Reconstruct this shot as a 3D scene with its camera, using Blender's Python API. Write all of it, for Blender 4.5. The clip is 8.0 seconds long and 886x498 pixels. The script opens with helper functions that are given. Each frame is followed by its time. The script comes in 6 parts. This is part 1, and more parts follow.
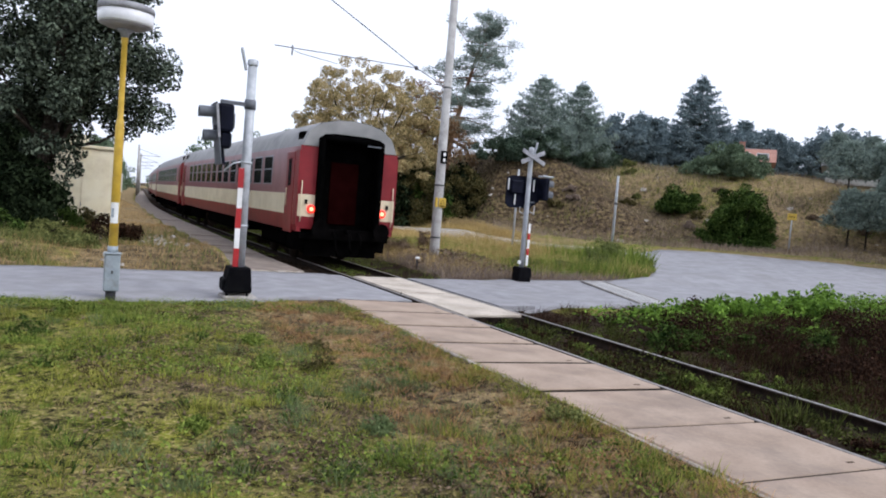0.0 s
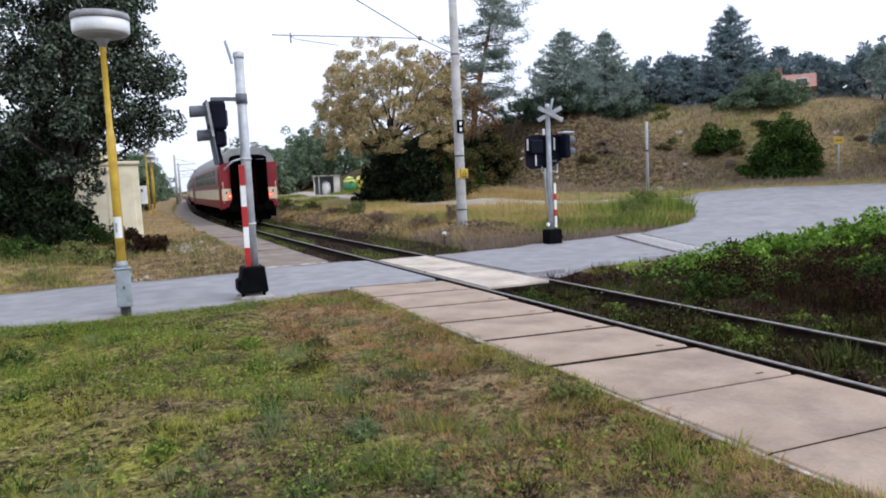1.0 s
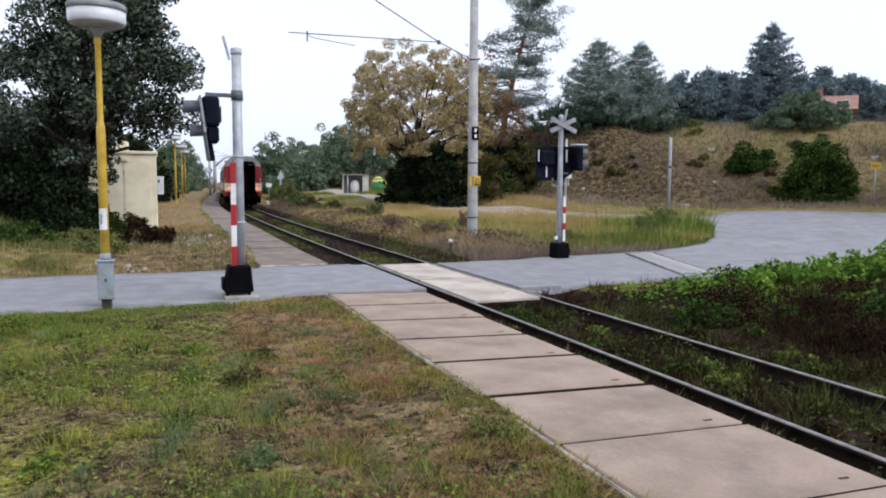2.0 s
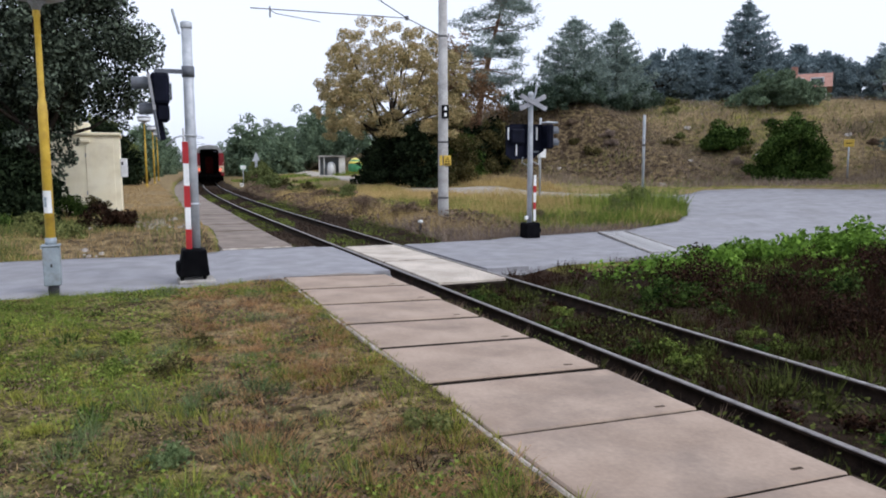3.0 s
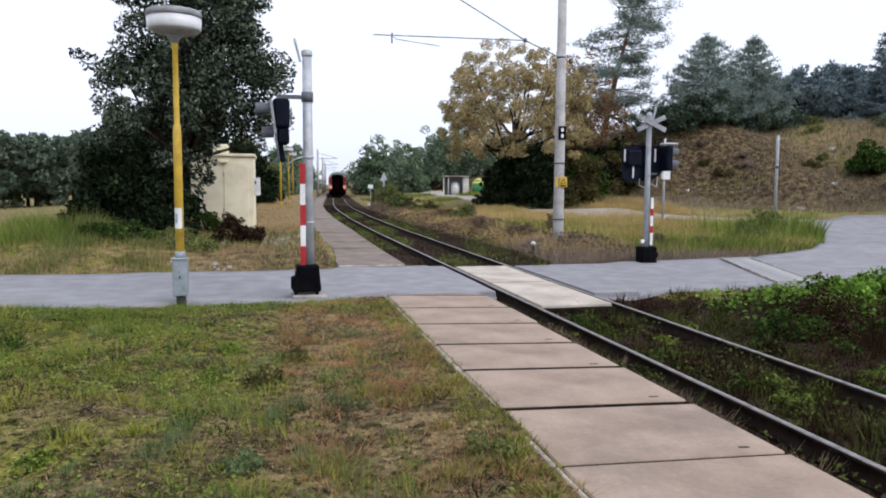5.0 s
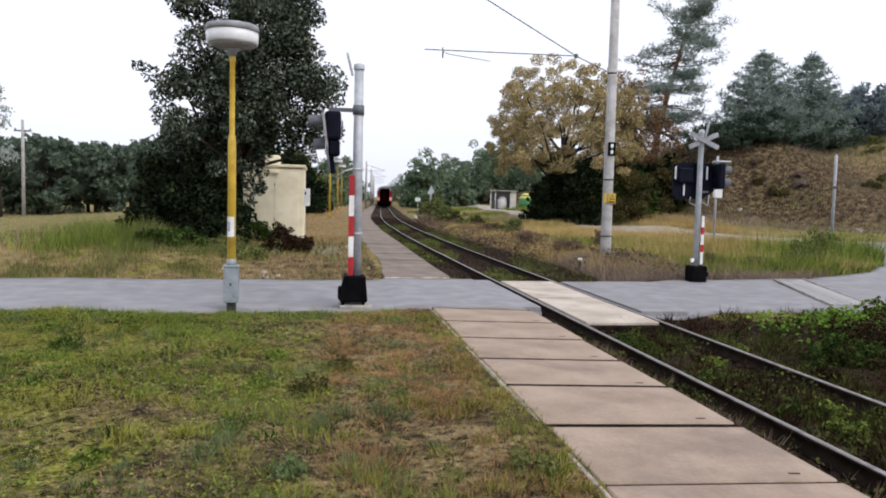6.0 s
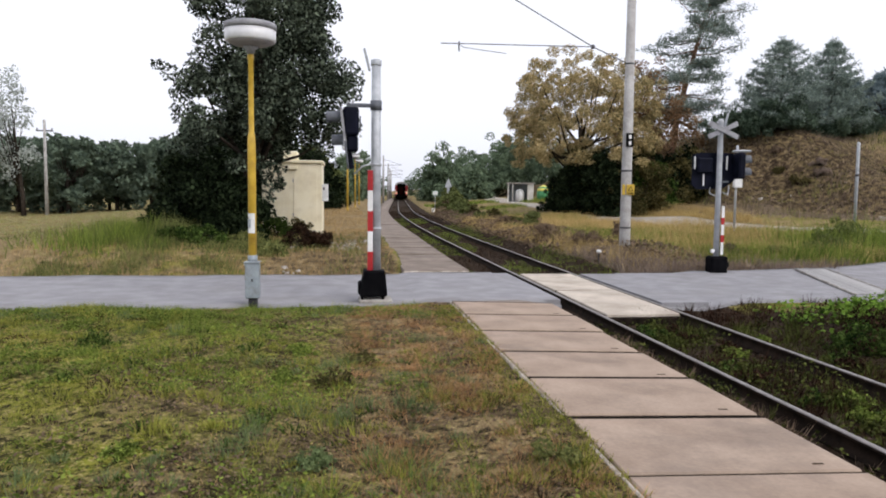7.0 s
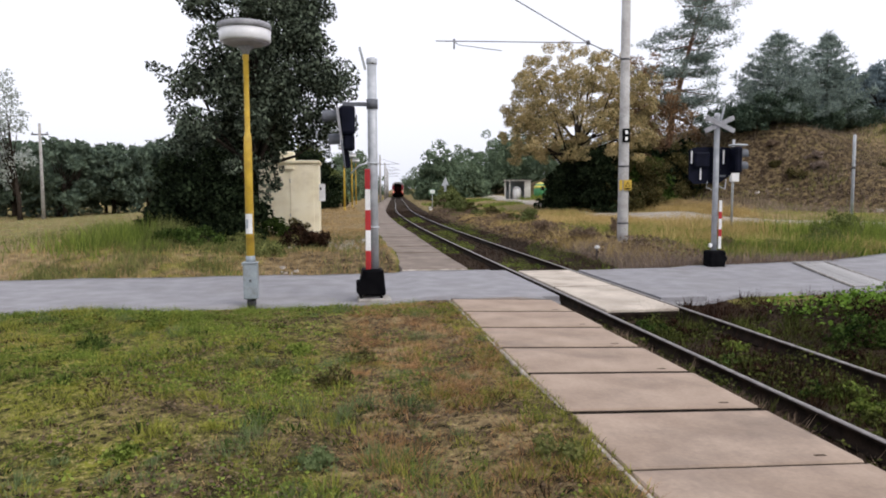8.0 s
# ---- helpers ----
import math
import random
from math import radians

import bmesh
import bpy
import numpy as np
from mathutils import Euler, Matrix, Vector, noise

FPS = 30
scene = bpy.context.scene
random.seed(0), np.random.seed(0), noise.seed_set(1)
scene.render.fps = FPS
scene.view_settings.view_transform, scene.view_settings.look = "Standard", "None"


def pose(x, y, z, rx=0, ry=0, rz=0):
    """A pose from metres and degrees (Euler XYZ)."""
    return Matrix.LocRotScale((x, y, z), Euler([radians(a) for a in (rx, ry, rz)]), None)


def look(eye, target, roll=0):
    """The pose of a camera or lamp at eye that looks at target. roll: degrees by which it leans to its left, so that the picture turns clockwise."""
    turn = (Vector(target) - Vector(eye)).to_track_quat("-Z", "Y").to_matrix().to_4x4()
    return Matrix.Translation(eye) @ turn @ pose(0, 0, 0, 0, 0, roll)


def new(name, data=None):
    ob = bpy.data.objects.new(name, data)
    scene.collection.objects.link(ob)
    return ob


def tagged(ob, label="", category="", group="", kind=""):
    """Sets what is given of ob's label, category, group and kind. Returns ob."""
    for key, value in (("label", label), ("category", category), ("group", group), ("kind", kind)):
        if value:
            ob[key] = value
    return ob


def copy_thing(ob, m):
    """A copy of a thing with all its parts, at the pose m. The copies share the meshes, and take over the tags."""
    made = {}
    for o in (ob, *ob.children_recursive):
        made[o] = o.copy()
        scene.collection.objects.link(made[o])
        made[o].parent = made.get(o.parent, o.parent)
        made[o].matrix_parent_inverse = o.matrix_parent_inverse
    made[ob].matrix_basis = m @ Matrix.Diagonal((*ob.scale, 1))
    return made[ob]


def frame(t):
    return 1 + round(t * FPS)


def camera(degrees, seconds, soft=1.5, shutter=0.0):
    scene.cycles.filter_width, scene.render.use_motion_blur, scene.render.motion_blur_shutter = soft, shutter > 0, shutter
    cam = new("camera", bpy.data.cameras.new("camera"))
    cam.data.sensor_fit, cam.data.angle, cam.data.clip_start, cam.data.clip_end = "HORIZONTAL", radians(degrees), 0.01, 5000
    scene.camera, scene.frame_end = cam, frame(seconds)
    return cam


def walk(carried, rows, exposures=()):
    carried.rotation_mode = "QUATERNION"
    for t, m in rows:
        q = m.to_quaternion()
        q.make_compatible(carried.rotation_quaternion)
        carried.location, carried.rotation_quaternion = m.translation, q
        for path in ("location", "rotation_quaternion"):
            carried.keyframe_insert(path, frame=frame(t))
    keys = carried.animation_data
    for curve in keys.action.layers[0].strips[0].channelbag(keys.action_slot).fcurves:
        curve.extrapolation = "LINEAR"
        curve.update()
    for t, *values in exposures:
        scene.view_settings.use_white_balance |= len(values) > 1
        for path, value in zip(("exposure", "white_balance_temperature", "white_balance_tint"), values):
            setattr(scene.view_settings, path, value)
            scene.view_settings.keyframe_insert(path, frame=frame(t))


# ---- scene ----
cam = camera(62.5, 8.0, 1.9)
PATH = [
    (0, (-6.622, -18.034, 1.966), (-5.707, -16.259, 1.856), 4.7),
    (0.5, (-6.254, -17.956, 1.866), (-5.203, -16.264, 1.686), 3.1),
    (1, (-5.868, -17.754, 1.965), (-5.068, -15.93, 1.778), -2.7),
    (1.5, (-5.534, -17.715, 2.043), (-4.807, -15.862, 1.845), -0.5),
    (2, (-5.03, -17.726, 2.041), (-4.309, -15.869, 1.865), 0.3),
    (2.2, (-4.896, -17.712, 2.011), (-4.099, -15.886, 1.84), -0.5),
    (3.3, (-4.475, -17.464, 1.99), (-3.756, -15.614, 1.742), 0.0),
    (3.5, (-4.38, -17.516, 1.992), (-3.746, -15.636, 1.744), -0.0),
    (4, (-4.255, -17.588, 2.012), (-3.753, -15.664, 1.794), -0.0),
    (4.5, (-4.259, -17.62, 2.02), (-3.775, -15.689, 1.824), -0.1),
    (6, (-4.28, -17.674, 2.019), (-3.957, -15.705, 1.882), 1.4),
    (6.5, (-4.297, -17.703, 2.026), (-4.005, -15.729, 1.891), 1.1),
    (7, (-4.308, -17.714, 2.03), (-4.033, -15.739, 1.874), 0.6),
    (7.5, (-4.312, -17.73, 2.032), (-4.034, -15.754, 1.908), 0.2),
    (8, (-4.313, -17.701, 2.017), (-4.032, -15.727, 1.857), -0.2),
]
walk(cam, [(t, look(eye, target, roll)) for t, eye, target, roll in PATH], ((0.0, 0.38, 6120, 11), (1.0, 0.42, 6050, 11), (2.0, 0.27, 6100, 11), (3.5, 0.24, 6000, 11), (4.5, 0.28, 6050, 11), (6.0, 0.25, 6500, 11), (8.0, 0.24, 6600, 12)))


# ---- world, light, exposure ----
world = bpy.data.worlds.new("overcast_sky")
scene.world = world
world.use_nodes = True
wn, wl = world.node_tree.nodes, world.node_tree.links
sky = wn.new("ShaderNodeTexSky")
sky.sky_type, sky.sun_disc = "NISHITA", False
SUN_UP, SUN_TURN = radians(46), radians(142)
sky.sun_elevation, sky.sun_rotation = SUN_UP, SUN_TURN
sky.air_density, sky.dust_density, sky.ozone_density = 1.0, 4.0, 1.0
grey = wn.new("ShaderNodeHueSaturation")
grey.inputs["Saturation"].default_value = 0.25
grey.inputs["Value"].default_value = 1.0
wl.new(sky.outputs[0], grey.inputs["Color"])
veil = wn.new("ShaderNodeMix")
veil.data_type = "RGBA"
veil.inputs[0].default_value = 0.7
veil.inputs[7].default_value = (6.8, 7.1, 8.1, 1)
wl.new(grey.outputs[0], veil.inputs[6])
wl.new(veil.outputs[2], wn["Background"].inputs["Color"])
wn["Background"].inputs["Strength"].default_value = 0.148
sun = new("sun", bpy.data.lights.new("sun", "SUN"))
sun.data.energy, sun.data.angle, sun.data.color = 1.1, radians(25), (1.0, 0.96, 0.9)
sun.matrix_world = look((0, 0, 60), (0 - 60 * math.sin(SUN_TURN) / math.tan(SUN_UP), 0 - 60 * math.cos(SUN_TURN) / math.tan(SUN_UP), 0))


# ---- materials ----
def material(name, dark, light, scale=4.0, rough=0.8, metal=0.0, bump=0.3, fine=40.0, island=0.0, noise_low=0.35, noise_high=0.65, spec=0.4, stain=None, stain_scale=0.8, stain_amount=0.5):
    """Two colours mixed by coarse noise, fine grain over them, optional stains, bump."""
    m = bpy.data.materials.new(name)
    m.use_nodes = True
    n, l = m.node_tree.nodes, m.node_tree.links
    b = n["Principled BSDF"]
    b.inputs["Roughness"].default_value, b.inputs["Metallic"].default_value = rough, metal
    b.inputs["Specular IOR Level"].default_value = spec
    co = n.new("ShaderNodeTexCoord")
    geo = n.new("ShaderNodeNewGeometry")
    big = n.new("ShaderNodeTexNoise")
    big.inputs["Scale"].default_value, big.inputs["Detail"].default_value = scale, 6
    l.new(geo.outputs["Position"] if island < 0 else co.outputs["Object"], big.inputs["Vector"])
    ramp = n.new("ShaderNodeMapRange")
    ramp.inputs[1].default_value, ramp.inputs[2].default_value = noise_low, noise_high
    l.new(big.outputs["Fac"], ramp.inputs[0])
    mix = n.new("ShaderNodeMix")
    mix.data_type = "RGBA"
    mix.inputs[6].default_value, mix.inputs[7].default_value = (*dark, 1), (*light, 1)
    l.new(ramp.outputs[0], mix.inputs[0])
    colour = mix.outputs[2]
    small = n.new("ShaderNodeTexNoise")
    small.inputs["Scale"].default_value, small.inputs["Detail"].default_value = fine, 4
    l.new(co.outputs["Object"], small.inputs["Vector"])
    hsv = n.new("ShaderNodeHueSaturation")
    val = n.new("ShaderNodeMapRange")
    val.inputs[1].default_value, val.inputs[2].default_value = 0.3, 0.7
    grain = 0.05 if bump <= 0.1 else (0.08 if bump <= 0.2 else 0.2)
    val.inputs[3].default_value, val.inputs[4].default_value = 1 - grain, 1 + grain
    l.new(small.outputs["Fac"], val.inputs[0])
    l.new(val.outputs[0], hsv.inputs["Value"])
    l.new(colour, hsv.inputs["Color"])
    colour = hsv.outputs[0]
    if island > 0:
        isl = n.new("ShaderNodeMapRange")
        isl.inputs[3].default_value, isl.inputs[4].default_value = 1 - island, 1 + island
        l.new(geo.outputs["Random Per Island"], isl.inputs[0])
        h2 = n.new("ShaderNodeHueSaturation")
        l.new(isl.outputs[0], h2.inputs["Value"])
        l.new(colour, h2.inputs["Color"])
        colour = h2.outputs[0]
    if stain is not None:
        st = n.new("ShaderNodeTexNoise")
        st.inputs["Scale"].default_value, st.inputs["Detail"].default_value = stain_scale, 8
        st.inputs["Roughness"].default_value = 0.65
        l.new(geo.outputs["Position"], st.inputs["Vector"])
        sr = n.new("ShaderNodeMapRange")
        sr.inputs[1].default_value, sr.inputs[2].default_value, sr.inputs[4].default_value = 0.48, 0.68, stain_amount
        l.new(st.outputs["Fac"], sr.inputs[0])
        sm = n.new("ShaderNodeMix")
        sm.data_type = "RGBA"
        sm.inputs[7].default_value = (*stain, 1)
        l.new(sr.outputs[0], sm.inputs[0])
        l.new(colour, sm.inputs[6])
        colour = sm.outputs[2]
    l.new(colour, b.inputs["Base Color"])
    if bump:
        bp = n.new("ShaderNodeBump")
        bp.inputs["Strength"].default_value, bp.inputs["Distance"].default_value = bump, 0.02
        l.new(small.outputs["Fac"], bp.inputs["Height"])
        l.new(bp.outputs[0], b.inputs["Normal"])
    return m


def leaf_material(name, dark, light, island=0.45, through_light=0.25, spec=0.08, sharp=1.0):
    """Leaves: colour by leaf, some light passing through; sharp above 1 leaves few pale leaves among dark ones."""
    m = bpy.data.materials.new(name)
    m.use_nodes = True
    n, l = m.node_tree.nodes, m.node_tree.links
    b = n["Principled BSDF"]
    b.inputs["Roughness"].default_value = 0.7
    b.inputs["Specular IOR Level"].default_value = spec
    geo = n.new("ShaderNodeNewGeometry")
    co = n.new("ShaderNodeTexCoord")
    tex = n.new("ShaderNodeTexNoise")
    tex.inputs["Scale"].default_value, tex.inputs["Detail"].default_value = 0.7, 3
    l.new(co.outputs["Object"], tex.inputs["Vector"])
    ad = n.new("ShaderNodeMath")
    ad.operation = "MULTIPLY_ADD"
    ad.inputs[1].default_value = island * 2
    l.new(geo.outputs["Random Per Island"], ad.inputs[0])
    l.new(tex.outputs["Fac"], ad.inputs[2])
    mr = n.new("ShaderNodeMapRange")
    mr.inputs[1].default_value, mr.inputs[2].default_value = 0.35, 0.65 + island * 2
    l.new(ad.outputs[0], mr.inputs[0])
    pw = n.new("ShaderNodeMath")
    pw.operation = "POWER"
    pw.inputs[1].default_value = sharp
    l.new(mr.outputs[0], pw.inputs[0])
    mix = n.new("ShaderNodeMix")
    mix.data_type = "RGBA"
    mix.inputs[6].default_value, mix.inputs[7].default_value = (*dark, 1), (*light, 1)
    l.new(pw.outputs[0], mix.inputs[0])
    l.new(mix.outputs[2], b.inputs["Base Color"])
    tr = n.new("ShaderNodeBsdfTranslucent")
    l.new(mix.outputs[2], tr.inputs["Color"])
    ms = n.new("ShaderNodeMixShader")
    ms.inputs[0].default_value = through_light
    l.new(b.outputs[0], ms.inputs[1])
    l.new(tr.outputs[0], ms.inputs[2])
    l.new(ms.outputs[0], n["Material Output"].inputs[0])
    return m


def glow_material(name, colour, strength):
    m = bpy.data.materials.new(name)
    m.use_nodes = True
    b = m.node_tree.nodes["Principled BSDF"]
    b.inputs["Base Color"].default_value = (*colour, 1)
    b.inputs["Emission Color"].default_value = (*colour, 1)
    b.inputs["Emission Strength"].default_value = strength
    return m


def ground_material():
    """Soil, green turf and dry straw mixed by the painted zones and by noise at two scales."""
    m = bpy.data.materials.new("ground_soil_and_turf")
    m.use_nodes = True
    n, l = m.node_tree.nodes, m.node_tree.links
    b = n["Principled BSDF"]
    b.inputs["Roughness"].default_value = 0.95
    b.inputs["Specular IOR Level"].default_value = 0.05
    geo = n.new("ShaderNodeNewGeometry")

    def tex(scale, detail=6, rough=0.6):
        t = n.new("ShaderNodeTexNoise")
        t.inputs["Scale"].default_value, t.inputs["Detail"].default_value, t.inputs["Roughness"].default_value = scale, detail, rough
        l.new(geo.outputs["Position"], t.inputs["Vector"])
        return t.outputs["Fac"]

    def mixed(fac, a, c):
        x = n.new("ShaderNodeMix")
        x.data_type = "RGBA"
        for side, v in ((6, a), (7, c)):
            if isinstance(v, tuple):
                x.inputs[side].default_value = (*v, 1)
            else:
                l.new(v, x.inputs[side])
        l.new(fac, x.inputs[0])
        return x.outputs[2]

    def ranged(v, lo, hi):
        r = n.new("ShaderNodeMapRange")
        r.inputs[1].default_value, r.inputs[2].default_value = lo, hi
        l.new(v, r.inputs[0])
        return r.outputs[0]

    def plus(a, c, k):
        x = n.new("ShaderNodeMath")
        x.operation = "MULTIPLY_ADD"
        l.new(c, x.inputs[0])
        x.inputs[1].default_value = k
        l.new(a, x.inputs[2])
        return x.outputs[0]

    def zone(name):
        a = n.new("ShaderNodeAttribute")
        a.attribute_name = name
        return a.outputs["Fac"]

    green = mixed(ranged(tex(1.9, 8, 0.7), 0.38, 0.62), (0.050, 0.066, 0.007), (0.235, 0.24, 0.034))
    straw = mixed(ranged(tex(3.3, 8, 0.7), 0.35, 0.65), (0.125, 0.086, 0.044), (0.36, 0.268, 0.145))
    soil = mixed(ranged(tex(9), 0.3, 0.7), (0.009, 0.0065, 0.0045), (0.062, 0.042, 0.028))
    turf = mixed(ranged(plus(zone("dry"), tex(1.3, 9, 0.75), 1.6), 1.0, 1.35), green, straw)
    flecks = n.new("ShaderNodeMath")
    flecks.operation = "MULTIPLY"
    l.new(ranged(tex(24, 5, 0.75), 0.52, 0.62), flecks.inputs[0])
    l.new(zone("turf_contrast"), flecks.inputs[1])
    turf = mixed(flecks.outputs[0], turf, (0.42, 0.335, 0.15))
    # dark gaps in the turf colour stand in for shadow between tufts
    gap_shade = n.new("ShaderNodeMath")
    gap_shade.operation = "MULTIPLY"
    l.new(ranged(tex(11, 7, 0.8), 0.53, 0.42), gap_shade.inputs[0])
    l.new(zone("turf_contrast"), gap_shade.inputs[1])
    turf_contrast = gap_shade.outputs[0]
    turf = mixed(turf_contrast, turf, (0.016, 0.014, 0.007))
    out = mixed(ranged(plus(zone("dirt"), tex(2.9, 9, 0.8), 1.7), 1.08, 1.38), turf, soil)
    l.new(out, b.inputs["Base Color"])
    bp = n.new("ShaderNodeBump")
    bp.inputs["Strength"].default_value, bp.inputs["Distance"].default_value = 0.7, 0.05
    l.new(tex(22, 8, 0.7), bp.inputs["Height"])
    l.new(bp.outputs[0], b.inputs["Normal"])
    return m


M_GROUND = ground_material()
M_ROAD = material("grey_asphalt", (0.215, 0.21, 0.222), (0.28, 0.275, 0.288), 2.2, 0.85, bump=0.18, fine=90, stain=(0.165, 0.155, 0.15), stain_scale=0.7, stain_amount=0.5, island=-1)
M_GRAVEL = material("pale_gravel", (0.26, 0.23, 0.19), (0.42, 0.38, 0.32), 2.0, 0.95, fine=25, bump=0.7)
M_SLAB = material("platform_concrete", (0.262, 0.193, 0.145), (0.365, 0.278, 0.213), 1.7, 0.9, fine=30, bump=0.12, stain=(0.165, 0.128, 0.104), stain_scale=1.6, stain_amount=0.6)
M_SLAB_FAR = material("old_grey_concrete", (0.165, 0.13, 0.105), (0.255, 0.207, 0.172), 1.1, 0.9, fine=40, bump=0.15, stain=(0.095, 0.073, 0.055), stain_scale=1.3, stain_amount=0.7)
M_EDGE = material("worn_white_edge", (0.27, 0.225, 0.185), (0.46, 0.41, 0.36), 5.0, 0.9, fine=40, bump=0.4, stain=(0.12, 0.095, 0.06), stain_scale=3.5, stain_amount=0.95)
M_DECK = material("pale_crossing_panel", (0.40, 0.345, 0.285), (0.54, 0.475, 0.40), 1.0, 0.9, fine=50, bump=0.3, stain=(0.27, 0.225, 0.18), stain_scale=1.4, stain_amount=0.6)
M_PLINTH = material("weathered_concrete", (0.22, 0.20, 0.18), (0.36, 0.34, 0.31), 4, 0.9, bump=0.5)
M_RAIL = material("rusty_rail_web", (0.010, 0.007, 0.005), (0.026, 0.017, 0.012), 6, 0.9, fine=50, spec=0.1)
M_RAILTOP = material("polished_rail_head", (0.15, 0.135, 0.125), (0.29, 0.265, 0.25), 8, 0.45, metal=0.3, bump=0.05)
M_YELLOW = material("yellow_pole_paint", (0.52, 0.33, 0.035), (0.66, 0.44, 0.06), 5, 0.5, bump=0.1, stain=(0.33, 0.21, 0.06), stain_scale=4, stain_amount=0.5)
M_GREY = material("grey_galvanised_steel", (0.34, 0.36, 0.39), (0.48, 0.50, 0.53), 6, 0.5, metal=0.2, bump=0.1)
M_BOX = material("grey_switch_box", (0.23, 0.27, 0.30), (0.31, 0.35, 0.38), 5, 0.55, bump=0.1, stain=(0.14, 0.13, 0.12), stain_scale=5, stain_amount=0.5)
M_DARKPOLE = material("dark_pole_foot", (0.03, 0.03, 0.035), (0.06, 0.06, 0.065), 6, 0.7)
M_BLACK = material("black_painted_steel", (0.002, 0.002, 0.003), (0.006, 0.006, 0.007), 6, 0.7, bump=0.1, spec=0.04)
M_NAVY = material("dark_signal_board", (0.003, 0.004, 0.009), (0.007, 0.008, 0.018), 5, 0.6, bump=0.1, spec=0.08)
M_HOOD = material("grey_signal_hood", (0.06, 0.065, 0.08), (0.12, 0.13, 0.15), 5, 0.55, bump=0.1)
M_WHITE = material("white_enamel", (0.68, 0.68, 0.68), (0.80, 0.80, 0.80), 4, 0.5, bump=0.1, stain=(0.5, 0.48, 0.44), stain_scale=3, stain_amount=0.4)
M_RED = material("red_enamel", (0.30, 0.012, 0.016), (0.40, 0.022, 0.024), 4, 0.45, bump=0.1)
M_LAMPWHITE = material("frosted_lamp_bowl", (0.60, 0.60, 0.62), (0.74, 0.74, 0.75), 3, 0.35, bump=0.05)
# grey carries the shade under the lamp head
M_UNDERLAMP = material("shaded_lamp_underside", (0.24, 0.22, 0.235), (0.34, 0.32, 0.335), 4, 0.6, bump=0.1)
M_LAMPCAP = material("weathered_lamp_cap", (0.20, 0.20, 0.22), (0.33, 0.33, 0.35), 4, 0.6)
M_MAST = material("catenary_mast_concrete", (0.31, 0.30, 0.29), (0.43, 0.42, 0.41), 3, 0.85, bump=0.3, stain=(0.22, 0.2, 0.18), stain_scale=2.5, stain_amount=0.5)
M_WIRE = material("dark_wire", (0.06, 0.06, 0.065), (0.10, 0.10, 0.11), 5, 0.6, bump=0)
M_SIGNYELLOW = material("yellow_sign_plate", (0.50, 0.33, 0.04), (0.60, 0.41, 0.06), 4, 0.5, bump=0.05)
M_HUT = material("beige_hut_sheet", (0.84, 0.76, 0.55), (0.88, 0.81, 0.62), 2, 0.6, bump=0.1, stain=(0.55, 0.46, 0.30), stain_scale=1.5, stain_amount=0.4)
M_BARK = material("dark_bark", (0.02, 0.016, 0.013), (0.06, 0.048, 0.038), 8, 0.95, spec=0.08, bump=0.8, fine=30)
M_PINEBARK = material("reddish_pine_bark", (0.10, 0.055, 0.035), (0.22, 0.12, 0.075), 6, 0.95, bump=0.8, fine=30)
# near-black green: under-canopy shade is put into the leaf colour
L_DARK = leaf_material("shade_darkened_green_leaves", (0.003, 0.006, 0.003), (0.042, 0.060, 0.028), 0.4, 0.05, 0.02, 2.0)
# few pale leaves stand in for highlights, near-black ones for crown shade
L_TREE = leaf_material("highlight_flecked_tree_leaves", (0.005, 0.009, 0.005), (0.22, 0.27, 0.19), 0.6, 0.05, 0.10, 2.4)
L_BUSH = leaf_material("bush_leaves", (0.006, 0.018, 0.004), (0.13, 0.20, 0.045), 0.5, 0.2, 0.03, 1.6)
L_OCHRE = leaf_material("autumn_ochre_leaves", (0.10, 0.098, 0.040), (0.70, 0.55, 0.29), 0.45, 0.4)
L_RUSSET = leaf_material("russet_autumn_leaves", (0.06, 0.038, 0.022), (0.36, 0.225, 0.125), 0.45)
L_HEDGE = leaf_material("olive_brown_hedge_leaves", (0.020, 0.024, 0.009), (0.19, 0.155, 0.06), 0.45, 0.2, 0.05, 1.4)
L_OLIVE = leaf_material("olive_leaves", (0.055, 0.075, 0.022), (0.19, 0.21, 0.075))
# pines, firs and far woods: distance haze is mixed into these leaf colours
L_PINE = leaf_material("haze_paled_pine_needles", (0.088, 0.122, 0.11), (0.35, 0.42, 0.365), 0.45, 0.4)
L_OPENPINE = leaf_material("haze_paled_open_pine_needles", (0.09, 0.12, 0.105), (0.32, 0.385, 0.335), 0.45, 0.45)
L_FIR = leaf_material("haze_paled_fir_needles", (0.078, 0.112, 0.126), (0.26, 0.325, 0.34), 0.4, 0.35)
L_FAR = leaf_material("haze_paled_wood_leaves", (0.055, 0.085, 0.055), (0.19, 0.25, 0.15), 0.4)
L_BRAMBLE = leaf_material("bramble_leaves", (0.02, 0.055, 0.008), (0.25, 0.41, 0.06), 0.4)
L_DEAD = leaf_material("dead_brown_weeds", (0.009, 0.0055, 0.0035), (0.060, 0.032, 0.019), 0.4, 0.1, 0.04, 1.6)
# dark end of the blade colours also carries shadow among the tufts
L_GRASS = leaf_material("lawn_grass_blades", (0.024, 0.038, 0.005), (0.43, 0.43, 0.085), 0.5, 0.3)
L_LAWNSTRAW = leaf_material("lawn_straw_blades", (0.11, 0.06, 0.025), (0.64, 0.435, 0.22), 0.5, 0.3)
L_BROWN = leaf_material("brown_dry_weeds", (0.075, 0.052, 0.036), (0.27, 0.195, 0.135), 0.45, 0.2)
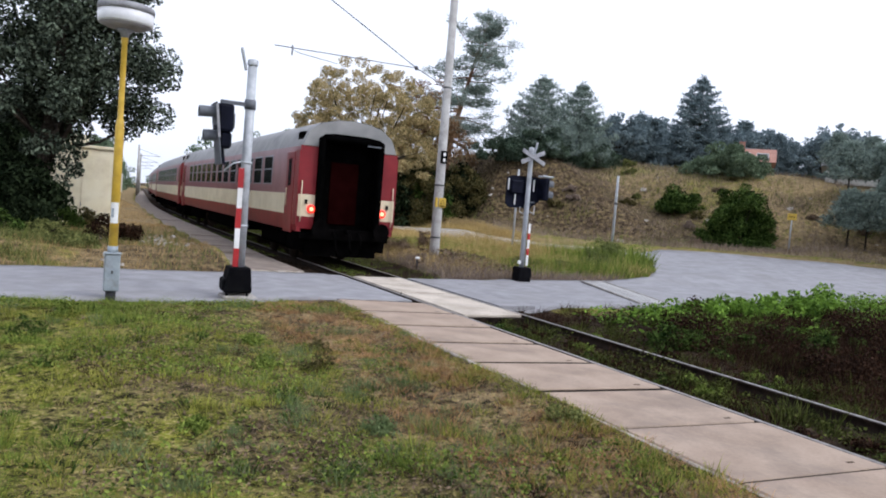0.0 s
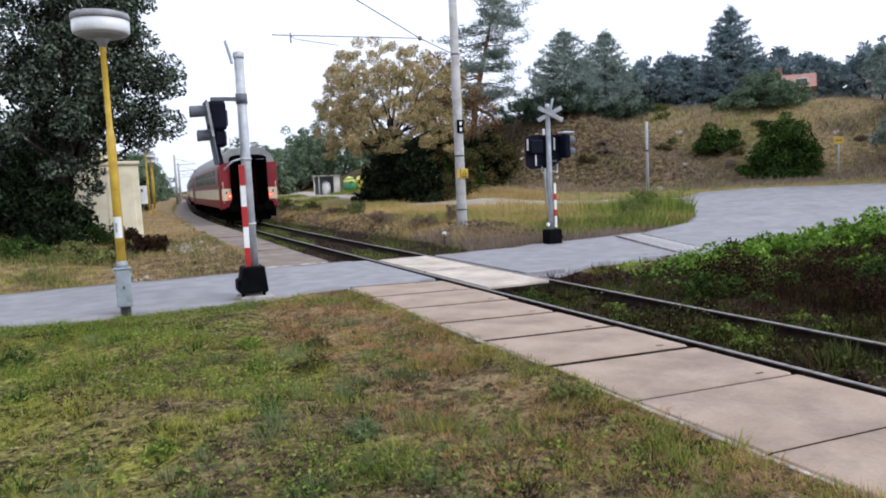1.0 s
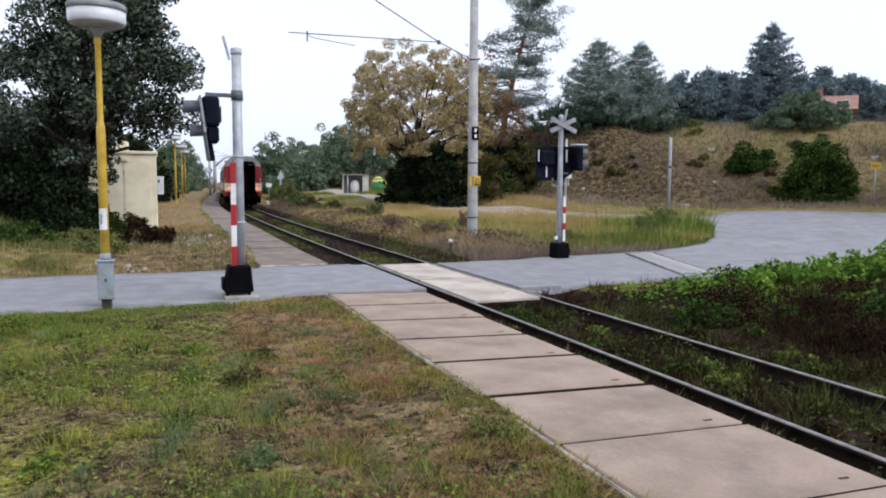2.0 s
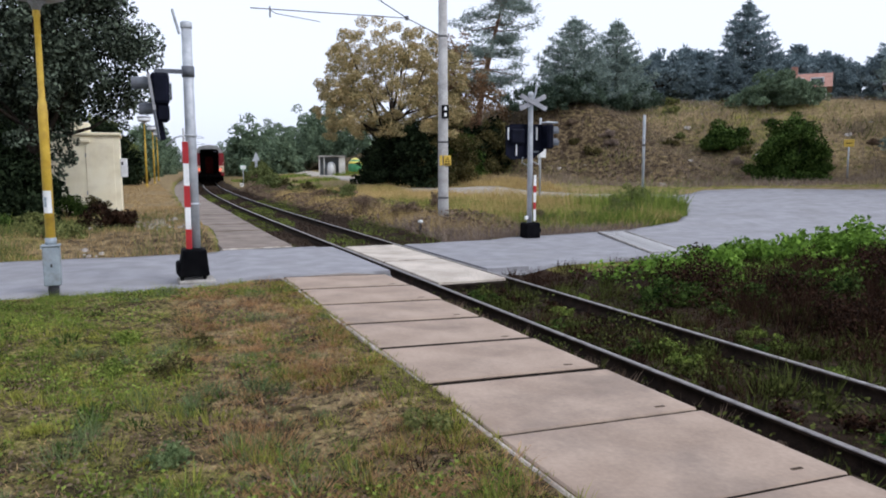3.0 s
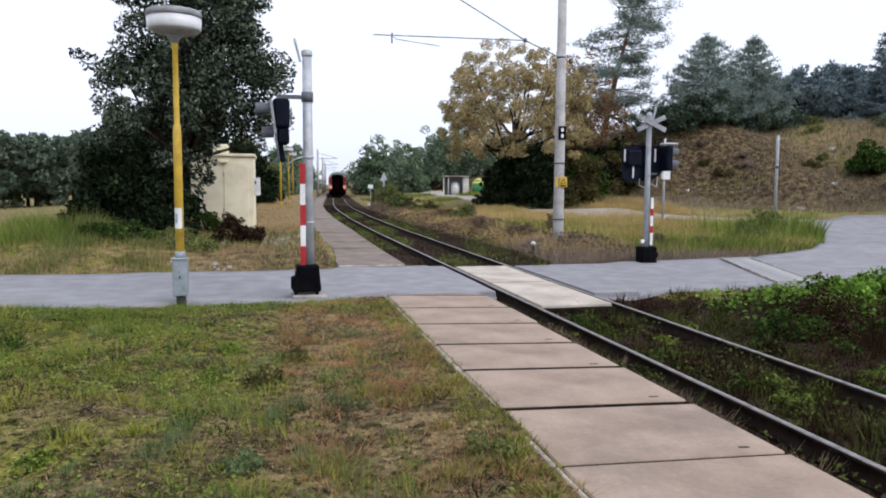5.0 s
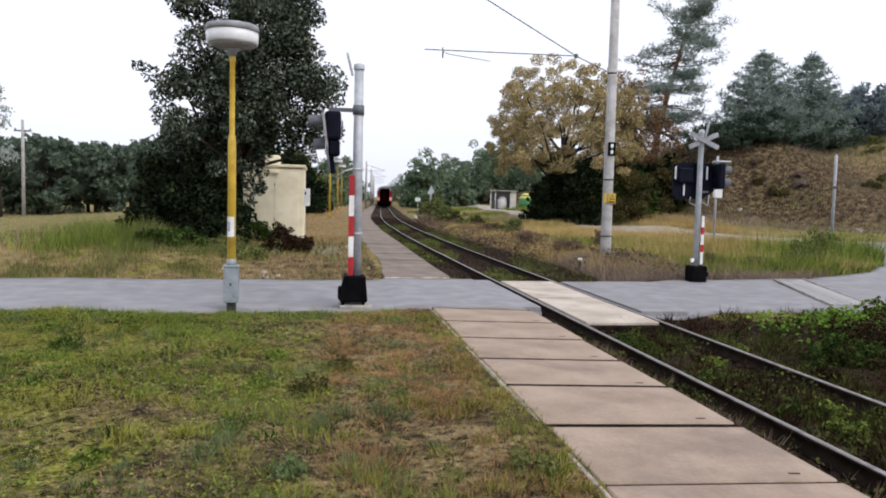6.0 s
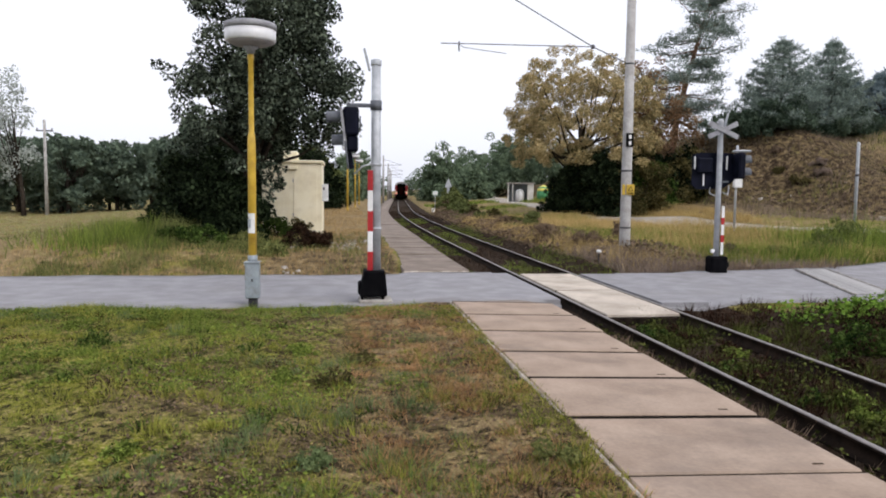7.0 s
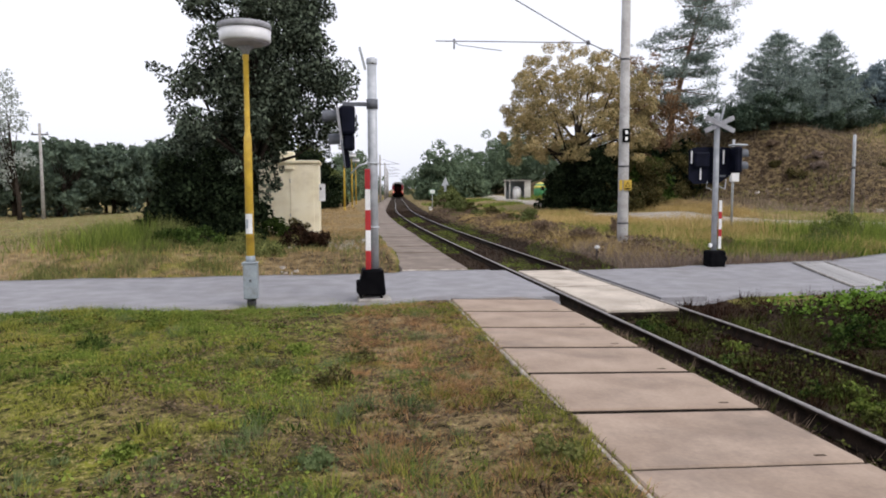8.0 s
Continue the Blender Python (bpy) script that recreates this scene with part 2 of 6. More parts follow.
L_STALK = leaf_material("red_brown_stalks", (0.008, 0.0045, 0.003), (0.080, 0.042, 0.026), 0.45, 0.12, 0.03, 1.7)
L_RUST = leaf_material("rusty_straw_blades", (0.13, 0.062, 0.026), (0.62, 0.375, 0.18), 0.5, 0.3)
L_MEADOW = leaf_material("mixed_meadow_grass", (0.03, 0.045, 0.012), (0.28, 0.29, 0.10), 0.45, 0.25)
L_TRACK = leaf_material("track_weed_leaves", (0.005, 0.009, 0.003), (0.115, 0.13, 0.033), 0.5, 0.12, 0.03)
L_GOLD = leaf_material("golden_meadow_grass", (0.27, 0.19, 0.07), (0.68, 0.51, 0.23), 0.45, 0.3)
L_STRAW = leaf_material("dry_straw_blades", (0.20, 0.13, 0.055), (0.58, 0.41, 0.20), 0.45, 0.3)
# dark end lowered for the shadow inside tufts
L_TALL = leaf_material("tall_green_grass", (0.022, 0.050, 0.008), (0.31, 0.385, 0.075), 0.45, 0.3)
# lightened green, with the haze over the far trees in it
L_WOOD = leaf_material("haze_paled_edge_leaves", (0.055, 0.082, 0.062), (0.165, 0.215, 0.15), 0.4)
L_BANK = leaf_material("bleached_bank_grass", (0.08, 0.060, 0.045), (0.40, 0.315, 0.225), 0.5, 0.2)
L_HEATH = leaf_material("grey_brown_dead_grass", (0.12, 0.092, 0.075), (0.40, 0.315, 0.255), 0.45, 0.2)
L_BLUEGRASS = leaf_material("blue_green_tufts", (0.035, 0.062, 0.022), (0.24, 0.30, 0.13), 0.45, 0.3)
L_JUNIPER = leaf_material("dark_juniper_needles", (0.018, 0.034, 0.024), (0.125, 0.17, 0.115), 0.45, 0.2, 0.05, 1.3)
L_FIELD = leaf_material("pale_mown_grass", (0.16, 0.165, 0.075), (0.46, 0.45, 0.25), 0.45, 0.3)
L_CLOVER = leaf_material("low_lawn_herbs", (0.026, 0.05, 0.008), (0.29, 0.36, 0.075), 0.45, 0.25, 0.05, 1.3)
L_SILVER = leaf_material("pale_willow_leaves", (0.25, 0.28, 0.25), (0.52, 0.56, 0.52), 0.4, 0.45)
M_TRAINRED = material("train_red_paint", (0.16, 0.012, 0.017), (0.225, 0.02, 0.025), 1.5, 0.4, spec=0.25, bump=0.05, stain=(0.16, 0.03, 0.03), stain_scale=2, stain_amount=0.4)
M_TRAINMAUVE = material("train_window_band", (0.20, 0.075, 0.085), (0.27, 0.115, 0.12), 1.5, 0.4, bump=0.05)
M_CREAM = material("train_cream_paint", (0.62, 0.54, 0.37), (0.72, 0.64, 0.46), 1.5, 0.45, bump=0.05, stain=(0.5, 0.42, 0.28), stain_scale=2, stain_amount=0.4)
M_TRAINROOF = material("train_grey_roof", (0.20, 0.20, 0.20), (0.29, 0.285, 0.28), 1.5, 0.6, bump=0.1)
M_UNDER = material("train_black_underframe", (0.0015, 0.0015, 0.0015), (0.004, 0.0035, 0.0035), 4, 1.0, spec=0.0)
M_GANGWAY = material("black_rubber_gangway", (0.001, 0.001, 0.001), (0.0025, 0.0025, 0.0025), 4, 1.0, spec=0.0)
# door red taken down to near black for the shade in the gangway
M_GANGRED = material("shade_dimmed_gangway_door", (0.007, 0.001, 0.001), (0.012, 0.002, 0.002), 3, 0.9, spec=0.0)
M_GLASS = material("dark_train_glass", (0.012, 0.012, 0.016), (0.02, 0.02, 0.026), 2, 0.12, bump=0, spec=0.6)
M_TAIL = glow_material("red_tail_light", (1.0, 0.03, 0.015), 0.9)
M_TAILCORE = glow_material("tail_light_core", (1.0, 0.32, 0.16), 2.2)
M_ROOFTILE = material("orange_roof_tiles", (0.27, 0.135, 0.10), (0.37, 0.20, 0.155), 3, 0.85, bump=0.4, fine=20)
M_WALLW = material("pale_house_plaster", (0.55, 0.53, 0.48), (0.66, 0.64, 0.6), 2, 0.9)
M_BELLGREEN = material("green_recycling_bin", (0.05, 0.22, 0.09), (0.08, 0.30, 0.13), 3, 0.5)
M_BELLYELLOW = material("yellow_recycling_bin", (0.60, 0.52, 0.08), (0.72, 0.63, 0.14), 3, 0.5)
M_BELLBLUE = material("dark_blue_bin", (0.02, 0.03, 0.05), (0.05, 0.06, 0.09), 3, 0.5)
M_STONE = material("pale_rubble_stone", (0.25, 0.22, 0.19), (0.42, 0.39, 0.35), 5, 0.9, bump=0.6)
M_BALLAST = material("dirty_ballast_stone", (0.014, 0.010, 0.007), (0.065, 0.046, 0.032), 5, 0.95, island=0.4, spec=0.08)
# near-black joint colour: soil, with the shadow of the crack added
M_JOINT = material("joint_soil_and_crack_shade", (0.006, 0.005, 0.004), (0.022, 0.016, 0.012), 8, 0.95, bump=0.4, spec=0.03)
M_DRAIN = material("drain_grating_steel", (0.30, 0.29, 0.29), (0.44, 0.43, 0.42), 6, 0.6, metal=0.2)


# ---- builders ----
def link(name, me, mat=None, parent=None, label=""):
    ob = new(name, me)
    if mat is not None:
        me.materials.append(mat)
    if parent is not None:
        ob.parent = parent
    if label:
        ob["label"] = label
    return ob


def part(name, bm, mat, parent, label=""):
    me = bpy.data.meshes.new(name)
    bm.to_mesh(me)
    bm.free()
    return link(name, me, mat, parent, label)


def array_mesh(name, verts, faces):
    """A mesh from numpy verts (n,3) and faces (m,k)."""
    me = bpy.data.meshes.new(name)
    k = faces.shape[1]
    me.vertices.add(len(verts))
    me.vertices.foreach_set("co", np.ascontiguousarray(verts, dtype=np.float32).ravel())
    me.loops.add(faces.size)
    me.loops.foreach_set("vertex_index", np.ascontiguousarray(faces, dtype=np.int32).ravel())
    me.polygons.add(len(faces))
    me.polygons.foreach_set("loop_start", np.arange(0, faces.size, k, dtype=np.int32))
    me.update(calc_edges=True)
    return me


def thing(name, at, label, category, group="", turn=0.0):
    e = new(name)
    e.empty_display_size = 0.2
    e.matrix_basis = pose(*at, 0, 0, turn)
    return tagged(e, label, category, group)


def box_bm(x0, x1, y0, y1, z0, z1, bevel=0.0, bm=None, segments=1):
    own = bmesh.new()
    bmesh.ops.create_cube(own, size=1)
    for v in own.verts:
        v.co = Vector(((x0 + x1) / 2 + v.co.x * (x1 - x0), (y0 + y1) / 2 + v.co.y * (y1 - y0), (z0 + z1) / 2 + v.co.z * (z1 - z0)))
    if bevel:
        bmesh.ops.bevel(own, geom=list(own.edges), offset=bevel, segments=segments, affect="EDGES", profile=0.5)
    if bm is None:
        return own
    me = bpy.data.meshes.new("tmp")
    own.to_mesh(me)
    own.free()
    bm.from_mesh(me)
    bpy.data.meshes.remove(me)
    return bm


def lathe_bm(profile, sides=20, at=(0, 0, 0), bm=None, smooth=True):
    """Revolve (radius, z) pairs about the upright axis."""
    bm = bm or bmesh.new()
    rings = []
    for r, z in profile:
        rings.append([bm.verts.new((at[0] + r * math.cos(2 * math.pi * i / sides), at[1] + r * math.sin(2 * math.pi * i / sides), at[2] + z)) for i in range(sides)])
    for a, b in zip(rings, rings[1:]):
        for i in range(sides):
            f = bm.faces.new((a[i], a[(i + 1) % sides], b[(i + 1) % sides], b[i]))
            f.smooth = smooth
    bm.faces.new(rings[0][::-1])
    bm.faces.new(rings[-1])
    return bm


def tube_bm(points, radii, sides=8, bm=None):
    """A tapered tube along points."""
    bm = bm or bmesh.new()
    pts = [Vector(p) for p in points]
    if not hasattr(radii, "__len__"):
        radii = [radii] * len(pts)
    rings = []
    for i, p in enumerate(pts):
        d = (pts[min(i + 1, len(pts) - 1)] - pts[max(i - 1, 0)]).normalized()
        ref = Vector((0, 0, 1)) if abs(d.z) < 0.95 else Vector((1, 0, 0))
        u = d.cross(ref).normalized()
        v = d.cross(u)
        rings.append([bm.verts.new(p + radii[i] * (math.cos(2 * math.pi * k / sides) * u + math.sin(2 * math.pi * k / sides) * v)) for k in range(sides)])
    for a, b in zip(rings, rings[1:]):
        for k in range(sides):
            f = bm.faces.new((a[k], a[(k + 1) % sides], b[(k + 1) % sides], b[k]))
            f.smooth = True
    bm.faces.new(rings[0][::-1])
    bm.faces.new(rings[-1])
    bmesh.ops.recalc_face_normals(bm, faces=list(bm.faces))
    return bm


# ---- the lie of the land ----
def step(a, b, v):
    t = np.clip((np.asarray(v, float) - a) / (b - a), 0, 1)
    return t * t * (3 - 2 * t)


BEND = 0.00068


def bend(y):
    """How far the track has swung to the east at y: straight, an arc, then straight again."""
    y = np.asarray(y, float)
    c = np.clip(y, 10, 66) - 10
    return BEND * c * c + np.where(y > 66, 2 * BEND * 56 * (y - 66), 0)


def bank_depth(x, y):
    d1 = (x - 25) * 0.72 + (y - 15.5) * 0.69
    d2 = ((x - 17) * 0.99 - (y - 27.5) * 0.05) * 1.6
    return np.minimum(d1, d2)


def land(x, y):
    x, y = np.asarray(x, float), np.asarray(y, float)
    u = x - bend(y)
    wave = 0.05 * np.sin(x * 0.9 + 1.3 * np.sin(y * 0.5)) * np.cos(y * 0.7 + 0.6) + 0.03 * np.sin(x * 2.3 + y * 1.9)
    lawn = 0.28 - 0.40 * step(-7.4, -4.2, y) + 0.042 * step(-4.2, -2.7, x)
    beyond = -0.10 + 0.33 * step(0.8, 3.0, y) + 0.25 * step(12, 40, y)
    left = np.where(y < -2.4, lawn, beyond) + wave * (1 - 0.8 * step(-3.7, -2.75, x) * (y < -5)) * (1 - step(-5.5, -4.4, y) * (1 - step(0.6, 2, y)))
    left = left + 0.25 * step(0, 6, y) * step(-6, -9, x) * (1 - step(-13, -22, x)) - 0.9 * step(-14, -32, x) * step(0, 10, y)
    bed = -0.17 + 0.02 * np.sin(y * 2.1 + x * 3)
    near = -0.10 + 0.15 * step(5, 14, u) + wave
    island = 0.04 + 0.12 * step(0.3, 2.0, y) + 0.75 * step(14, 48, y) * step(4, 12, u) + wave * step(0.5, 2.5, y)
    right = np.where(y < -2.4, near * step(-4.9, -6.0, y) - 0.02 * (1 - step(-4.9, -6.0, y)), island * step(-0.2, 0.6, y) - 0.02 * (1 - step(-0.2, 0.6, y)))
    road_right = step(6.5, 13, x) * (1 - step(9, 20, y)) * 0.28 * step(9, 28, x)
    right = right + road_right * (y < 20)
    z = np.where(u < -0.5, left, bed)
    z = np.where((u > -2.75) & (u < 0), np.minimum(z, z + (bed - z) * np.where(y < -6.5, step(-2.60, -2.45, u), step(-2.75, -2.55, u))), z)
    k = step(2.3, 3.4, u)
    z = np.where(u > 0, bed + (right - bed) * k, z)
    cross = step(-4.6, -4.3, y) * (1 - step(0.55, 0.75, y)) * (np.abs(u - 0.75) < 3.55)
    z = z + (-0.05 - z) * cross * np.where(u < -0.4, 1, np.where(u > 2.3, 1, 0))
    d = bank_depth(x, y)
    high = (0.6 * step(-5, 3, d) + 5.6 * step(0, 1, (d - 4) / (16 - 7 * step(33, 26, x))) + 0.05 * np.clip(d - 16, 0, 120) + 0.35 * step(1, 6, d) * np.sin(x * 0.55 + y * 0.35) * np.cos(y * 0.4 - x * 0.2)) * (1 - 0.55 * step(45, 110, y))
    return z + high


def patch(x, y, s, seed):
    """Smooth pseudo-noise in 0..1 for patchy growth."""
    r = random.Random(seed)
    out = 0 * x
    for k in range(6):
        a, f, p = r.random() * 6.28, s * (0.6 + 0.5 * k), r.random() * 6.28
        out = out + np.sin((x * math.cos(a) + y * math.sin(a)) * f + p) / (1 + 0.4 * k)
    return 0.5 + 0.22 * out


def zones(x, y):
    """How dry and how bare the ground is."""
    u = x - bend(y)
    d = bank_depth(x, y)
    dry = 0.30 + 0 * x
    dry = dry + 0.42 * step(-5.0, -2.9, u) * (u < -0.5) * (y < -4) - 0.22 * step(-5.5, -9, x) * (y < -4)
    dry = dry + 0.2 * (u > 2) * (y > 0) * (d < 0) + (0.05 + 0.32 * patch(x, y, 0.5, 44)) * step(0, 3, d) - 0.25 * step(26, 40, d)
    dry = dry + 0.13 * step(-11, -15, x) * (y > 0) + 0.45 * (y > 0) * (u < -2.8) * (x > -6.3) + 0.10 * (y > 0) * (y < 5) * (x < -6.3) * (x > -12) + 0.22 * (y > 0) * (y < 9) * step(-11, -12.5, x)
    dirt = 0.0 + (0.07 + 0.25 * step(-7.5, -4.8, x)) * (y < -5) * (u < -2.4)
    dirt = dirt + 0.75 * (np.abs(u - 0.75) < 2.0) + 0.25 * (u > -2.5) * (u < 4.75) + 0.12 * step(-7, -4, u) * (u < -1) * (y > 0) * (1 - step(6, 14, y))
    dirt = dirt + (0.30 + 0.16 * step(36, 30, x)) * step(2, 5, d) * (1 - step(13, 18, d))
    dirt = dirt + 0.8 * step(2.2, 3.2, u) * (1 - step(14, 20, u)) * (1 - step(-6.2, -5.2, y))
    dirt = dirt + 0.28 * (y > 0.5) * (u < -2.8) * (x > -12) * (y < 14)
    return np.clip(dry, 0, 1), np.clip(dirt, 0, 1)


def axis(parts):
    out = []
    for a, b, s in parts:
        out += list(np.arange(a, b, s))
    return np.array(out + [parts[-1][1]], float)


gx = axis([(-1500, -200, 130), (-200, -60, 14), (-60, -16, 1.6), (-16, 16, 0.26), (16, 46, 0.9), (46, 90, 3), (90, 250, 16), (250, 1500, 125)])
gx = np.sort(np.append(gx, [-2.66, -2.6]))
gy = axis([(-1500, -150, 135), (-150, -40, 11), (-40, -20, 1.2), (-20, 12, 0.26), (12, 60, 0.9), (60, 150, 2.5), (150, 300, 10), (300, 1500, 120)])
GX, GY = np.meshgrid(gx, gy)
verts = np.stack([GX, GY, land(GX, GY)], -1).reshape(-1, 3)
ids = np.arange(len(verts)).reshape(len(gy), len(gx))
faces = np.stack([ids[:-1, :-1], ids[:-1, 1:], ids[1:, 1:], ids[1:, :-1]], -1).reshape(-1, 4)
me = array_mesh("ground", verts, faces)
dry, dirt = zones(GX, GY)
for nm, v in (("dry", dry), ("dirt", dirt), ("turf_contrast", 0.25 + 0.75 * ((GY < -4) & (GX < -2)))):
    at = me.attributes.new(nm, "FLOAT", "POINT")
    at.data.foreach_set("value", v.astype(np.float32).ravel())
me.polygons.foreach_set("use_smooth", np.ones(len(faces), bool))
tagged(link("ground", me, M_GROUND), "uneven ground of patchy grass and bare soil", "ground", kind="structure")


def strip(name, left, right, n, across, lift, mat):
    """A draped surface between two edge lines."""
    def along(line):
        line = np.array(line, float)
        s = np.r_[0, np.cumsum(np.linalg.norm(np.diff(line, axis=0), axis=1))]
        t = np.linspace(0, s[-1], n)
        return np.stack([np.interp(t, s, line[:, 0]), np.interp(t, s, line[:, 1])], -1)
    a, b = along(left), along(right)
    f = np.linspace(0, 1, across)[None, :, None]
    p = a[:, None] * (1 - f) + b[:, None] * f
    z = land(p[..., 0], p[..., 1]) + lift
    v = np.concatenate([p, z[..., None]], -1)
    edge = v[:, [0, -1]].copy()
    edge[..., 2] -= 0.15
    v = np.concatenate([edge[:, :1], v, edge[:, 1:]], 1)
    k = across + 2
    ids = np.arange(n * k).reshape(n, k)
    f = np.stack([ids[:-1, :-1], ids[:-1, 1:], ids[1:, 1:], ids[1:, :-1]], -1).reshape(-1, 4)
    me = array_mesh(name, v.reshape(-1, 3), f)
    bm = bmesh.new()
    bm.from_mesh(me)
    bmesh.ops.recalc_face_normals(bm, faces=list(bm.faces))
    bm.to_mesh(me)
    bm.free()
    return link(name, me, mat)


# the lane over the crossing: west arm, then the east arm that widens and swings away
def wob(y, a):
    return [(x, y + a * math.sin(x * 1.7) + a * 0.6 * math.sin(x * 4.1)) for x in np.arange(-90, -0.5, 0.4)] + [(-0.12, y)]


tagged(strip("road", wob(0.45, 0.08), wob(-4.25, 0.08), 420, 12, 0.06, M_ROAD), "narrow grey asphalt lane with ragged edges", "road", kind="structure")
tagged(strip("road", [(1.62, 0.0), (6, 0.1), (9, 0.45), (11.5, 1.3), (13.2, 2.8), (15.3, 5.5), (16.8, 9.5), (19.8, 12.8), (24, 14.2), (28.5, 9.5), (33, 3.5), (45, -10), (72, -40)],
             [(1.62, -4.85), (5, -4.9), (7, -4.9), (9, -5), (11, -5.2), (13, -5.5), (15, -6), (17, -6.6), (20, -7.8), (23, -9.4), (27, -12.5), (35, -20), (60, -46)], 200, 24, 0.06, M_ROAD),
       "wide grey asphalt junction east of the track", "road", kind="structure")
tagged(strip("gravel_road", [(17.0, 10.5), (14.0, 17), (11.6, 26), (11.4, 40), (13.2, 62), (17, 90), (22, 130)], [(22.5, 13.6), (18, 20), (14.6, 28), (13.8, 42), (15.6, 62), (20, 90), (25, 130)], 120, 6, 0.045, M_GRAVEL),
       "pale gravel track along the foot of the bank", "road", kind="structure")


# ---- track, platforms, crossing panels ----
def along_track(u, y0, y1, s):
    ys = axis([(y0, y1, s)])
    return ys, u + bend(ys)


def sweep(name, profile, u, y0, y1, s, mat, parent, label=""):
    """Carry a cross-section (sideways, up) along the track."""
    ys, xs = along_track(u, y0, y1, s)
    pr = np.array(profile, float)
    v = np.zeros((len(ys), len(pr), 3))
    v[..., 0] = xs[:, None] + pr[None, :, 0]
    v[..., 1] = ys[:, None]
    v[..., 2] = pr[None, :, 1]
    k = len(pr)
    ids = np.arange(len(ys) * k).reshape(len(ys), k)
    nxt = np.roll(ids, -1, 1)
    f = np.stack([ids[:-1], ids[1:], nxt[1:], nxt[:-1]], -1).reshape(-1, 4)
    return link(name, array_mesh(name, v.reshape(-1, 3), f), mat, parent, label)


def rail(u):
    r = thing("rail", (0, 0, 0), "rusty steel rail with a polished running surface", "rail", "rails of the track")
    sweep("rail_web", [(-0.07, -0.17), (0.07, -0.17), (0.07, -0.15), (0.012, -0.125), (0.012, -0.05), (0.036, -0.035), (0.036, -0.008), (-0.036, -0.008), (-0.036, -0.035), (-0.012, -0.05), (-0.012, -0.125), (-0.07, -0.15)], u, -40, 330, 1.0, M_RAIL, r)
    sweep("running_surface", [(-0.034, -0.008), (0.034, -0.008), (0.030, 0.0), (-0.030, 0.0)], u, -40, 330, 1.0, M_RAILTOP, r, "bright polished rail head")
    return r


rail(0.0)
rail(1.5)


def slab_mesh(name, w, l, h, bev):
    bm = box_bm(-w / 2, w / 2, -l / 2, l / 2, -h, 0, bev)
    me = bpy.data.meshes.new(name)
    bm.to_mesh(me)
    bm.free()
    return me


rnd = random.Random(5)
near_platform = thing("platform_edge", (0, 0, 0), "low platform of worn pinkish concrete slabs beside the track", "platform")
near_platform["kind"] = "structure"
PITCH = 1.178
me_slab = [slab_mesh("slab", 1.60, PITCH - g, 0.22, 0.012) for g in (0.022, 0.032, 0.05, 0.085)]
for m_ in me_slab:
    m_.materials.append(M_SLAB)
for i in range(18):
    y = -6.54 - PITCH * (i + 0.5)
    ob = link("slab", me_slab[3 if i < 6 else rnd.choice((0, 0, 1, 2))], None, near_platform)
    ob.matrix_basis = pose(-1.80 + rnd.uniform(-0.012, 0.012), y, 0.305 + rnd.uniform(-0.007, 0.007), rnd.uniform(-0.22, 0.22), 1.6 + rnd.uniform(-0.15, 0.15), rnd.uniform(-0.3, 0.3))
    part("joint_filler", box_bm(-0.795, 0.79, PITCH / 2 - (0.039 if i < 6 else 0.010), PITCH / 2 + (0.039 if i < 6 else 0.010), -0.2, -0.007), M_JOINT, ob)
    part("lifting_socket", box_bm(0.52, 0.60, -0.45, -0.425, -0.03, 0.002), M_BALLAST, ob)
    edge = box_bm(-2.646 + rnd.uniform(-0.01, 0.006), -2.606, y - PITCH / 2 + rnd.uniform(0.002, 0.012), y + PITCH / 2 - 0.003, 0.1, 0.331 + rnd.uniform(-0.014, 0.004), 0.012)
    part("kerb_stone", edge, M_EDGE, near_platform)
ramp = bmesh.new()
for x, y, z in ((-2.6, -6.54, 0.31), (-1.0, -6.54, 0.27), (-1.0, -4.3, 0.0), (-2.6, -4.3, -0.03), (-2.6, -6.54, -0.2), (-1.0, -6.54, -0.2), (-1.0, -4.3, -0.2), (-2.6, -4.3, -0.2)):
    ramp.verts.new((x, y, z))
ramp.verts.ensure_lookup_table()
for q in ((0, 1, 2, 3), (0, 4, 5, 1), (1, 5, 6, 2), (2, 6, 7, 3), (3, 7, 4, 0)):
    ramp.faces.new([ramp.verts[i] for i in q])
bmesh.ops.recalc_face_normals(ramp, faces=list(ramp.faces))
part("ramp", ramp, M_SLAB_FAR, near_platform)

far_platform = thing("platform_edge", (0, 0, 0), "long low platform of old grey concrete slabs", "platform")
far_platform["kind"] = "structure"
me_far = [slab_mesh("slab", 1.66, PITCH * 2 - g, 0.25, 0.012) for g in (0.005, 0.02, 0.06)]
for m_ in me_far:
    m_.materials.append(M_SLAB_FAR)
for i in range(26):
    y = 0.5 + PITCH * 2 * (i + 0.5)
    ob = link("slab", me_far[(2 if i in (1, 3, 8) else rnd.choice((0, 0, 1)))], None, far_platform)
    turn = -math.degrees(math.atan(float(bend(y + 0.5) - bend(y - 0.5))))
    ob.matrix_basis = pose(-1.93 + float(bend(y)) + rnd.uniform(-0.015, 0.015), y, 0.035 + 0.10 * float(step(1, 16, y)) + rnd.uniform(-0.012, 0.012), rnd.uniform(-0.25, 0.25), rnd.uniform(-0.3, 0.3), turn)
sweep("far_end", [(-0.83, -0.2), (0.83, -0.2), (0.83, 0.125), (-0.83, 0.125)], -1.93, 0.5 + PITCH * 52, 190, 3, M_SLAB_FAR, far_platform)
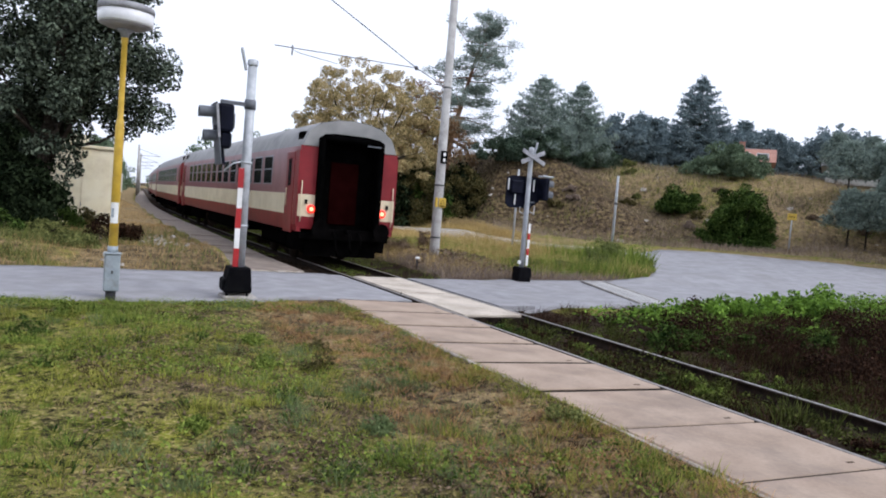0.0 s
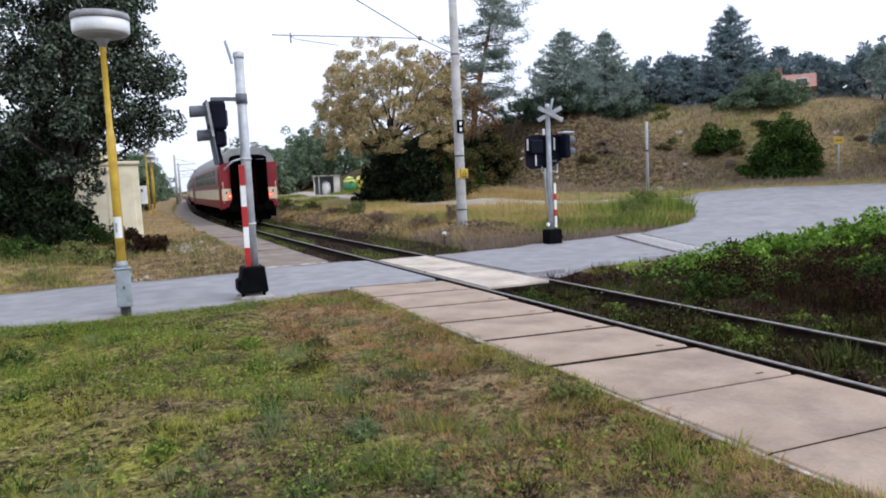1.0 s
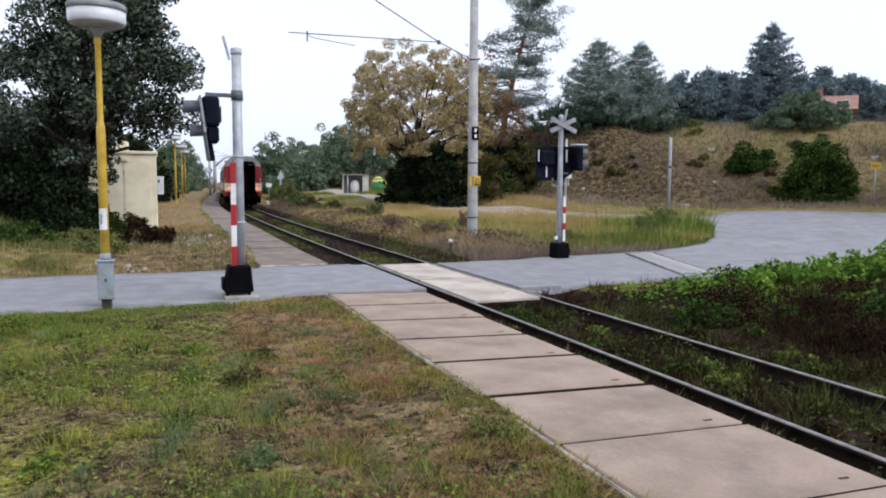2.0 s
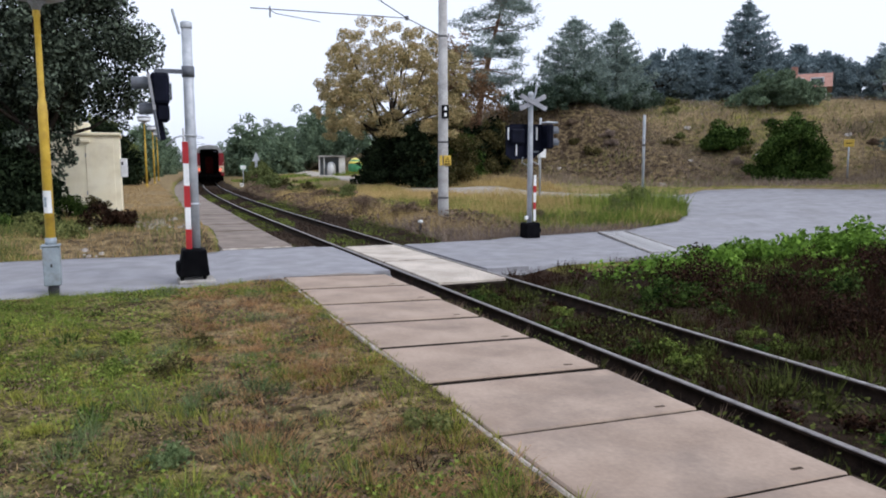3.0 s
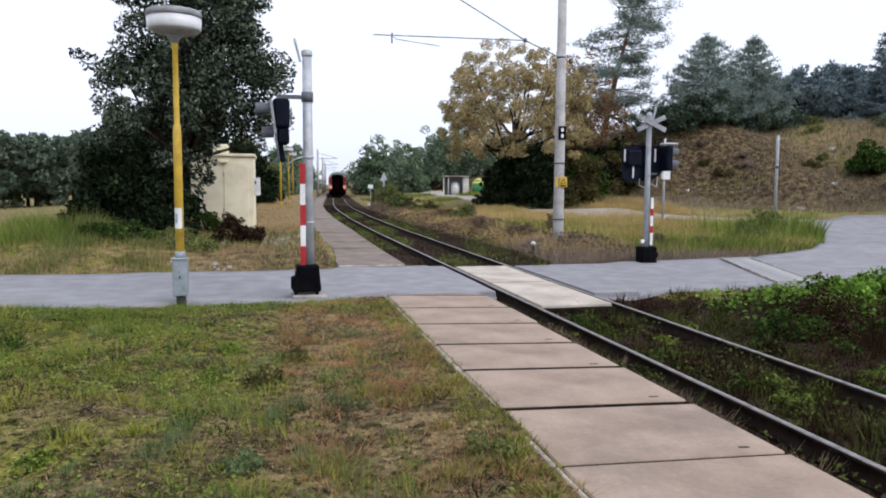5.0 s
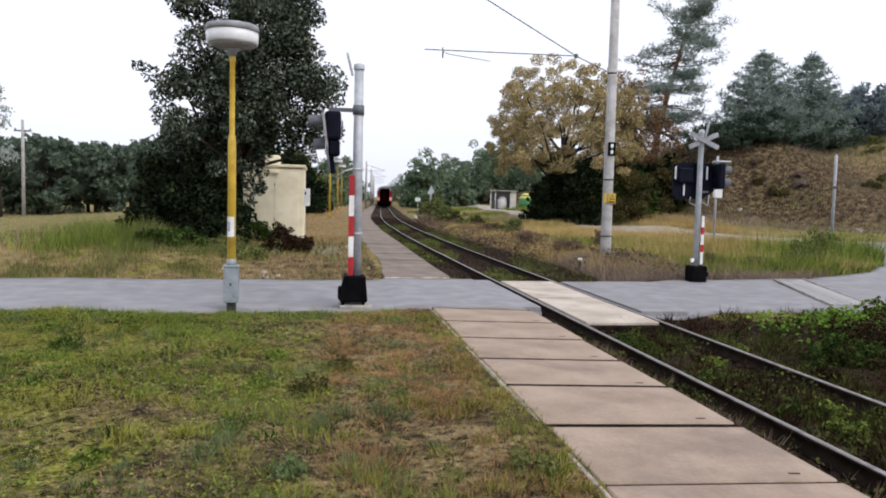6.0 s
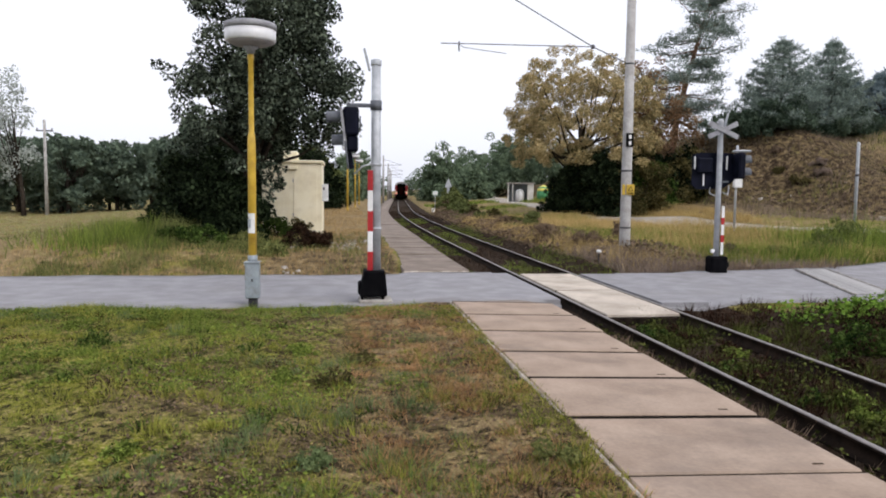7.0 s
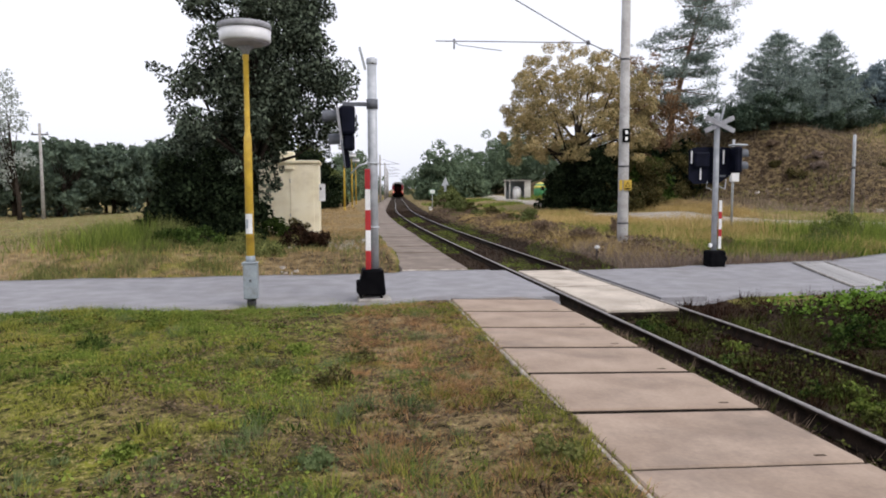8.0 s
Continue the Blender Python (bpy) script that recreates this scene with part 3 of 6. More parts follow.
part("front_kerb", box_bm(-2.78, -1.1, 0.42, 0.495, -0.2, 0.04, 0.02), M_EDGE, far_platform, "pale concrete end kerb")

deck = thing("crossing_deck", (0, 0, 0), "pale concrete panels between the rails of the crossing", "crossing deck")
deck["kind"] = "structure"
for y0, y1 in ((-6.1, -3.12), (-3.07, 0.0)):
    part("panel", box_bm(0.10, 1.40, y0 + 0.012, y1 - 0.012, -0.16, 0.012, 0.015), M_DECK, deck)
part("joint_filler", box_bm(0.11, 1.39, -3.128, -3.062, -0.16, 0.004), M_JOINT, deck)
part("edge_beam", box_bm(0.09, 1.41, -6.24, -6.12, -0.2, -0.03, 0.02), M_JOINT, deck, "dark timber end beam")
part("infill", box_bm(1.66, 2.6, -4.8, 0.0, -0.2, 0.0, 0.01), M_ROAD, deck)
part("infill", box_bm(-1.0, -0.14, -4.25, 0.3, -0.2, -0.004, 0.01), M_ROAD, deck)

drain = thing("drain_grating", (0, 0, 0), "long steel drain grating set across the lane", "drain")
drain["kind"] = "structure"
for i in range(46):
    f = (i + 0.5) / 46
    x, y = 7.75 - 1.75 * f, 0.1 - 4.55 * f
    b = box_bm(-0.42, 0.42, -0.033, 0.033, 0, 0.03)
    o = part("bar", b, M_DRAIN, drain)
    o.matrix_basis = pose(x + 0.35, y, float(land(x + 0.35, y)) + 0.062, 0, 0, -6)
for s in (-0.1, 0.8):
    part("frame", tube_bm([(7.75 + s, 0.12, float(land(7.75 + s, 0.1)) + 0.075), (6.0 + s, -4.45, float(land(6 + s, -4.4)) + 0.075)], 0.03, 6), M_PLINTH, drain)


# ---- street lamps ----
def street_lamp(x, y, group, label, boxed=True):
    z = float(land(x, y))
    t = thing("street_lamp", (x, y, z - 0.05), label, "street lamp", group)
    part("pole_foot", lathe_bm([(0.085, 0), (0.085, 0.30)], 16), M_DARKPOLE if boxed else M_YELLOW, t, "dark steel pole foot" if boxed else "")
    part("pole", lathe_bm([(0.075, 0.28), (0.072, 3.04), (0.066, 3.16), (0.048, 3.24), (0.046, 4.50), (0.056, 4.51), (0.056, 4.62)], 16), M_YELLOW, t, "yellow painted tapered pole")
    if boxed:
        sb = part("switch_box", box_bm(-0.125, 0.125, -0.14, 0.10, 0.24, 0.88, 0.015), M_BOX, t, "grey sheet steel switch box")
        part("lid", box_bm(-0.14, 0.14, -0.155, 0.11, 0.88, 0.91, 0.008), M_BOX, sb)
        part("latch", box_bm(-0.015, 0.015, -0.155, -0.14, 0.55, 0.60), M_DARKPOLE, sb)
        part("bracket", box_bm(-0.15, -0.12, -0.10, -0.02, 0.84, 0.90, 0.006), M_WHITE, sb)
        part("collar", lathe_bm([(0.086, 0.90), (0.086, 1.02)], 16), M_BOX, t)
    part("lamp_neck", lathe_bm([(0.055, 4.60), (0.085, 4.68), (0.15, 4.74)], 24), M_LAMPCAP, t)
    part("lamp_bowl", lathe_bm([(0.426, 4.812), (0.443, 4.845), (0.448, 5.03)], 36), M_LAMPWHITE, t, "frosted white lamp bowl")
    # underside split off so its shade can be coloured in
    part("lamp_underside", lathe_bm([(0.13, 4.735), (0.32, 4.77), (0.425, 4.812)], 36), M_UNDERLAMP, t, "lamp underside with its shade put into the grey")
    part("lamp_cap", lathe_bm([(0.456, 5.02), (0.460, 5.09), (0.448, 5.13), (0.41, 5.145), (0.2, 5.17), (0.02, 5.18)], 36), M_LAMPCAP, t, "weathered grey lamp cap")
    return t


front = street_lamp(-5.91, -4.15, "street lamps", "yellow street lamp with a white disc-shaped head by the lane")
st = bmesh.new()
for k in range(9):
    a0, a1 = radians(205 + k * 12), radians(217 + k * 12)
    q = [st.verts.new((0.078 * math.cos(a), 0.078 * math.sin(a), z)) for a, z in ((a0, 1.42), (a1, 1.42), (a1, 1.78), (a0, 1.78))]
    st.faces.new(q)
part("paper_notice", st, M_WHITE, front, "torn white paper notice")
part("print", box_bm(-0.06, -0.02, -0.085, -0.078, 1.52, 1.68), M_BOX, front)
for x, y in ((-3.85, 40.0), (-3.05, 52.0), (-2.35, 66.0)):
    street_lamp(x, y, "street lamps", "yellow street lamp with a white disc head on the platform", False)


# ---- crossing signals ----
def hood(bm, x, y, z, way, r=0.13, length=0.33):
    """A half-round visor that points along way (sideways)."""
    for k in range(14):
        a0, a1 = radians(-40 + k * 260 / 14), radians(-40 + (k + 1) * 260 / 14)
        for rr in (r, r - 0.012):
            q = [bm.verts.new((x + way * d, y + rr * math.cos(a), z + rr * math.sin(a) - 0.06 * d)) for a, d in ((a0, 0), (a1, 0), (a1, length), (a0, length))]
            bm.faces.new(q if rr == r else q[::-1])
    return bm


def crossing_signal_left():
    z = float(land(-3.7, -3.9))
    t = thing("crossing_signal", (-3.72, -3.9, z), "grey level crossing signal post with side-facing lights by the lane", "crossing signal")
    part("plinth", box_bm(-0.27, 0.36, -0.3, 0.3, -0.2, 0.12, 0.03), M_PLINTH, t, "crumbling concrete plinth")
    cast = box_bm(-0.26, 0.26, -0.26, 0.22, 0.17, 0.66, 0.04, segments=2)
    for v in cast.verts:
        if v.co.z > 0.4:
            v.co.x = v.co.x * 0.78 + 0.02
    fb = part("foot_box", cast, M_BLACK, t, "black cast foot box")
    part("side_flap", box_bm(-0.285, -0.2, -0.2, 0.16, 0.20, 0.44, 0.03), M_BLACK, fb)
    for x in (-0.2, 0.18):
        part("bolt", lathe_bm([(0.03, 0.12), (0.03, 0.21)], 8, (x, -0.2, 0)), M_BLACK, fb)
    part("post", lathe_bm([(0.096, 0.6), (0.091, 2.6), (0.084, 4.50)], 20, (0.05, 0.02, 0)), M_GREY, t, "grey steel post")
    part("post_cap", lathe_bm([(0.094, 4.46), (0.10, 4.48), (0.10, 4.56), (0.06, 4.58)], 20, (0.05, 0.02, 0)), M_GREY, t)
    fin = box_bm(-0.02, 0.02, -0.05, 0.05, 0, 0.42, 0.008)
    o = part("top_blade", fin, M_GREY, t)
    o.matrix_basis = pose(-0.07, 0, 4.36, 0, -14, 0)
    stripe = part("striped_board", box_bm(-0.105, -0.01, -0.125, -0.09, 0.63, 2.53, 0.004), M_WHITE, t, "red and white striped board")
    for k in range(5):
        if k % 2 == 0:
            z0 = 0.632 + k * 0.38
            part("red_band", box_bm(-0.108, -0.007, -0.128, -0.0875, z0, z0 + 0.375), M_RED, stripe)
    for zb in (1.42, 2.62):
        part("clamp", lathe_bm([(0.112, zb), (0.112, zb + 0.035)], 16, (0.05, 0.02, 0)), M_GREY, t)
    arm = box_bm(-0.50, -0.03, -0.03, 0.03, 3.69, 3.76, 0.008)
    part("bracket_arm", arm, M_HOOD, t)
    part("arm_clamp", lathe_bm([(0.106, 3.64), (0.106, 3.82)], 18, (0.05, 0.02, 0)), M_HOOD, t)
    head = part("signal_head", box_bm(-0.57, -0.27, -0.24, 0.24, 3.15, 3.68, 0.06, segments=2), M_NAVY, t, "dark signal housing")
    part("lower_housing", box_bm(-0.50, -0.285, -0.2, 0.2, 2.86, 3.16, 0.04), M_NAVY, head)
    hd = bmesh.new()
    hood(hd, -0.60, 0, 3.50, -1, 0.12, 0.27)
    part("hood", hd, M_HOOD, head)
    hd = bmesh.new()
    hood(hd, -0.55, 0, 3.07, -1, 0.12, 0.22)
    part("hood", hd, M_HOOD, head)
    bd = part("backboard", box_bm(-0.016, 0.016, -0.28, 0.28, 0, 1.14, 0.01), M_HOOD, head, "dark grey slanting backboard")
    bd.matrix_basis = pose(-0.465, 0, 2.55, 0, -7, 0)
    for zz, ln in ((0.50, 0.60),):
        part("edge_strip", box_bm(-0.022, 0.022, -0.296, -0.281, zz, zz + ln), M_LAMPCAP, bd, "pale folded edge")
    part("hinge_plate", box_bm(-0.255, -0.235, -0.12, 0.12, 3.24, 3.52, 0.006), M_HOOD, head)
    for zz in (3.20, 3.62):
        part("housing_bolt", lathe_bm([(0.018, -0.255), (0.018, -0.238)], 8), M_GREY, head).matrix_basis = pose(-0.33, -0.012, zz, 90, 0, 0)
    low = part("lower_plate", box_bm(-0.05, 0.05, -0.10, 0.10, 0, 0.36, 0.02), M_NAVY, t)
    low.matrix_basis = pose(-0.40, 0, 2.55, 0, -9, 0)
    part("stay", tube_bm([(-0.36, 0, 2.45), (-0.20, 0, 2.60), (0.0, 0, 2.66)], 0.018, 6), M_GREY, t)
    return t


crossing_signal_left()


def crossing_signal_right():
    z = 0.12
    t = thing("crossing_signal", (5.24, -0.12, z), "grey crossing signal post seen from behind its dark lights", "crossing signal")
    part("foot_box", box_bm(-0.20, 0.24, -0.2, 0.2, -0.15, 0.34, 0.05, segments=2), M_BLACK, t, "black cast foot box")
    part("side_knob", lathe_bm([(0.06, 0.05), (0.08, 0.1), (0.06, 0.18)], 10, (0.26, -0.05, 0)), M_BLACK, t)
    part("post", lathe_bm([(0.075, 0.3), (0.071, 2.4), (0.066, 3.72), (0.072, 3.73), (0.072, 3.80), (0.04, 3.83)], 18), M_GREY, t, "grey steel post")
    board = part("striped_board", box_bm(0.06, 0.13, -0.12, -0.085, 0.38, 1.62, 0.004), M_WHITE, t, "narrow red and white striped board")
    for k in range(2):
        part("red_band", box_bm(0.057, 0.133, -0.123, -0.082, 0.70 + k * 0.45, 0.88 + k * 0.45), M_RED, board)
    part("connection_box", box_bm(-0.16, -0.08, -0.08, 0.0, 0.42, 0.52, 0.01), M_WHITE, t)
    for s in (-1, 1):
        o = part("warning_cross_arm", box_bm(-0.43, 0.43, -0.012, 0.012, -0.06, 0.06, 0.004), M_LAMPCAP, t, "grey back of the warning cross")
        o.matrix_basis = pose(0.02, -0.10 - 0.02 * s, 3.54, 0, s * 24, 0)
    fin = part("top_blade", box_bm(-0.012, 0.012, -0.04, 0.04, 0, 0.40, 0.005), M_GREY, t)
    fin.matrix_basis = pose(0.09, 0, 3.60, 0, 14, 0)
    out = [(-0.66, 2.92), (-0.46, 2.98), (0.44, 2.98), (0.50, 2.28), (0.18, 2.06), (-0.52, 2.04), (-0.66, 2.16)]
    bm = bmesh.new()
    a = [bm.verts.new((x, 0.14, zz)) for x, zz in out]
    b = [bm.verts.new((x, 0.17, zz)) for x, zz in out]
    bm.faces.new(a)
    bm.faces.new(b[::-1])
    for i in range(len(out)):
        bm.faces.new((a[i], b[i], b[(i + 1) % len(out)], a[(i + 1) % len(out)]))
    bmesh.ops.recalc_face_normals(bm, faces=list(bm.faces))
    bd = part("backboard", bm, M_NAVY, t, "dark signal backboard seen from behind")
    for x, z0, z1 in ((-0.60, 2.56, 2.88), (-0.35, 2.14, 2.44), (0.27, 2.56, 2.90)):
        part("rim_light_strip", box_bm(x - 0.018, x + 0.018, 0.12, 0.139, z0, z1), M_WHITE, bd)
    part("type_plate", box_bm(-0.20, -0.15, 0.12, 0.139, 2.70, 2.76), M_WHITE, bd)
    part("type_plate", box_bm(0.14, 0.34, 0.12, 0.139, 2.22, 2.27), M_HOOD, bd)
    part("lamp_housing", box_bm(-0.56, -0.14, 0.02, 0.118, 2.45, 2.85, 0.04), M_NAVY, t)
    side = part("side_signal_head", box_bm(0.44, 0.62, -0.2, 0.2, 2.32, 2.98, 0.04), M_NAVY, t)
    for zz in (2.82, 2.50):
        hd = bmesh.new()
        hood(hd, 0.62, 0.0, zz, 1, 0.12, 0.20)
        part("hood", hd, M_HOOD, side)
    part("pale_rain_cover", box_bm(0.40, 0.78, -0.16, 0.16, 3.00, 3.05, 0.02), M_GREY, side)
    part("cable_loop", tube_bm([(0.35, 0.12, 2.15), (0.26, 0.0, 1.9), (0.09, 0.0, 1.98)], 0.015, 6), M_GREY, t)
    part("cable_loop", tube_bm([(-0.2, 0.05, 2.1), (-0.25, 0.0, 1.95), (-0.08, 0.0, 1.88)], 0.012, 6), M_GREY, t)
    return t


crossing_signal_right()


# ---- catenary masts and wires ----
def mast():
    t = thing("catenary_mast", (4.51, 4.2, 0.1), "tall grey catenary mast with number plate and yellow warning signs", "catenary mast", "catenary masts")
    part("shaft", lathe_bm([(0.178, -0.3), (0.170, 0.6), (0.122, 9.9)], 20), M_MAST, t, "tapered grey shaft")
    for zb in (0.85, 2.62, 5.9):
        part("band", lathe_bm([(0.181 - zb * 0.0052, zb), (0.181 - zb * 0.0052, zb + 0.05)], 20), M_WIRE, t)
    pl = part("number_plate", box_bm(-0.11, 0.12, -0.19, -0.13, 3.38, 3.80, 0.006), M_BLACK, t, "black mast number plate")
    part("numeral_bar", box_bm(-0.035, 0.045, -0.196, -0.19, 3.63, 3.74), M_WHITE, pl)
    part("numeral_bar", box_bm(-0.035, 0.045, -0.196, -0.19, 3.44, 3.55), M_WHITE, pl)
    for x0, x1 in ((-0.20, -0.11), (-0.06, 0.19)):
        w = part("warning_sign", box_bm(x0, x1, -0.20, -0.15, 1.90, 2.22, 0.006), M_SIGNYELLOW, t, "yellow high voltage warning sign")
        if x1 > 0:
            tri = bmesh.new()
            cx = (x0 + x1) / 2
            p = [tri.verts.new((cx + dx, -0.204, 2.07 + dz)) for dx, dz in ((-0.09, -0.06), (0.09, -0.06), (0, 0.10))]
            q = [tri.verts.new((cx + dx, -0.204, 2.07 + dz)) for dx, dz in ((-0.055, -0.04), (0.055, -0.04), (0, 0.06))]
            for i in range(3):
                tri.faces.new((p[i], p[(i + 1) % 3], q[(i + 1) % 3], q[i]))
            part("triangle", tri, M_BLACK, w)
            part("text_bar", box_bm(x0 + 0.03, x1 - 0.03, -0.206, -0.20, 1.93, 1.97), M_BLACK, w)
    part("stay_wire", tube_bm([(-0.1, 0, 5.95), (-1.2, 0.0, 6.40), (-3.5, 0.0, 7.62), (-8.0, 0.0, 10.0)], 0.016, 6), M_WIRE, t)
    part("bracket_tube", tube_bm([(-1.2, 0, 6.40), (-5.9, 0, 6.34)], 0.015, 6), M_WIRE, t)
    part("registration_arm", tube_bm([(-5.35, 0, 6.33), (-5.2, 0, 6.24), (-3.9, 0, 6.10)], 0.011, 6), M_WIRE, t)
    part("dropper", tube_bm([(-5.35, 0, 6.42), (-5.35, 0, 6.12)], 0.022, 6), M_WIRE, t)
    part("insulator", lathe_bm([(0.03, 6.33), (0.06, 6.36), (0.06, 6.44), (0.03, 6.47)], 10, (-1.2, 0, 0)), M_WIRE, t)
    return t


mast()


def far_mast(x, y):
    t = thing("catenary_mast", (x, y, float(land(x, y)) - 0.1), "far grey catenary mast on the west side of the track", "catenary mast", "catenary masts")
    part("shaft", lathe_bm([(0.2, 0), (0.14, 8.2)], 10), M_MAST, t)
    part("bracket_tube", tube_bm([(0, 0, 6.6), (3.2, 0, 6.7)], 0.04, 6), M_WIRE, t)
    part("stay_tube", tube_bm([(0, 0, 7.6), (3.0, 0, 6.75)], 0.03, 6), M_WIRE, t)
    return t


m0 = far_mast(2.6, 105)
for y, dx in ((138, 0), (172, 0), (205, 0)):
    x = 0.75 + float(bend(y)) - 2.9
    copy_thing(m0, pose(x, y, float(land(x, y)) - 0.1))


# ---- trees ----
def leaf_cloud(centres, radii, count, size, rng, flat=0.0, stretch=1.0, plain=False):
    """Folded leaf quads scattered through clumps; returns verts and faces."""
    centres, radii = np.array(centres, float), np.array(radii, float)
    w = radii ** 2
    pick = rng.choice(len(centres), count, p=w / w.sum())
    d = rng.normal(size=(count, 3))
    d /= np.linalg.norm(d, axis=1)[:, None]
    r = radii[pick] * (0.35 + 0.65 * rng.random(count) ** 0.6)
    p = centres[pick] + d * r[:, None] * np.array([1, 1, 0.8])
    a = rng.normal(size=(count, 3))
    a[:, 2] *= 1 - flat
    a /= np.linalg.norm(a, axis=1)[:, None]
    b = np.cross(a, rng.normal(size=(count, 3)))
    b /= np.linalg.norm(b, axis=1)[:, None] + 1e-9
    s = size * (0.6 + 0.8 * rng.random(count))[:, None]
    if plain:
        v = np.stack([p - a * s * stretch + b * s * 0.5, p + a * s * stretch, p - a * s * 0.6 * stretch - b * s * 0.6], 1).reshape(-1, 3)
        return v, np.arange(count * 3).reshape(-1, 3)
    v = np.stack([p - a * s * stretch, p + b * s * 0.55, p + a * s * stretch, p - b * s * 0.55], 1).reshape(-1, 3)
    return v, np.arange(count * 4).reshape(-1, 4)


def clumps_in(rng, n, centre, size, hollow=0.45, rmin=0.5, rmax=1.0, lumps=0.25):
    """Clump centres filling the outer part of a lumpy egg."""
    out, rad = [], []
    ph = rng.random(6) * 6.28
    while len(out) < n:
        d = rng.normal(size=3)
        d /= np.linalg.norm(d)
        az = math.atan2(d[1], d[0])
        k = 1 + lumps * (math.sin(2 * az + ph[0]) * 0.5 + math.sin(3 * az + ph[1] + 2 * d[2]) * 0.5 + math.sin(5 * d[2] + ph[2]) * 0.5)
        f = hollow + (1 - hollow) * rng.random() ** 0.5
        out.append(np.array(centre) + d * f * k * np.array(size))
        rad.append(rmin + (rmax - rmin) * rng.random())
    return out, rad


def tree(name, at, label, trunk_r, height, crown_c, crown_s, n_clump, n_leaf, leaf, mat, bark, seed, clump=(0.5, 1.0), extra=(), lumps=0.25, lean=(0, 0), hollow=0.4, clear=None, plain=False):
    rng = np.random.default_rng(seed)
    t = thing(name, at, label, "tree" if "shrub" not in name and "bush" not in name else "bush")
    c, r = clumps_in(rng, n_clump, crown_c, crown_s, hollow, *clump, lumps)
    if clear is not None:
        kept = [i for i, p in enumerate(c) if not clear(p)]
        c, r = [c[i] for i in kept], [r[i] for i in kept]
    for p, s in extra:
        c.append(np.array(p, float))
        r.append(s)
    bm = bmesh.new()
    top = (crown_c[0] * 0.6 + lean[0], crown_c[1] * 0.6 + lean[1], crown_c[2])
    tube_bm([(0, 0, -0.2), (0.05 * top[0], 0, height * 0.15), (top[0] * 0.5, top[1] * 0.5, crown_c[2] * 0.6), top], [trunk_r * 1.25, trunk_r, trunk_r * 0.75, trunk_r * 0.3], 10, bm)
    for i in rng.choice(len(c), min(len(c), 26), replace=False):
        p = c[i]
        s = 0.25 + 0.55 * rng.random()
        root = np.array([top[0] * s, top[1] * s, crown_c[2] * s])
        mid = root * 0.5 + p * 0.5 + rng.normal(size=3) * 0.2
        tube_bm([tuple(root), tuple(mid), tuple(p)], [trunk_r * 0.35, trunk_r * 0.2, trunk_r * 0.05], 6, bm)
    part("trunk", bm, bark, t)
    v, f = leaf_cloud(c, r, n_leaf, leaf, rng, plain=plain)
    v[:, 2] = np.maximum(v[:, 2], 0.02)
    link("crown", array_mesh("crown", v, f), mat, t)
    return t


def tufted(centres, count, reach, length, width, rng, squash=0.6):
    """Thin needles bristling out of twig ends."""
    centres = np.array(centres, float)
    pick = rng.integers(0, len(centres), count)
    d = rng.normal(size=(count, 3)) * np.array([1, 1, squash])
    d /= np.linalg.norm(d, axis=1)[:, None]
    p = centres[pick] + d * (reach * rng.random(count) ** 0.7)[:, None]
    a = d + rng.normal(size=(count, 3)) * 0.5 + np.array([0, 0, 0.25])
    a /= np.linalg.norm(a, axis=1)[:, None]
    b = np.cross(a, rng.normal(size=(count, 3)))
    b /= np.linalg.norm(b, axis=1)[:, None] + 1e-9
    ln = length * (0.6 + 0.8 * rng.random(count))[:, None]
    w = width * (0.6 + 0.8 * rng.random(count))[:, None]
    v = np.stack([p - b * w * 0.5, p + b * w * 0.5, p + a * ln], 1).reshape(-1, 3)
    return v, np.arange(count * 3).reshape(-1, 3)


def conifer(name, at, label, height, spread, whorls, per, n_needle, mat, seed, bare=0.12, lift=0.25, category="tree", ragged=0.4, taper=0.8, length=0.26, width=0.07, reach=0.24, bark=None):
    """A pine or fir: whorls of branches with side twigs, each twig ending in a brush of needles."""
    rng = np.random.default_rng(seed)
    t = thing(name, at, label, category)
    bm = bmesh.new()
    tube_bm([(0, 0, -0.3), (0.06, 0, height * 0.5), (0, 0, height * 0.99)], [height * 0.018, height * 0.012, 0.02], 8, bm)
    ends = [np.array([0, 0, height * (0.9 + 0.1 * k / 5)]) for k in range(6)]
    for i in range(whorls):
        f = i / (whorls - 1)
        z = height * (bare + (0.93 - bare) * f)
        full = spread * (1 - f) ** taper + 0.2
        turn = rng.random() * 6.28
        for k in range(per):
            a = turn + 6.283 * k / per + rng.normal() * 0.3
            ln = full * (1 - ragged * rng.random())
            way = np.array([math.cos(a), math.sin(a), 0.0])
            side = np.array([-way[1], way[0], 0.0])

            def at_s(q):
                return np.array([0, 0, z]) + way * ln * q + np.array([0, 0, lift * ln * q * q - 0.1 * ln * q * (1 - f)])

            tube_bm([tuple(at_s(q)) for q in (0.0, 0.5, 1.0)], [0.02 + 0.004 * ln, 0.02, 0.006], 4, bm)
            n = max(2, int(ln / 0.42))
            for q in np.linspace(0.32, 1, n):
                base = at_s(q)
                ends.append(base + rng.normal(size=3) * 0.05)
                for sd in (-1, 1):
                    tw = (0.22 + 0.34 * ln * (1 - q)) * (0.5 + 0.8 * rng.random())
                    tip = base + side * sd * tw + way * tw * 0.6 + np.array([0, 0, 0.12 * tw])
                    ends.append(tip)
                    if tw > 0.5:
                        ends.append((base + tip) / 2)
    part("trunk", bm, bark or M_BARK, t)
    v, f = tufted(ends, n_needle, reach, length, width, rng)
    link("crown", array_mesh("crown", v, f), mat, t)
    return t


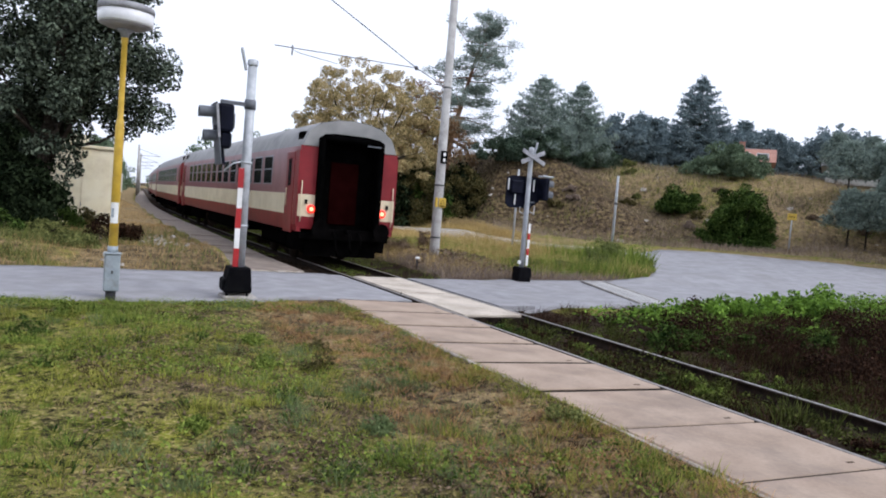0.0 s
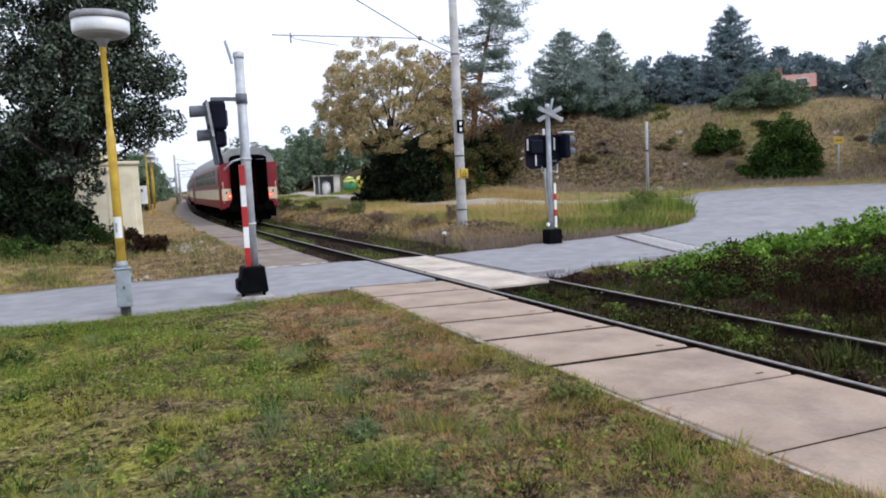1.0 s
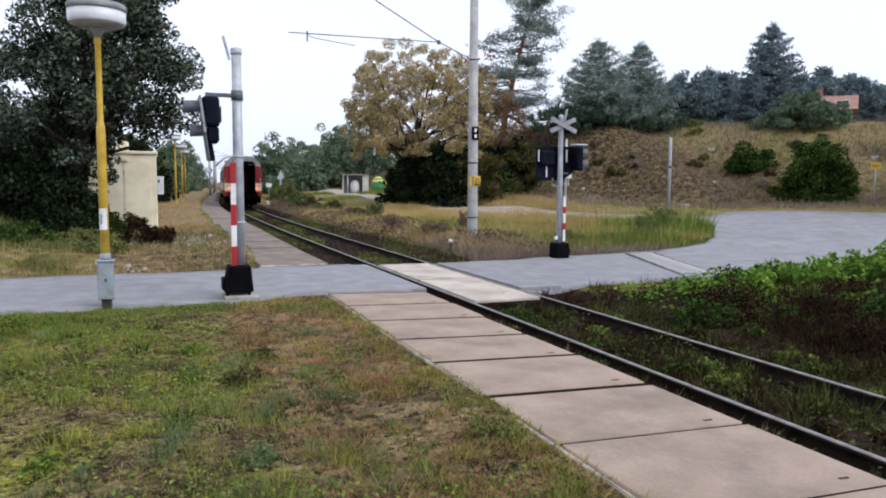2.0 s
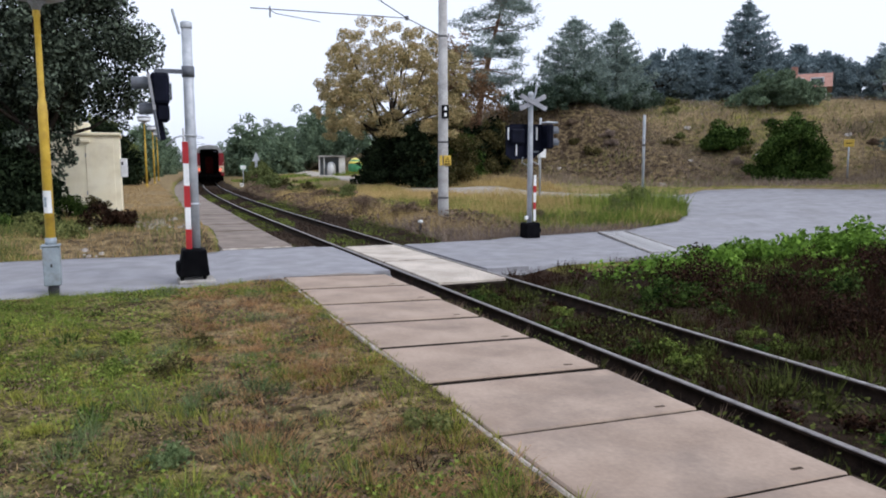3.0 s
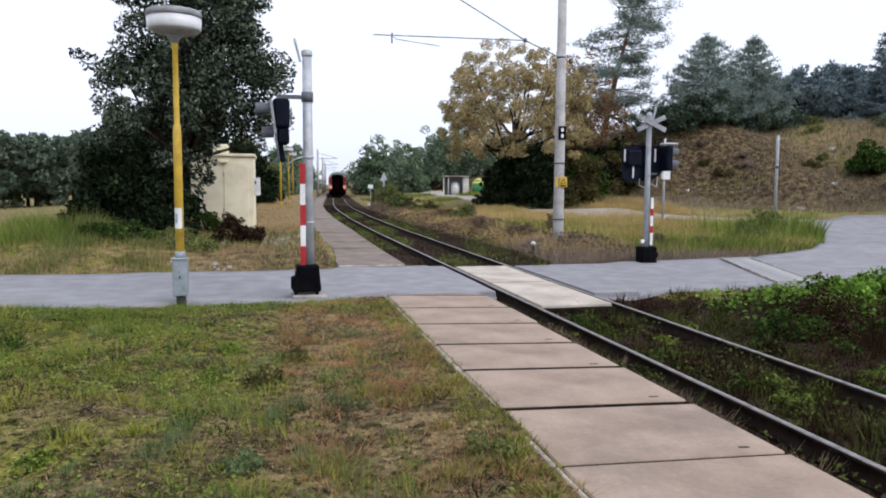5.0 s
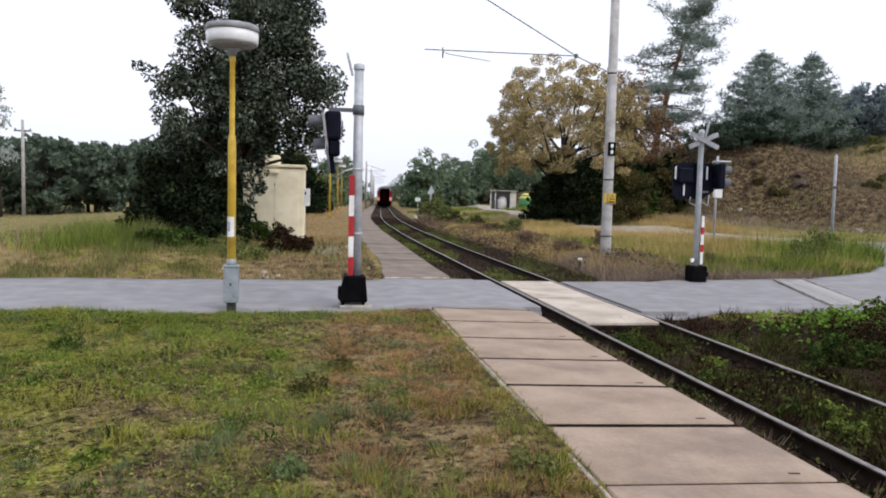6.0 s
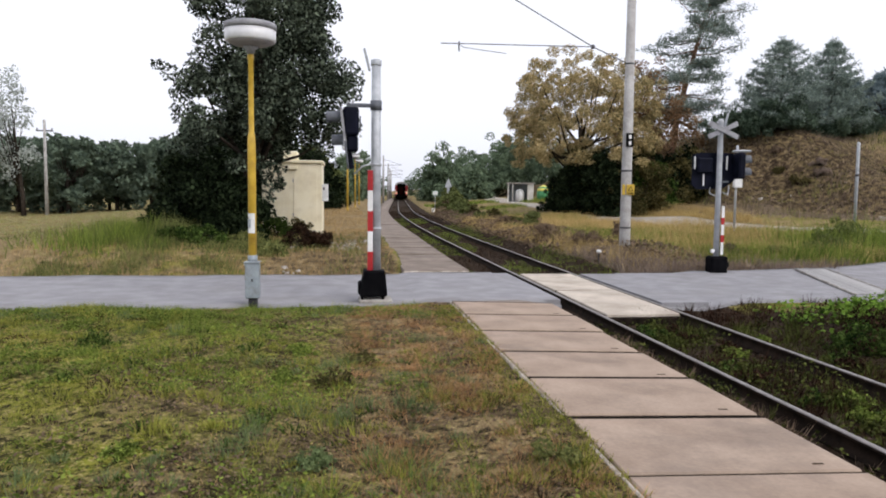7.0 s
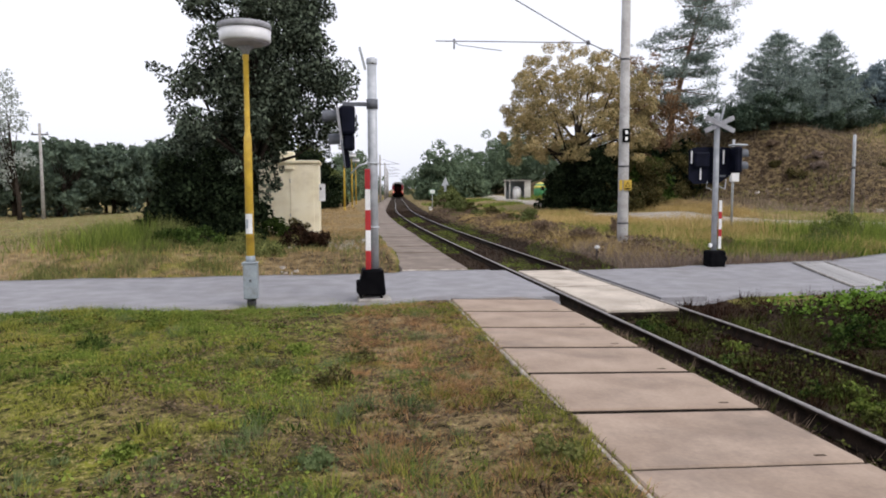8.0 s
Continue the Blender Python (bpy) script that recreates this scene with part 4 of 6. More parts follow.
def ground_at(x, y, dz=0.0):
    return (x, y, float(land(x, y)) + dz)


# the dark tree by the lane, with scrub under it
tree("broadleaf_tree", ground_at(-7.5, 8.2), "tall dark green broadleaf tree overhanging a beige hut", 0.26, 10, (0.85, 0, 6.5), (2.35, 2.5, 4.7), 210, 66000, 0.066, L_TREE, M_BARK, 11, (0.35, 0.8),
     extra=[((-1.9, 0, 5.3), 0.55), ((-2.5, 0.2, 5.7), 0.4), ((-2.2, 0.1, 5.0), 0.4), ((-2.9, 0, 5.9), 0.25), ((-1.9, -0.3, 4.3), 0.6), ((-1.5, 0, 3.2), 0.9), ((-2.2, 0.5, 3.2), 0.7), ((0.2, -1.2, 2.7), 0.5), ((0.75, -0.6, 2.5), 0.35), ((1.0, 0.4, 2.1), 0.3), ((0.9, 0.2, 2.9), 0.4), ((0.6, 0, 1.5), 0.35), ((0.95, 0, 1.9), 0.3), ((0.5, 0.2, 2.2), 0.35), ((1.15, 0, 2.5), 0.25), ((0.35, 0, 1.0), 0.35), ((1.2, 0.1, 3.2), 0.35), ((2.9, 0, 5.3), 0.45), ((2.6, 0.2, 4.3), 0.5)], lumps=0.34, clear=lambda p: (p[0] > 0.4 and p[2] < 3.6) or (p[0] < -1.0 and 5.9 < p[2] < 7.2))


def bush(name, at, label, size, clumps, leaves, leaf, mat, seed, r=(0.3, 0.6), plain=False, stems=True):
    rng = np.random.default_rng(seed)
    t = thing(name, at, label, "bush")
    c, rad = [], []
    while len(c) < clumps:
        d = rng.normal(size=3)
        d /= np.linalg.norm(d)
        d[2] = abs(d[2])
        c.append(d * np.array(size) * (0.3 + 0.7 * rng.random() ** 0.5) * (0.8 + 0.4 * rng.random()))
        rad.append(r[0] + (r[1] - r[0]) * rng.random())
    bm = bmesh.new()
    for p in c[:14] if stems else []:
        tube_bm([(0.1 * p[0], 0.1 * p[1], -0.1), tuple(p * np.array([0.6, 0.6, 0.4])), tuple(p)], [0.03, 0.02, 0.006], 5, bm)
    if stems:
        part("woody_stem", bm, M_BARK, t)["kind"] = "stuff"
    else:
        bm.free()
    v, f = leaf_cloud(c, rad, leaves, leaf, rng, plain=plain)
    v[:, 2] = np.maximum(v[:, 2], -0.1)
    link("foliage", array_mesh("foliage", v, f), mat, t)
    return t


# scrub leaves carry the shade below the crown in their colour
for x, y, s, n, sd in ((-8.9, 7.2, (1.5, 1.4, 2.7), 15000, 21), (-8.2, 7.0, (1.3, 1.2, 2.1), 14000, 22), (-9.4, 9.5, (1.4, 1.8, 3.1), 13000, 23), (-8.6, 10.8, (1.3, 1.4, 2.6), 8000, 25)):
    bush("bush", ground_at(x, y), "dense scrub under the tall tree, shade put into its leaf colour", s, 80, int(n * 1.2), 0.07, L_DARK, sd, (0.25, 0.55))
for x, y, w, h, m, sd in ((-6.9, 10.6, 0.7, 0.8, L_BUSH, 30), (-6.0, 11.6, 0.6, 0.6, L_HEDGE, 46), (-7.4, 5.2, 0.8, 0.45, L_MEADOW, 47), (-8.6, 4.6, 0.9, 0.5, L_BUSH, 48), (-6.4, 3.4, 0.7, 0.3, L_MEADOW, 49)):
    bush("bush", ground_at(x, y), "weedy green growth at the foot of the tree", (w, w * 0.8, h), 34, 3600, 0.04, m, sd, (0.1, 0.24))
bush("bush", ground_at(-5.4, 6.0), "low heap of dark dead branches and leaves", (1.0, 0.6, 0.75), 24, 2600, 0.05, L_DEAD, 24, (0.12, 0.25))
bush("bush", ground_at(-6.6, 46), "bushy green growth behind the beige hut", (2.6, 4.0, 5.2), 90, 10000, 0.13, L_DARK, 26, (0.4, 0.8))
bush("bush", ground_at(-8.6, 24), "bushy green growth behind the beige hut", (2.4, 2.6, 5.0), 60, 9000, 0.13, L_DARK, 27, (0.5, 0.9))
bush("bush", ground_at(-5.4, 66), "scrub with yellowing leaves along the platform", (1.6, 5, 3.6), 60, 8000, 0.13, L_OLIVE, 28, (0.5, 0.9))

# ochre tree and its undergrowth, whose leaf colour is darkened as canopy shade
tree("autumn_tree", ground_at(12.2, 32.2), "broad tree turning ochre above the crossing", 0.3, 11, (0.3, 0, 6.2), (6.4, 5.0, 4.8), 760, 84000, 0.072, L_OCHRE, M_BARK, 31, (0.22, 0.52), lumps=0.16, hollow=0.3, plain=True, clear=lambda p: p[2] < 3.5 + 0.3 * math.sin(p[0] * 2))
tree("autumn_tree", ground_at(18.4, 34.0), "thinner russet tree beside the broad one", 0.2, 8, (0, 0, 5.6), (3.4, 2.8, 4.4), 150, 13000, 0.09, L_RUSSET, M_BARK, 32, (0.3, 0.7), plain=True)
for x, y, s, sd in ((15.6, 29.6, (2.2, 1.4, 4.6), 44), (20.6, 31.8, (2.2, 1.6, 3.6), 45)):
    bush("bush", ground_at(x, y), "tall olive-brown shrub between the ochre trees", s, 110, 14000, 0.09, L_HEDGE, sd, (0.3, 0.6), plain=True)
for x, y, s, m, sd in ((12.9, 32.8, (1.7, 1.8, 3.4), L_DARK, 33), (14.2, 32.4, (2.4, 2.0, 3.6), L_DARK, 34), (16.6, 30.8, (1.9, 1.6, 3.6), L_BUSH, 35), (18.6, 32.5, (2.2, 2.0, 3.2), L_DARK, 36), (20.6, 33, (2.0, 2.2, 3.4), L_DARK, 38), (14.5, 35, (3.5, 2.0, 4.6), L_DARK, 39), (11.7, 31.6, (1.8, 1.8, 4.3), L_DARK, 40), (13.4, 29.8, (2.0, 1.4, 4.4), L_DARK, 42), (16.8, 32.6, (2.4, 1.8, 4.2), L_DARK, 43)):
    bush("bush", ground_at(x, y), "dense undergrowth below the ochre tree, canopy shade put into its leaf colour" if m is L_DARK else "fresh green shrub below the ochre tree", s, 90, 13000, 0.135, m, sd, (0.4, 0.8), plain=True)


# tall open pine: a leaning trunk, level pads of needles, bare boughs below
def pine(at, label, seed):
    rng = np.random.default_rng(seed)
    t = thing("pine_tree", at, label, "tree")
    bm = bmesh.new()

    def stem(z):
        return np.array([0.10 * z + 0.13 * max(0.0, z - 6.0), 0.0, z])

    tube_bm([tuple(stem(z)) for z in (-0.3, 3, 6, 9, 12, 15.2)], [0.27, 0.23, 0.19, 0.14, 0.09, 0.03], 10, bm)
    tube_bm([(0.6, 0, 5.6), (1.9, 0.2, 5.0), (2.9, 0.3, 3.4), (3.3, 0.3, 1.6)], [0.13, 0.1, 0.06, 0.02], 7, bm)
    tube_bm([(0.4, 0, 4.6), (-0.9, -0.2, 5.0), (-1.6, -0.2, 4.2)], [0.09, 0.05, 0.015], 6, bm)
    ends = []
    for z, reach, n in ((5.9, 3.6, 8), (6.8, 3.7, 9), (7.9, 3.5, 9), (9.2, 3.0, 8), (10.4, 3.0, 7), (11.6, 2.4, 7), (12.8, 2.6, 6), (13.8, 1.5, 6), (14.7, 0.9, 5)):
        for k in range(n):
            root = stem(z + rng.uniform(-0.75, 0.75))
            a = 6.283 * k / n + rng.normal() * 0.45
            ln = reach * rng.uniform(0.35, 1.12)
            way = np.array([math.cos(a), math.sin(a), 0.0])
            end = root + way * ln + np.array([0, 0, 0.08 * ln + rng.normal() * 0.3])
            mid = root + way * ln * 0.5 + np.array([0, 0, -0.06 * ln])
            tube_bm([tuple(root), tuple(mid), tuple(end)], [0.06, 0.035, 0.01], 5, bm)
            side = np.array([-way[1], way[0], 0.0])
            for q in np.linspace(0.42, 1, 5):
                base = root * (1 - q) + end * q - np.array([0, 0, 0.2 * ln * q * (1 - q)])
                for j in range(4):
                    ends.append(base + side * rng.normal() * 0.36 + way * rng.normal() * 0.25 + np.array([0, 0, rng.normal() * 0.16]))
    for sx, sz in ((1.9, 4.6), (2.5, 4.0), (3.0, 3.0), (3.3, 2.0), (2.4, 3.2)):
        for j in range(5):
            ends.append(np.array([sx, 0.2, sz]) + rng.normal(size=3) * np.array([0.4, 0.4, 0.3]))
    part("trunk", bm, M_PINEBARK, t)
    v, f = tufted(ends, 24000, 0.30, 0.26, 0.055, rng, 0.5)
    link("crown", array_mesh("crown", v, f), L_OPENPINE, t)
    return t


TALL = pine(ground_at(21.2, 37.5, -0.3), "tall open pine with a leaning trunk", 41)
TALL.scale = (1.25, 1.25, 1.1)

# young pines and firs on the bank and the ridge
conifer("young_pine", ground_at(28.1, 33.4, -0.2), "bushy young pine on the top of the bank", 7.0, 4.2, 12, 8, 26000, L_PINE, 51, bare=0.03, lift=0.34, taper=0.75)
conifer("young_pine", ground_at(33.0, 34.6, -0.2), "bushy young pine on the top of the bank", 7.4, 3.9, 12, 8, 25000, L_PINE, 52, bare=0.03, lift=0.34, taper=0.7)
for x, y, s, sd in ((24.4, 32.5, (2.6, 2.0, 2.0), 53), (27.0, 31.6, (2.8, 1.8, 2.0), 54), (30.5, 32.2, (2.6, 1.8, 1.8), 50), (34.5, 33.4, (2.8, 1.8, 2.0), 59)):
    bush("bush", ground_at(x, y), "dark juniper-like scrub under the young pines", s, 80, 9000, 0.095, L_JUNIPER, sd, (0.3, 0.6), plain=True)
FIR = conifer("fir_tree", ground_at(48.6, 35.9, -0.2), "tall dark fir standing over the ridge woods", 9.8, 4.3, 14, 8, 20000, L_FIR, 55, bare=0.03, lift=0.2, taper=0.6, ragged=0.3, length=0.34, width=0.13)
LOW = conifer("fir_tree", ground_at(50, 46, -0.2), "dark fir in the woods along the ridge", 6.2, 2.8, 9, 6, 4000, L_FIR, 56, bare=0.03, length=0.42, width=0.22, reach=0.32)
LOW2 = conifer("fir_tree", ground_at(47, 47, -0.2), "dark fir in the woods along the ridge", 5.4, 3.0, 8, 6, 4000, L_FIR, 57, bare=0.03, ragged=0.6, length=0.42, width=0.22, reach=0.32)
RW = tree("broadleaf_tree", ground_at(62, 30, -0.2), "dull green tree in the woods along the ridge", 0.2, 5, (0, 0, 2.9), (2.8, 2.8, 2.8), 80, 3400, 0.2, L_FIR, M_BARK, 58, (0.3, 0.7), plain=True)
rw = random.Random(8)
EYE_X, EYE_Y = -5.5, -17.7
for i in range(72):
    a = radians(18 + 36 * rw.random())
    d = rw.uniform(72, 100)
    x, y = EYE_X + d * math.cos(a), EYE_Y + d * math.sin(a)
    k = rw.uniform(0.7, 1.15)
    copy_thing(rw.choice((LOW, LOW2, RW, RW)), pose(*ground_at(x, y, -0.3), 0, 0, rw.uniform(0, 360)) @ Matrix.Diagonal((k * 1.1, k * 1.1, k, 1)))
for a, d, k in ((31, 84, 0.8), (27, 88, 0.95), (25, 80, 0.75), (44, 82, 0.62), (21.5, 80, 0.95)):
    x, y = EYE_X + d * math.cos(radians(a)), EYE_Y + d * math.sin(radians(a))
    copy_thing(FIR, pose(*ground_at(x, y, -0.3), 0, 0, 70 * k) @ Matrix.Diagonal((k, k, k, 1)))

# bushes on the bank
bush("bush", ground_at(33.6, 16.8, -0.2), "round dark green bush on the slope above the junction", (2.3, 2.1, 3.9), 150, 32000, 0.09, L_BUSH, 61, (0.35, 0.7))
bush("bush", ground_at(34.0, 22.7, -0.1), "smaller dark bush on the slope", (1.6, 1.4, 1.7), 60, 10000, 0.09, L_BUSH, 62, (0.3, 0.6))
bush("bush", ground_at(41.5, 25.5), "sprawling green bush high on the slope", (4.0, 2.6, 2.4), 90, 14000, 0.11, L_FAR, 63, (0.4, 0.8))
bush("bush", ground_at(44.5, 27.5), "green scrub before the house on the ridge", (4.0, 2.0, 1.5), 90, 10000, 0.12, L_FAR, 65, (0.4, 0.8))
for i in range(34):
    x, y = rw.uniform(22, 44), rw.uniform(8, 34)
    if 3 < bank_depth(x, y) < 20:
        w = rw.uniform(0.35, 0.8)
        m = rw.choice((L_BROWN, L_HEATH, L_HEDGE, L_MEADOW))
        bush("bush", ground_at(x, y), "low withered scrub on the dry slope", (w, w * 0.8, w * rw.uniform(0.5, 1.0)), 20, 1500, 0.05, m, 400 + i, (0.1, 0.24), plain=True)
SMALL = conifer("small_pine", ground_at(38.6, 12.4, -0.1), "small pruned pine with a bare dark trunk", 3.9, 1.6, 7, 6, 4800, L_PINE, 64, bare=0.42, lift=0.1, length=0.24, width=0.08, reach=0.26)
for a, d in ((32.8, 54), (31.6, 57), (30.0, 54), (34.2, 61), (32.4, 62), (30.8, 61), (28.6, 58), (27.2, 56), (35.0, 66), (33, 67), (30, 67), (28, 64)):
    k = rw.uniform(0.85, 1.15)
    x, y = -6.6 + d * math.cos(radians(a)), -18 + d * math.sin(radians(a))
    copy_thing(SMALL, pose(*ground_at(x, y, -0.1), 0, 0, rw.uniform(0, 360)) @ Matrix.Diagonal((k, k, k, 1)))

tree("broadleaf_tree", ground_at(37.3, 5.2, -0.2), "large leafy tree at the roadside beyond the junction", 0.34, 13, (0.6, -0.6, 7.5), (4.2, 4.2, 5.6), 130, 24000, 0.15, L_WOOD, M_BARK, 66, (0.5, 1.1), lumps=0.3)
tpost = thing("transformer_post", ground_at(36.0, 7.3, -0.2), "dark wooden post carrying a small equipment box", "post")
part("post", box_bm(-0.12, 0.12, -0.12, 0.12, 0, 4.6, 0.02), M_BARK, tpost)
part("equipment_box", box_bm(-0.45, 0.35, -0.3, 0.3, 4.3, 5.0, 0.05), M_LAMPCAP, tpost)
part("crossbar", box_bm(-1.1, 1.4, -0.05, 0.05, 4.75, 4.87), M_MAST, tpost)

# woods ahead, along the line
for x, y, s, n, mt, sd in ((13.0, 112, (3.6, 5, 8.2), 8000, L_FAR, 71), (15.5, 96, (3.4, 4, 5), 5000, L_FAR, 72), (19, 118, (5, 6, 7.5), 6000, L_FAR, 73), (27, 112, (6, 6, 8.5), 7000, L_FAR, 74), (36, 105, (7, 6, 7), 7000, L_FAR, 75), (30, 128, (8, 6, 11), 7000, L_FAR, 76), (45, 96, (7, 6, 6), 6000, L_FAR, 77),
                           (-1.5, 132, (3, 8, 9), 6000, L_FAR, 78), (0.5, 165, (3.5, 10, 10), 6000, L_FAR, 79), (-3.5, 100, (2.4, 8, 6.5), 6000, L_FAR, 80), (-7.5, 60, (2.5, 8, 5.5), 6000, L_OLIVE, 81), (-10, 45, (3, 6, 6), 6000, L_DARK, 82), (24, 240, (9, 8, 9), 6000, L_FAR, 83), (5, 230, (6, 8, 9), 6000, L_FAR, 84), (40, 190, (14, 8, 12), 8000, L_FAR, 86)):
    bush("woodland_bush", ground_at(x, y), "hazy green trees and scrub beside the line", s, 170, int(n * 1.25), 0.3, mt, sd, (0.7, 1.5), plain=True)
for x, y, s, sd in ((6.2, 66, (1.5, 5, 1.4), 91), (6.8, 78, (1.6, 5, 2.0), 92), (5.2, 45, (1.1, 4, 0.9), 93)):
    bush("bush", ground_at(x + float(bend(y)), y), "low olive scrub on the edge of the track bed", s, 40, 5000, 0.12, L_OLIVE, sd, (0.3, 0.6))

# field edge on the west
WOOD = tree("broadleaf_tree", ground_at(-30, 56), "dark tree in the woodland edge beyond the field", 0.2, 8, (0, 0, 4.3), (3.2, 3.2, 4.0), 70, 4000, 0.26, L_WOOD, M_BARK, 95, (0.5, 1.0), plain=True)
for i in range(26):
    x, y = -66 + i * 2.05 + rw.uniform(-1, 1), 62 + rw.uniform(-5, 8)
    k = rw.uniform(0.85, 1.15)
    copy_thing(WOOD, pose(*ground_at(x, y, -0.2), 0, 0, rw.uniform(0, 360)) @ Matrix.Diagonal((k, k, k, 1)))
tree("willow_tree", ground_at(-31.6, 50), "pale feathery tree at the edge of the field", 0.18, 12, (-1.0, 0, 7.5), (2.4, 2.4, 4.8), 44, 2600, 0.13, L_SILVER, M_BARK, 96, (0.5, 1.0))
tree("willow_tree", ground_at(-19.5, 62), "slender pale tree behind the woodland edge", 0.15, 9, (0, 0, 6.5), (1.5, 1.5, 3.6), 30, 4000, 0.16, L_FAR, M_BARK, 97, (0.4, 0.8))
up = thing("utility_pole", ground_at(-29.7, 50, -0.1), "slim concrete utility pole with a crossarm at the field edge", "utility pole")
part("shaft", lathe_bm([(0.17, 0), (0.11, 8.3)], 10), M_MAST, up)
part("crossarm", box_bm(-0.7, 0.7, -0.05, 0.05, 7.3, 7.42), M_WIRE, up)
for x in (-0.6, 0.6, 0.0):
    part("insulator", lathe_bm([(0.04, 7.42), (0.06, 7.5), (0.03, 7.6)], 8, (x, 0, 0)), M_WIRE, up)


# ---- hut and small street furniture ----
hut = thing("relay_hut", (-6.3, 12.6, 0.15), "beige sheet-metal relay hut half hidden by branches", "hut")
part("wall", box_bm(-1.2, 1.2, 0, 3.0, 0, 2.98, 0.02), M_HUT, hut)
part("roof", box_bm(-1.26, 1.26, -0.08, 3.06, 2.98, 3.10, 0.02), M_HUT, hut, "flat beige roof slab")
part("roof_vent", box_bm(-0.42, 0.22, 0.3, 1.0, 3.10, 3.48, 0.05), M_HUT, hut, "beige roof vent box")
dr = part("door", box_bm(0.05, 1.0, -0.025, 0.0, 0.3, 2.75, 0.006), M_HUT, hut, "flush beige door")
part("hinge", box_bm(0.03, 0.06, -0.04, -0.0, 0.8, 0.95), M_LAMPCAP, dr)
part("hinge", box_bm(0.03, 0.06, -0.04, -0.0, 2.2, 2.35), M_LAMPCAP, dr)
part("lamp", box_bm(-0.1, 0.22, -0.12, 0.0, 2.72, 2.84, 0.02), M_HUT, hut)
mb = part("meter_box", box_bm(1.2, 1.45, 0.0, 0.25, 1.45, 2.15, 0.015), M_WHITE, hut, "white meter box on the side wall")
part("latch", box_bm(1.24, 1.30, -0.01, 0.0, 1.9, 2.02), M_BLACK, mb)

post = thing("steel_post", ground_at(14.3, 6.7, -0.1), "plain grey steel post standing in tall grass", "post")
part("shaft", lathe_bm([(0.055, 0), (0.055, 3.8), (0.03, 3.85)], 12), M_GREY, post)
part("clamp", lathe_bm([(0.064, 2.6), (0.064, 2.7)], 12), M_WIRE, post)

ys = thing("warning_sign", ground_at(34.5, 13.5, 0.05), "small yellow sign plate on a slim post by the junction", "sign")
part("post", lathe_bm([(0.045, 0), (0.045, 2.4)], 8), M_GREY, ys)
sp = part("sign_plate", box_bm(-0.27, 0.27, -0.09, -0.05, 2.0, 2.42, 0.01), M_SIGNYELLOW, ys, "yellow plate")
part("text_bar", box_bm(-0.17, 0.17, -0.096, -0.09, 2.18, 2.23), M_BLACK, sp)
ys.matrix_basis = pose(*ground_at(34.5, 13.5, 0.05), 0, 0, -50)

thin = thing("slim_post", ground_at(12.5, 11.8, -0.1), "slim grey post with a small white box behind the crossing", "post")
part("shaft", lathe_bm([(0.05, 0), (0.05, 4.0)], 8), M_GREY, thin)
part("small_box", box_bm(-0.12, 0.24, -0.12, 0.06, 2.2, 2.7, 0.02), M_WHITE, thin)

stub = thing("marker_stub", ground_at(2.95, 2.2, -0.03), "short marker stub with a white cap beside the track", "marker")
part("stem", lathe_bm([(0.03, 0), (0.03, 0.36)], 8), M_DARKPOLE, stub)
part("cap", lathe_bm([(0.06, 0.34), (0.075, 0.37), (0.07, 0.41), (0.03, 0.43)], 12), M_WHITE, stub)

s1 = thing("track_sign", ground_at(4.9, 54.5), "small white plate on a thin post by the track", "sign")
part("post", lathe_bm([(0.035, 0), (0.035, 2.0)], 8), M_GREY, s1)
pl = part("sign_plate", box_bm(-0.25, 0.25, -0.03, 0.0, 1.55, 1.9, 0.008), M_WHITE, s1)
part("frame", box_bm(-0.30, 0.30, -0.02, 0.01, 1.50, 1.95, 0.008), M_BELLGREEN, pl)
s2 = thing("marker_stone", ground_at(4.6, 53.5), "small white marker stone by the track", "marker")
part("stone", box_bm(-0.14, 0.14, -0.12, 0.12, -0.05, 0.32, 0.04), M_WHITE, s2)
s3 = thing("track_sign", ground_at(9.5, 77), "grey back of an arrow-shaped board on a post", "sign")
part("post", box_bm(-0.16, 0.16, -0.03, 0.03, 0, 2.6, 0.01), M_GREY, s3)
bm = bmesh.new()
out = [(-0.5, 2.3), (0.5, 2.3), (0.42, 2.5), (0.0, 3.5), (-0.42, 2.5)]
a = [bm.verts.new((x, -0.04, z)) for x, z in out]
b = [bm.verts.new((x, -0.01, z)) for x, z in out]
bm.faces.new(a)
bm.faces.new(b[::-1])
for i in range(5):
    bm.faces.new((a[i], b[i], b[(i + 1) % 5], a[(i + 1) % 5]))
bmesh.ops.recalc_face_normals(bm, faces=list(bm.faces))
part("arrow_board", bm, M_GREY, s3)

# recycling corner
SX, SY = 16.3, 65.4
sh = thing("bus_shelter", ground_at(SX, SY, -0.05), "small pale open-fronted shelter by the gravel track", "shelter", turn=-14)
part("side_wall", box_bm(-1.5, -1.38, 0, 1.6, 0, 2.2, 0.01), M_WALLW, sh)
part("side_wall", box_bm(0.8, 1.5, 0, 1.6, 0, 2.2, 0.01), M_WALLW, sh)
part("back_wall", box_bm(-1.38, 0.8, 1.5, 1.6, 0, 2.2), M_BOX, sh)
part("roof", box_bm(-1.65, 1.65, -0.2, 1.8, 2.2, 2.34, 0.02), M_PLINTH, sh)
part("front_post", lathe_bm([(0.05, 0), (0.05, 2.2)], 8, (-0.9, 0, 0)), M_WALLW, sh)
part("base_slab", box_bm(-1.8, 1.8, -0.3, 1.8, -0.1, 0.1, 0.02), M_PLINTH, sh)
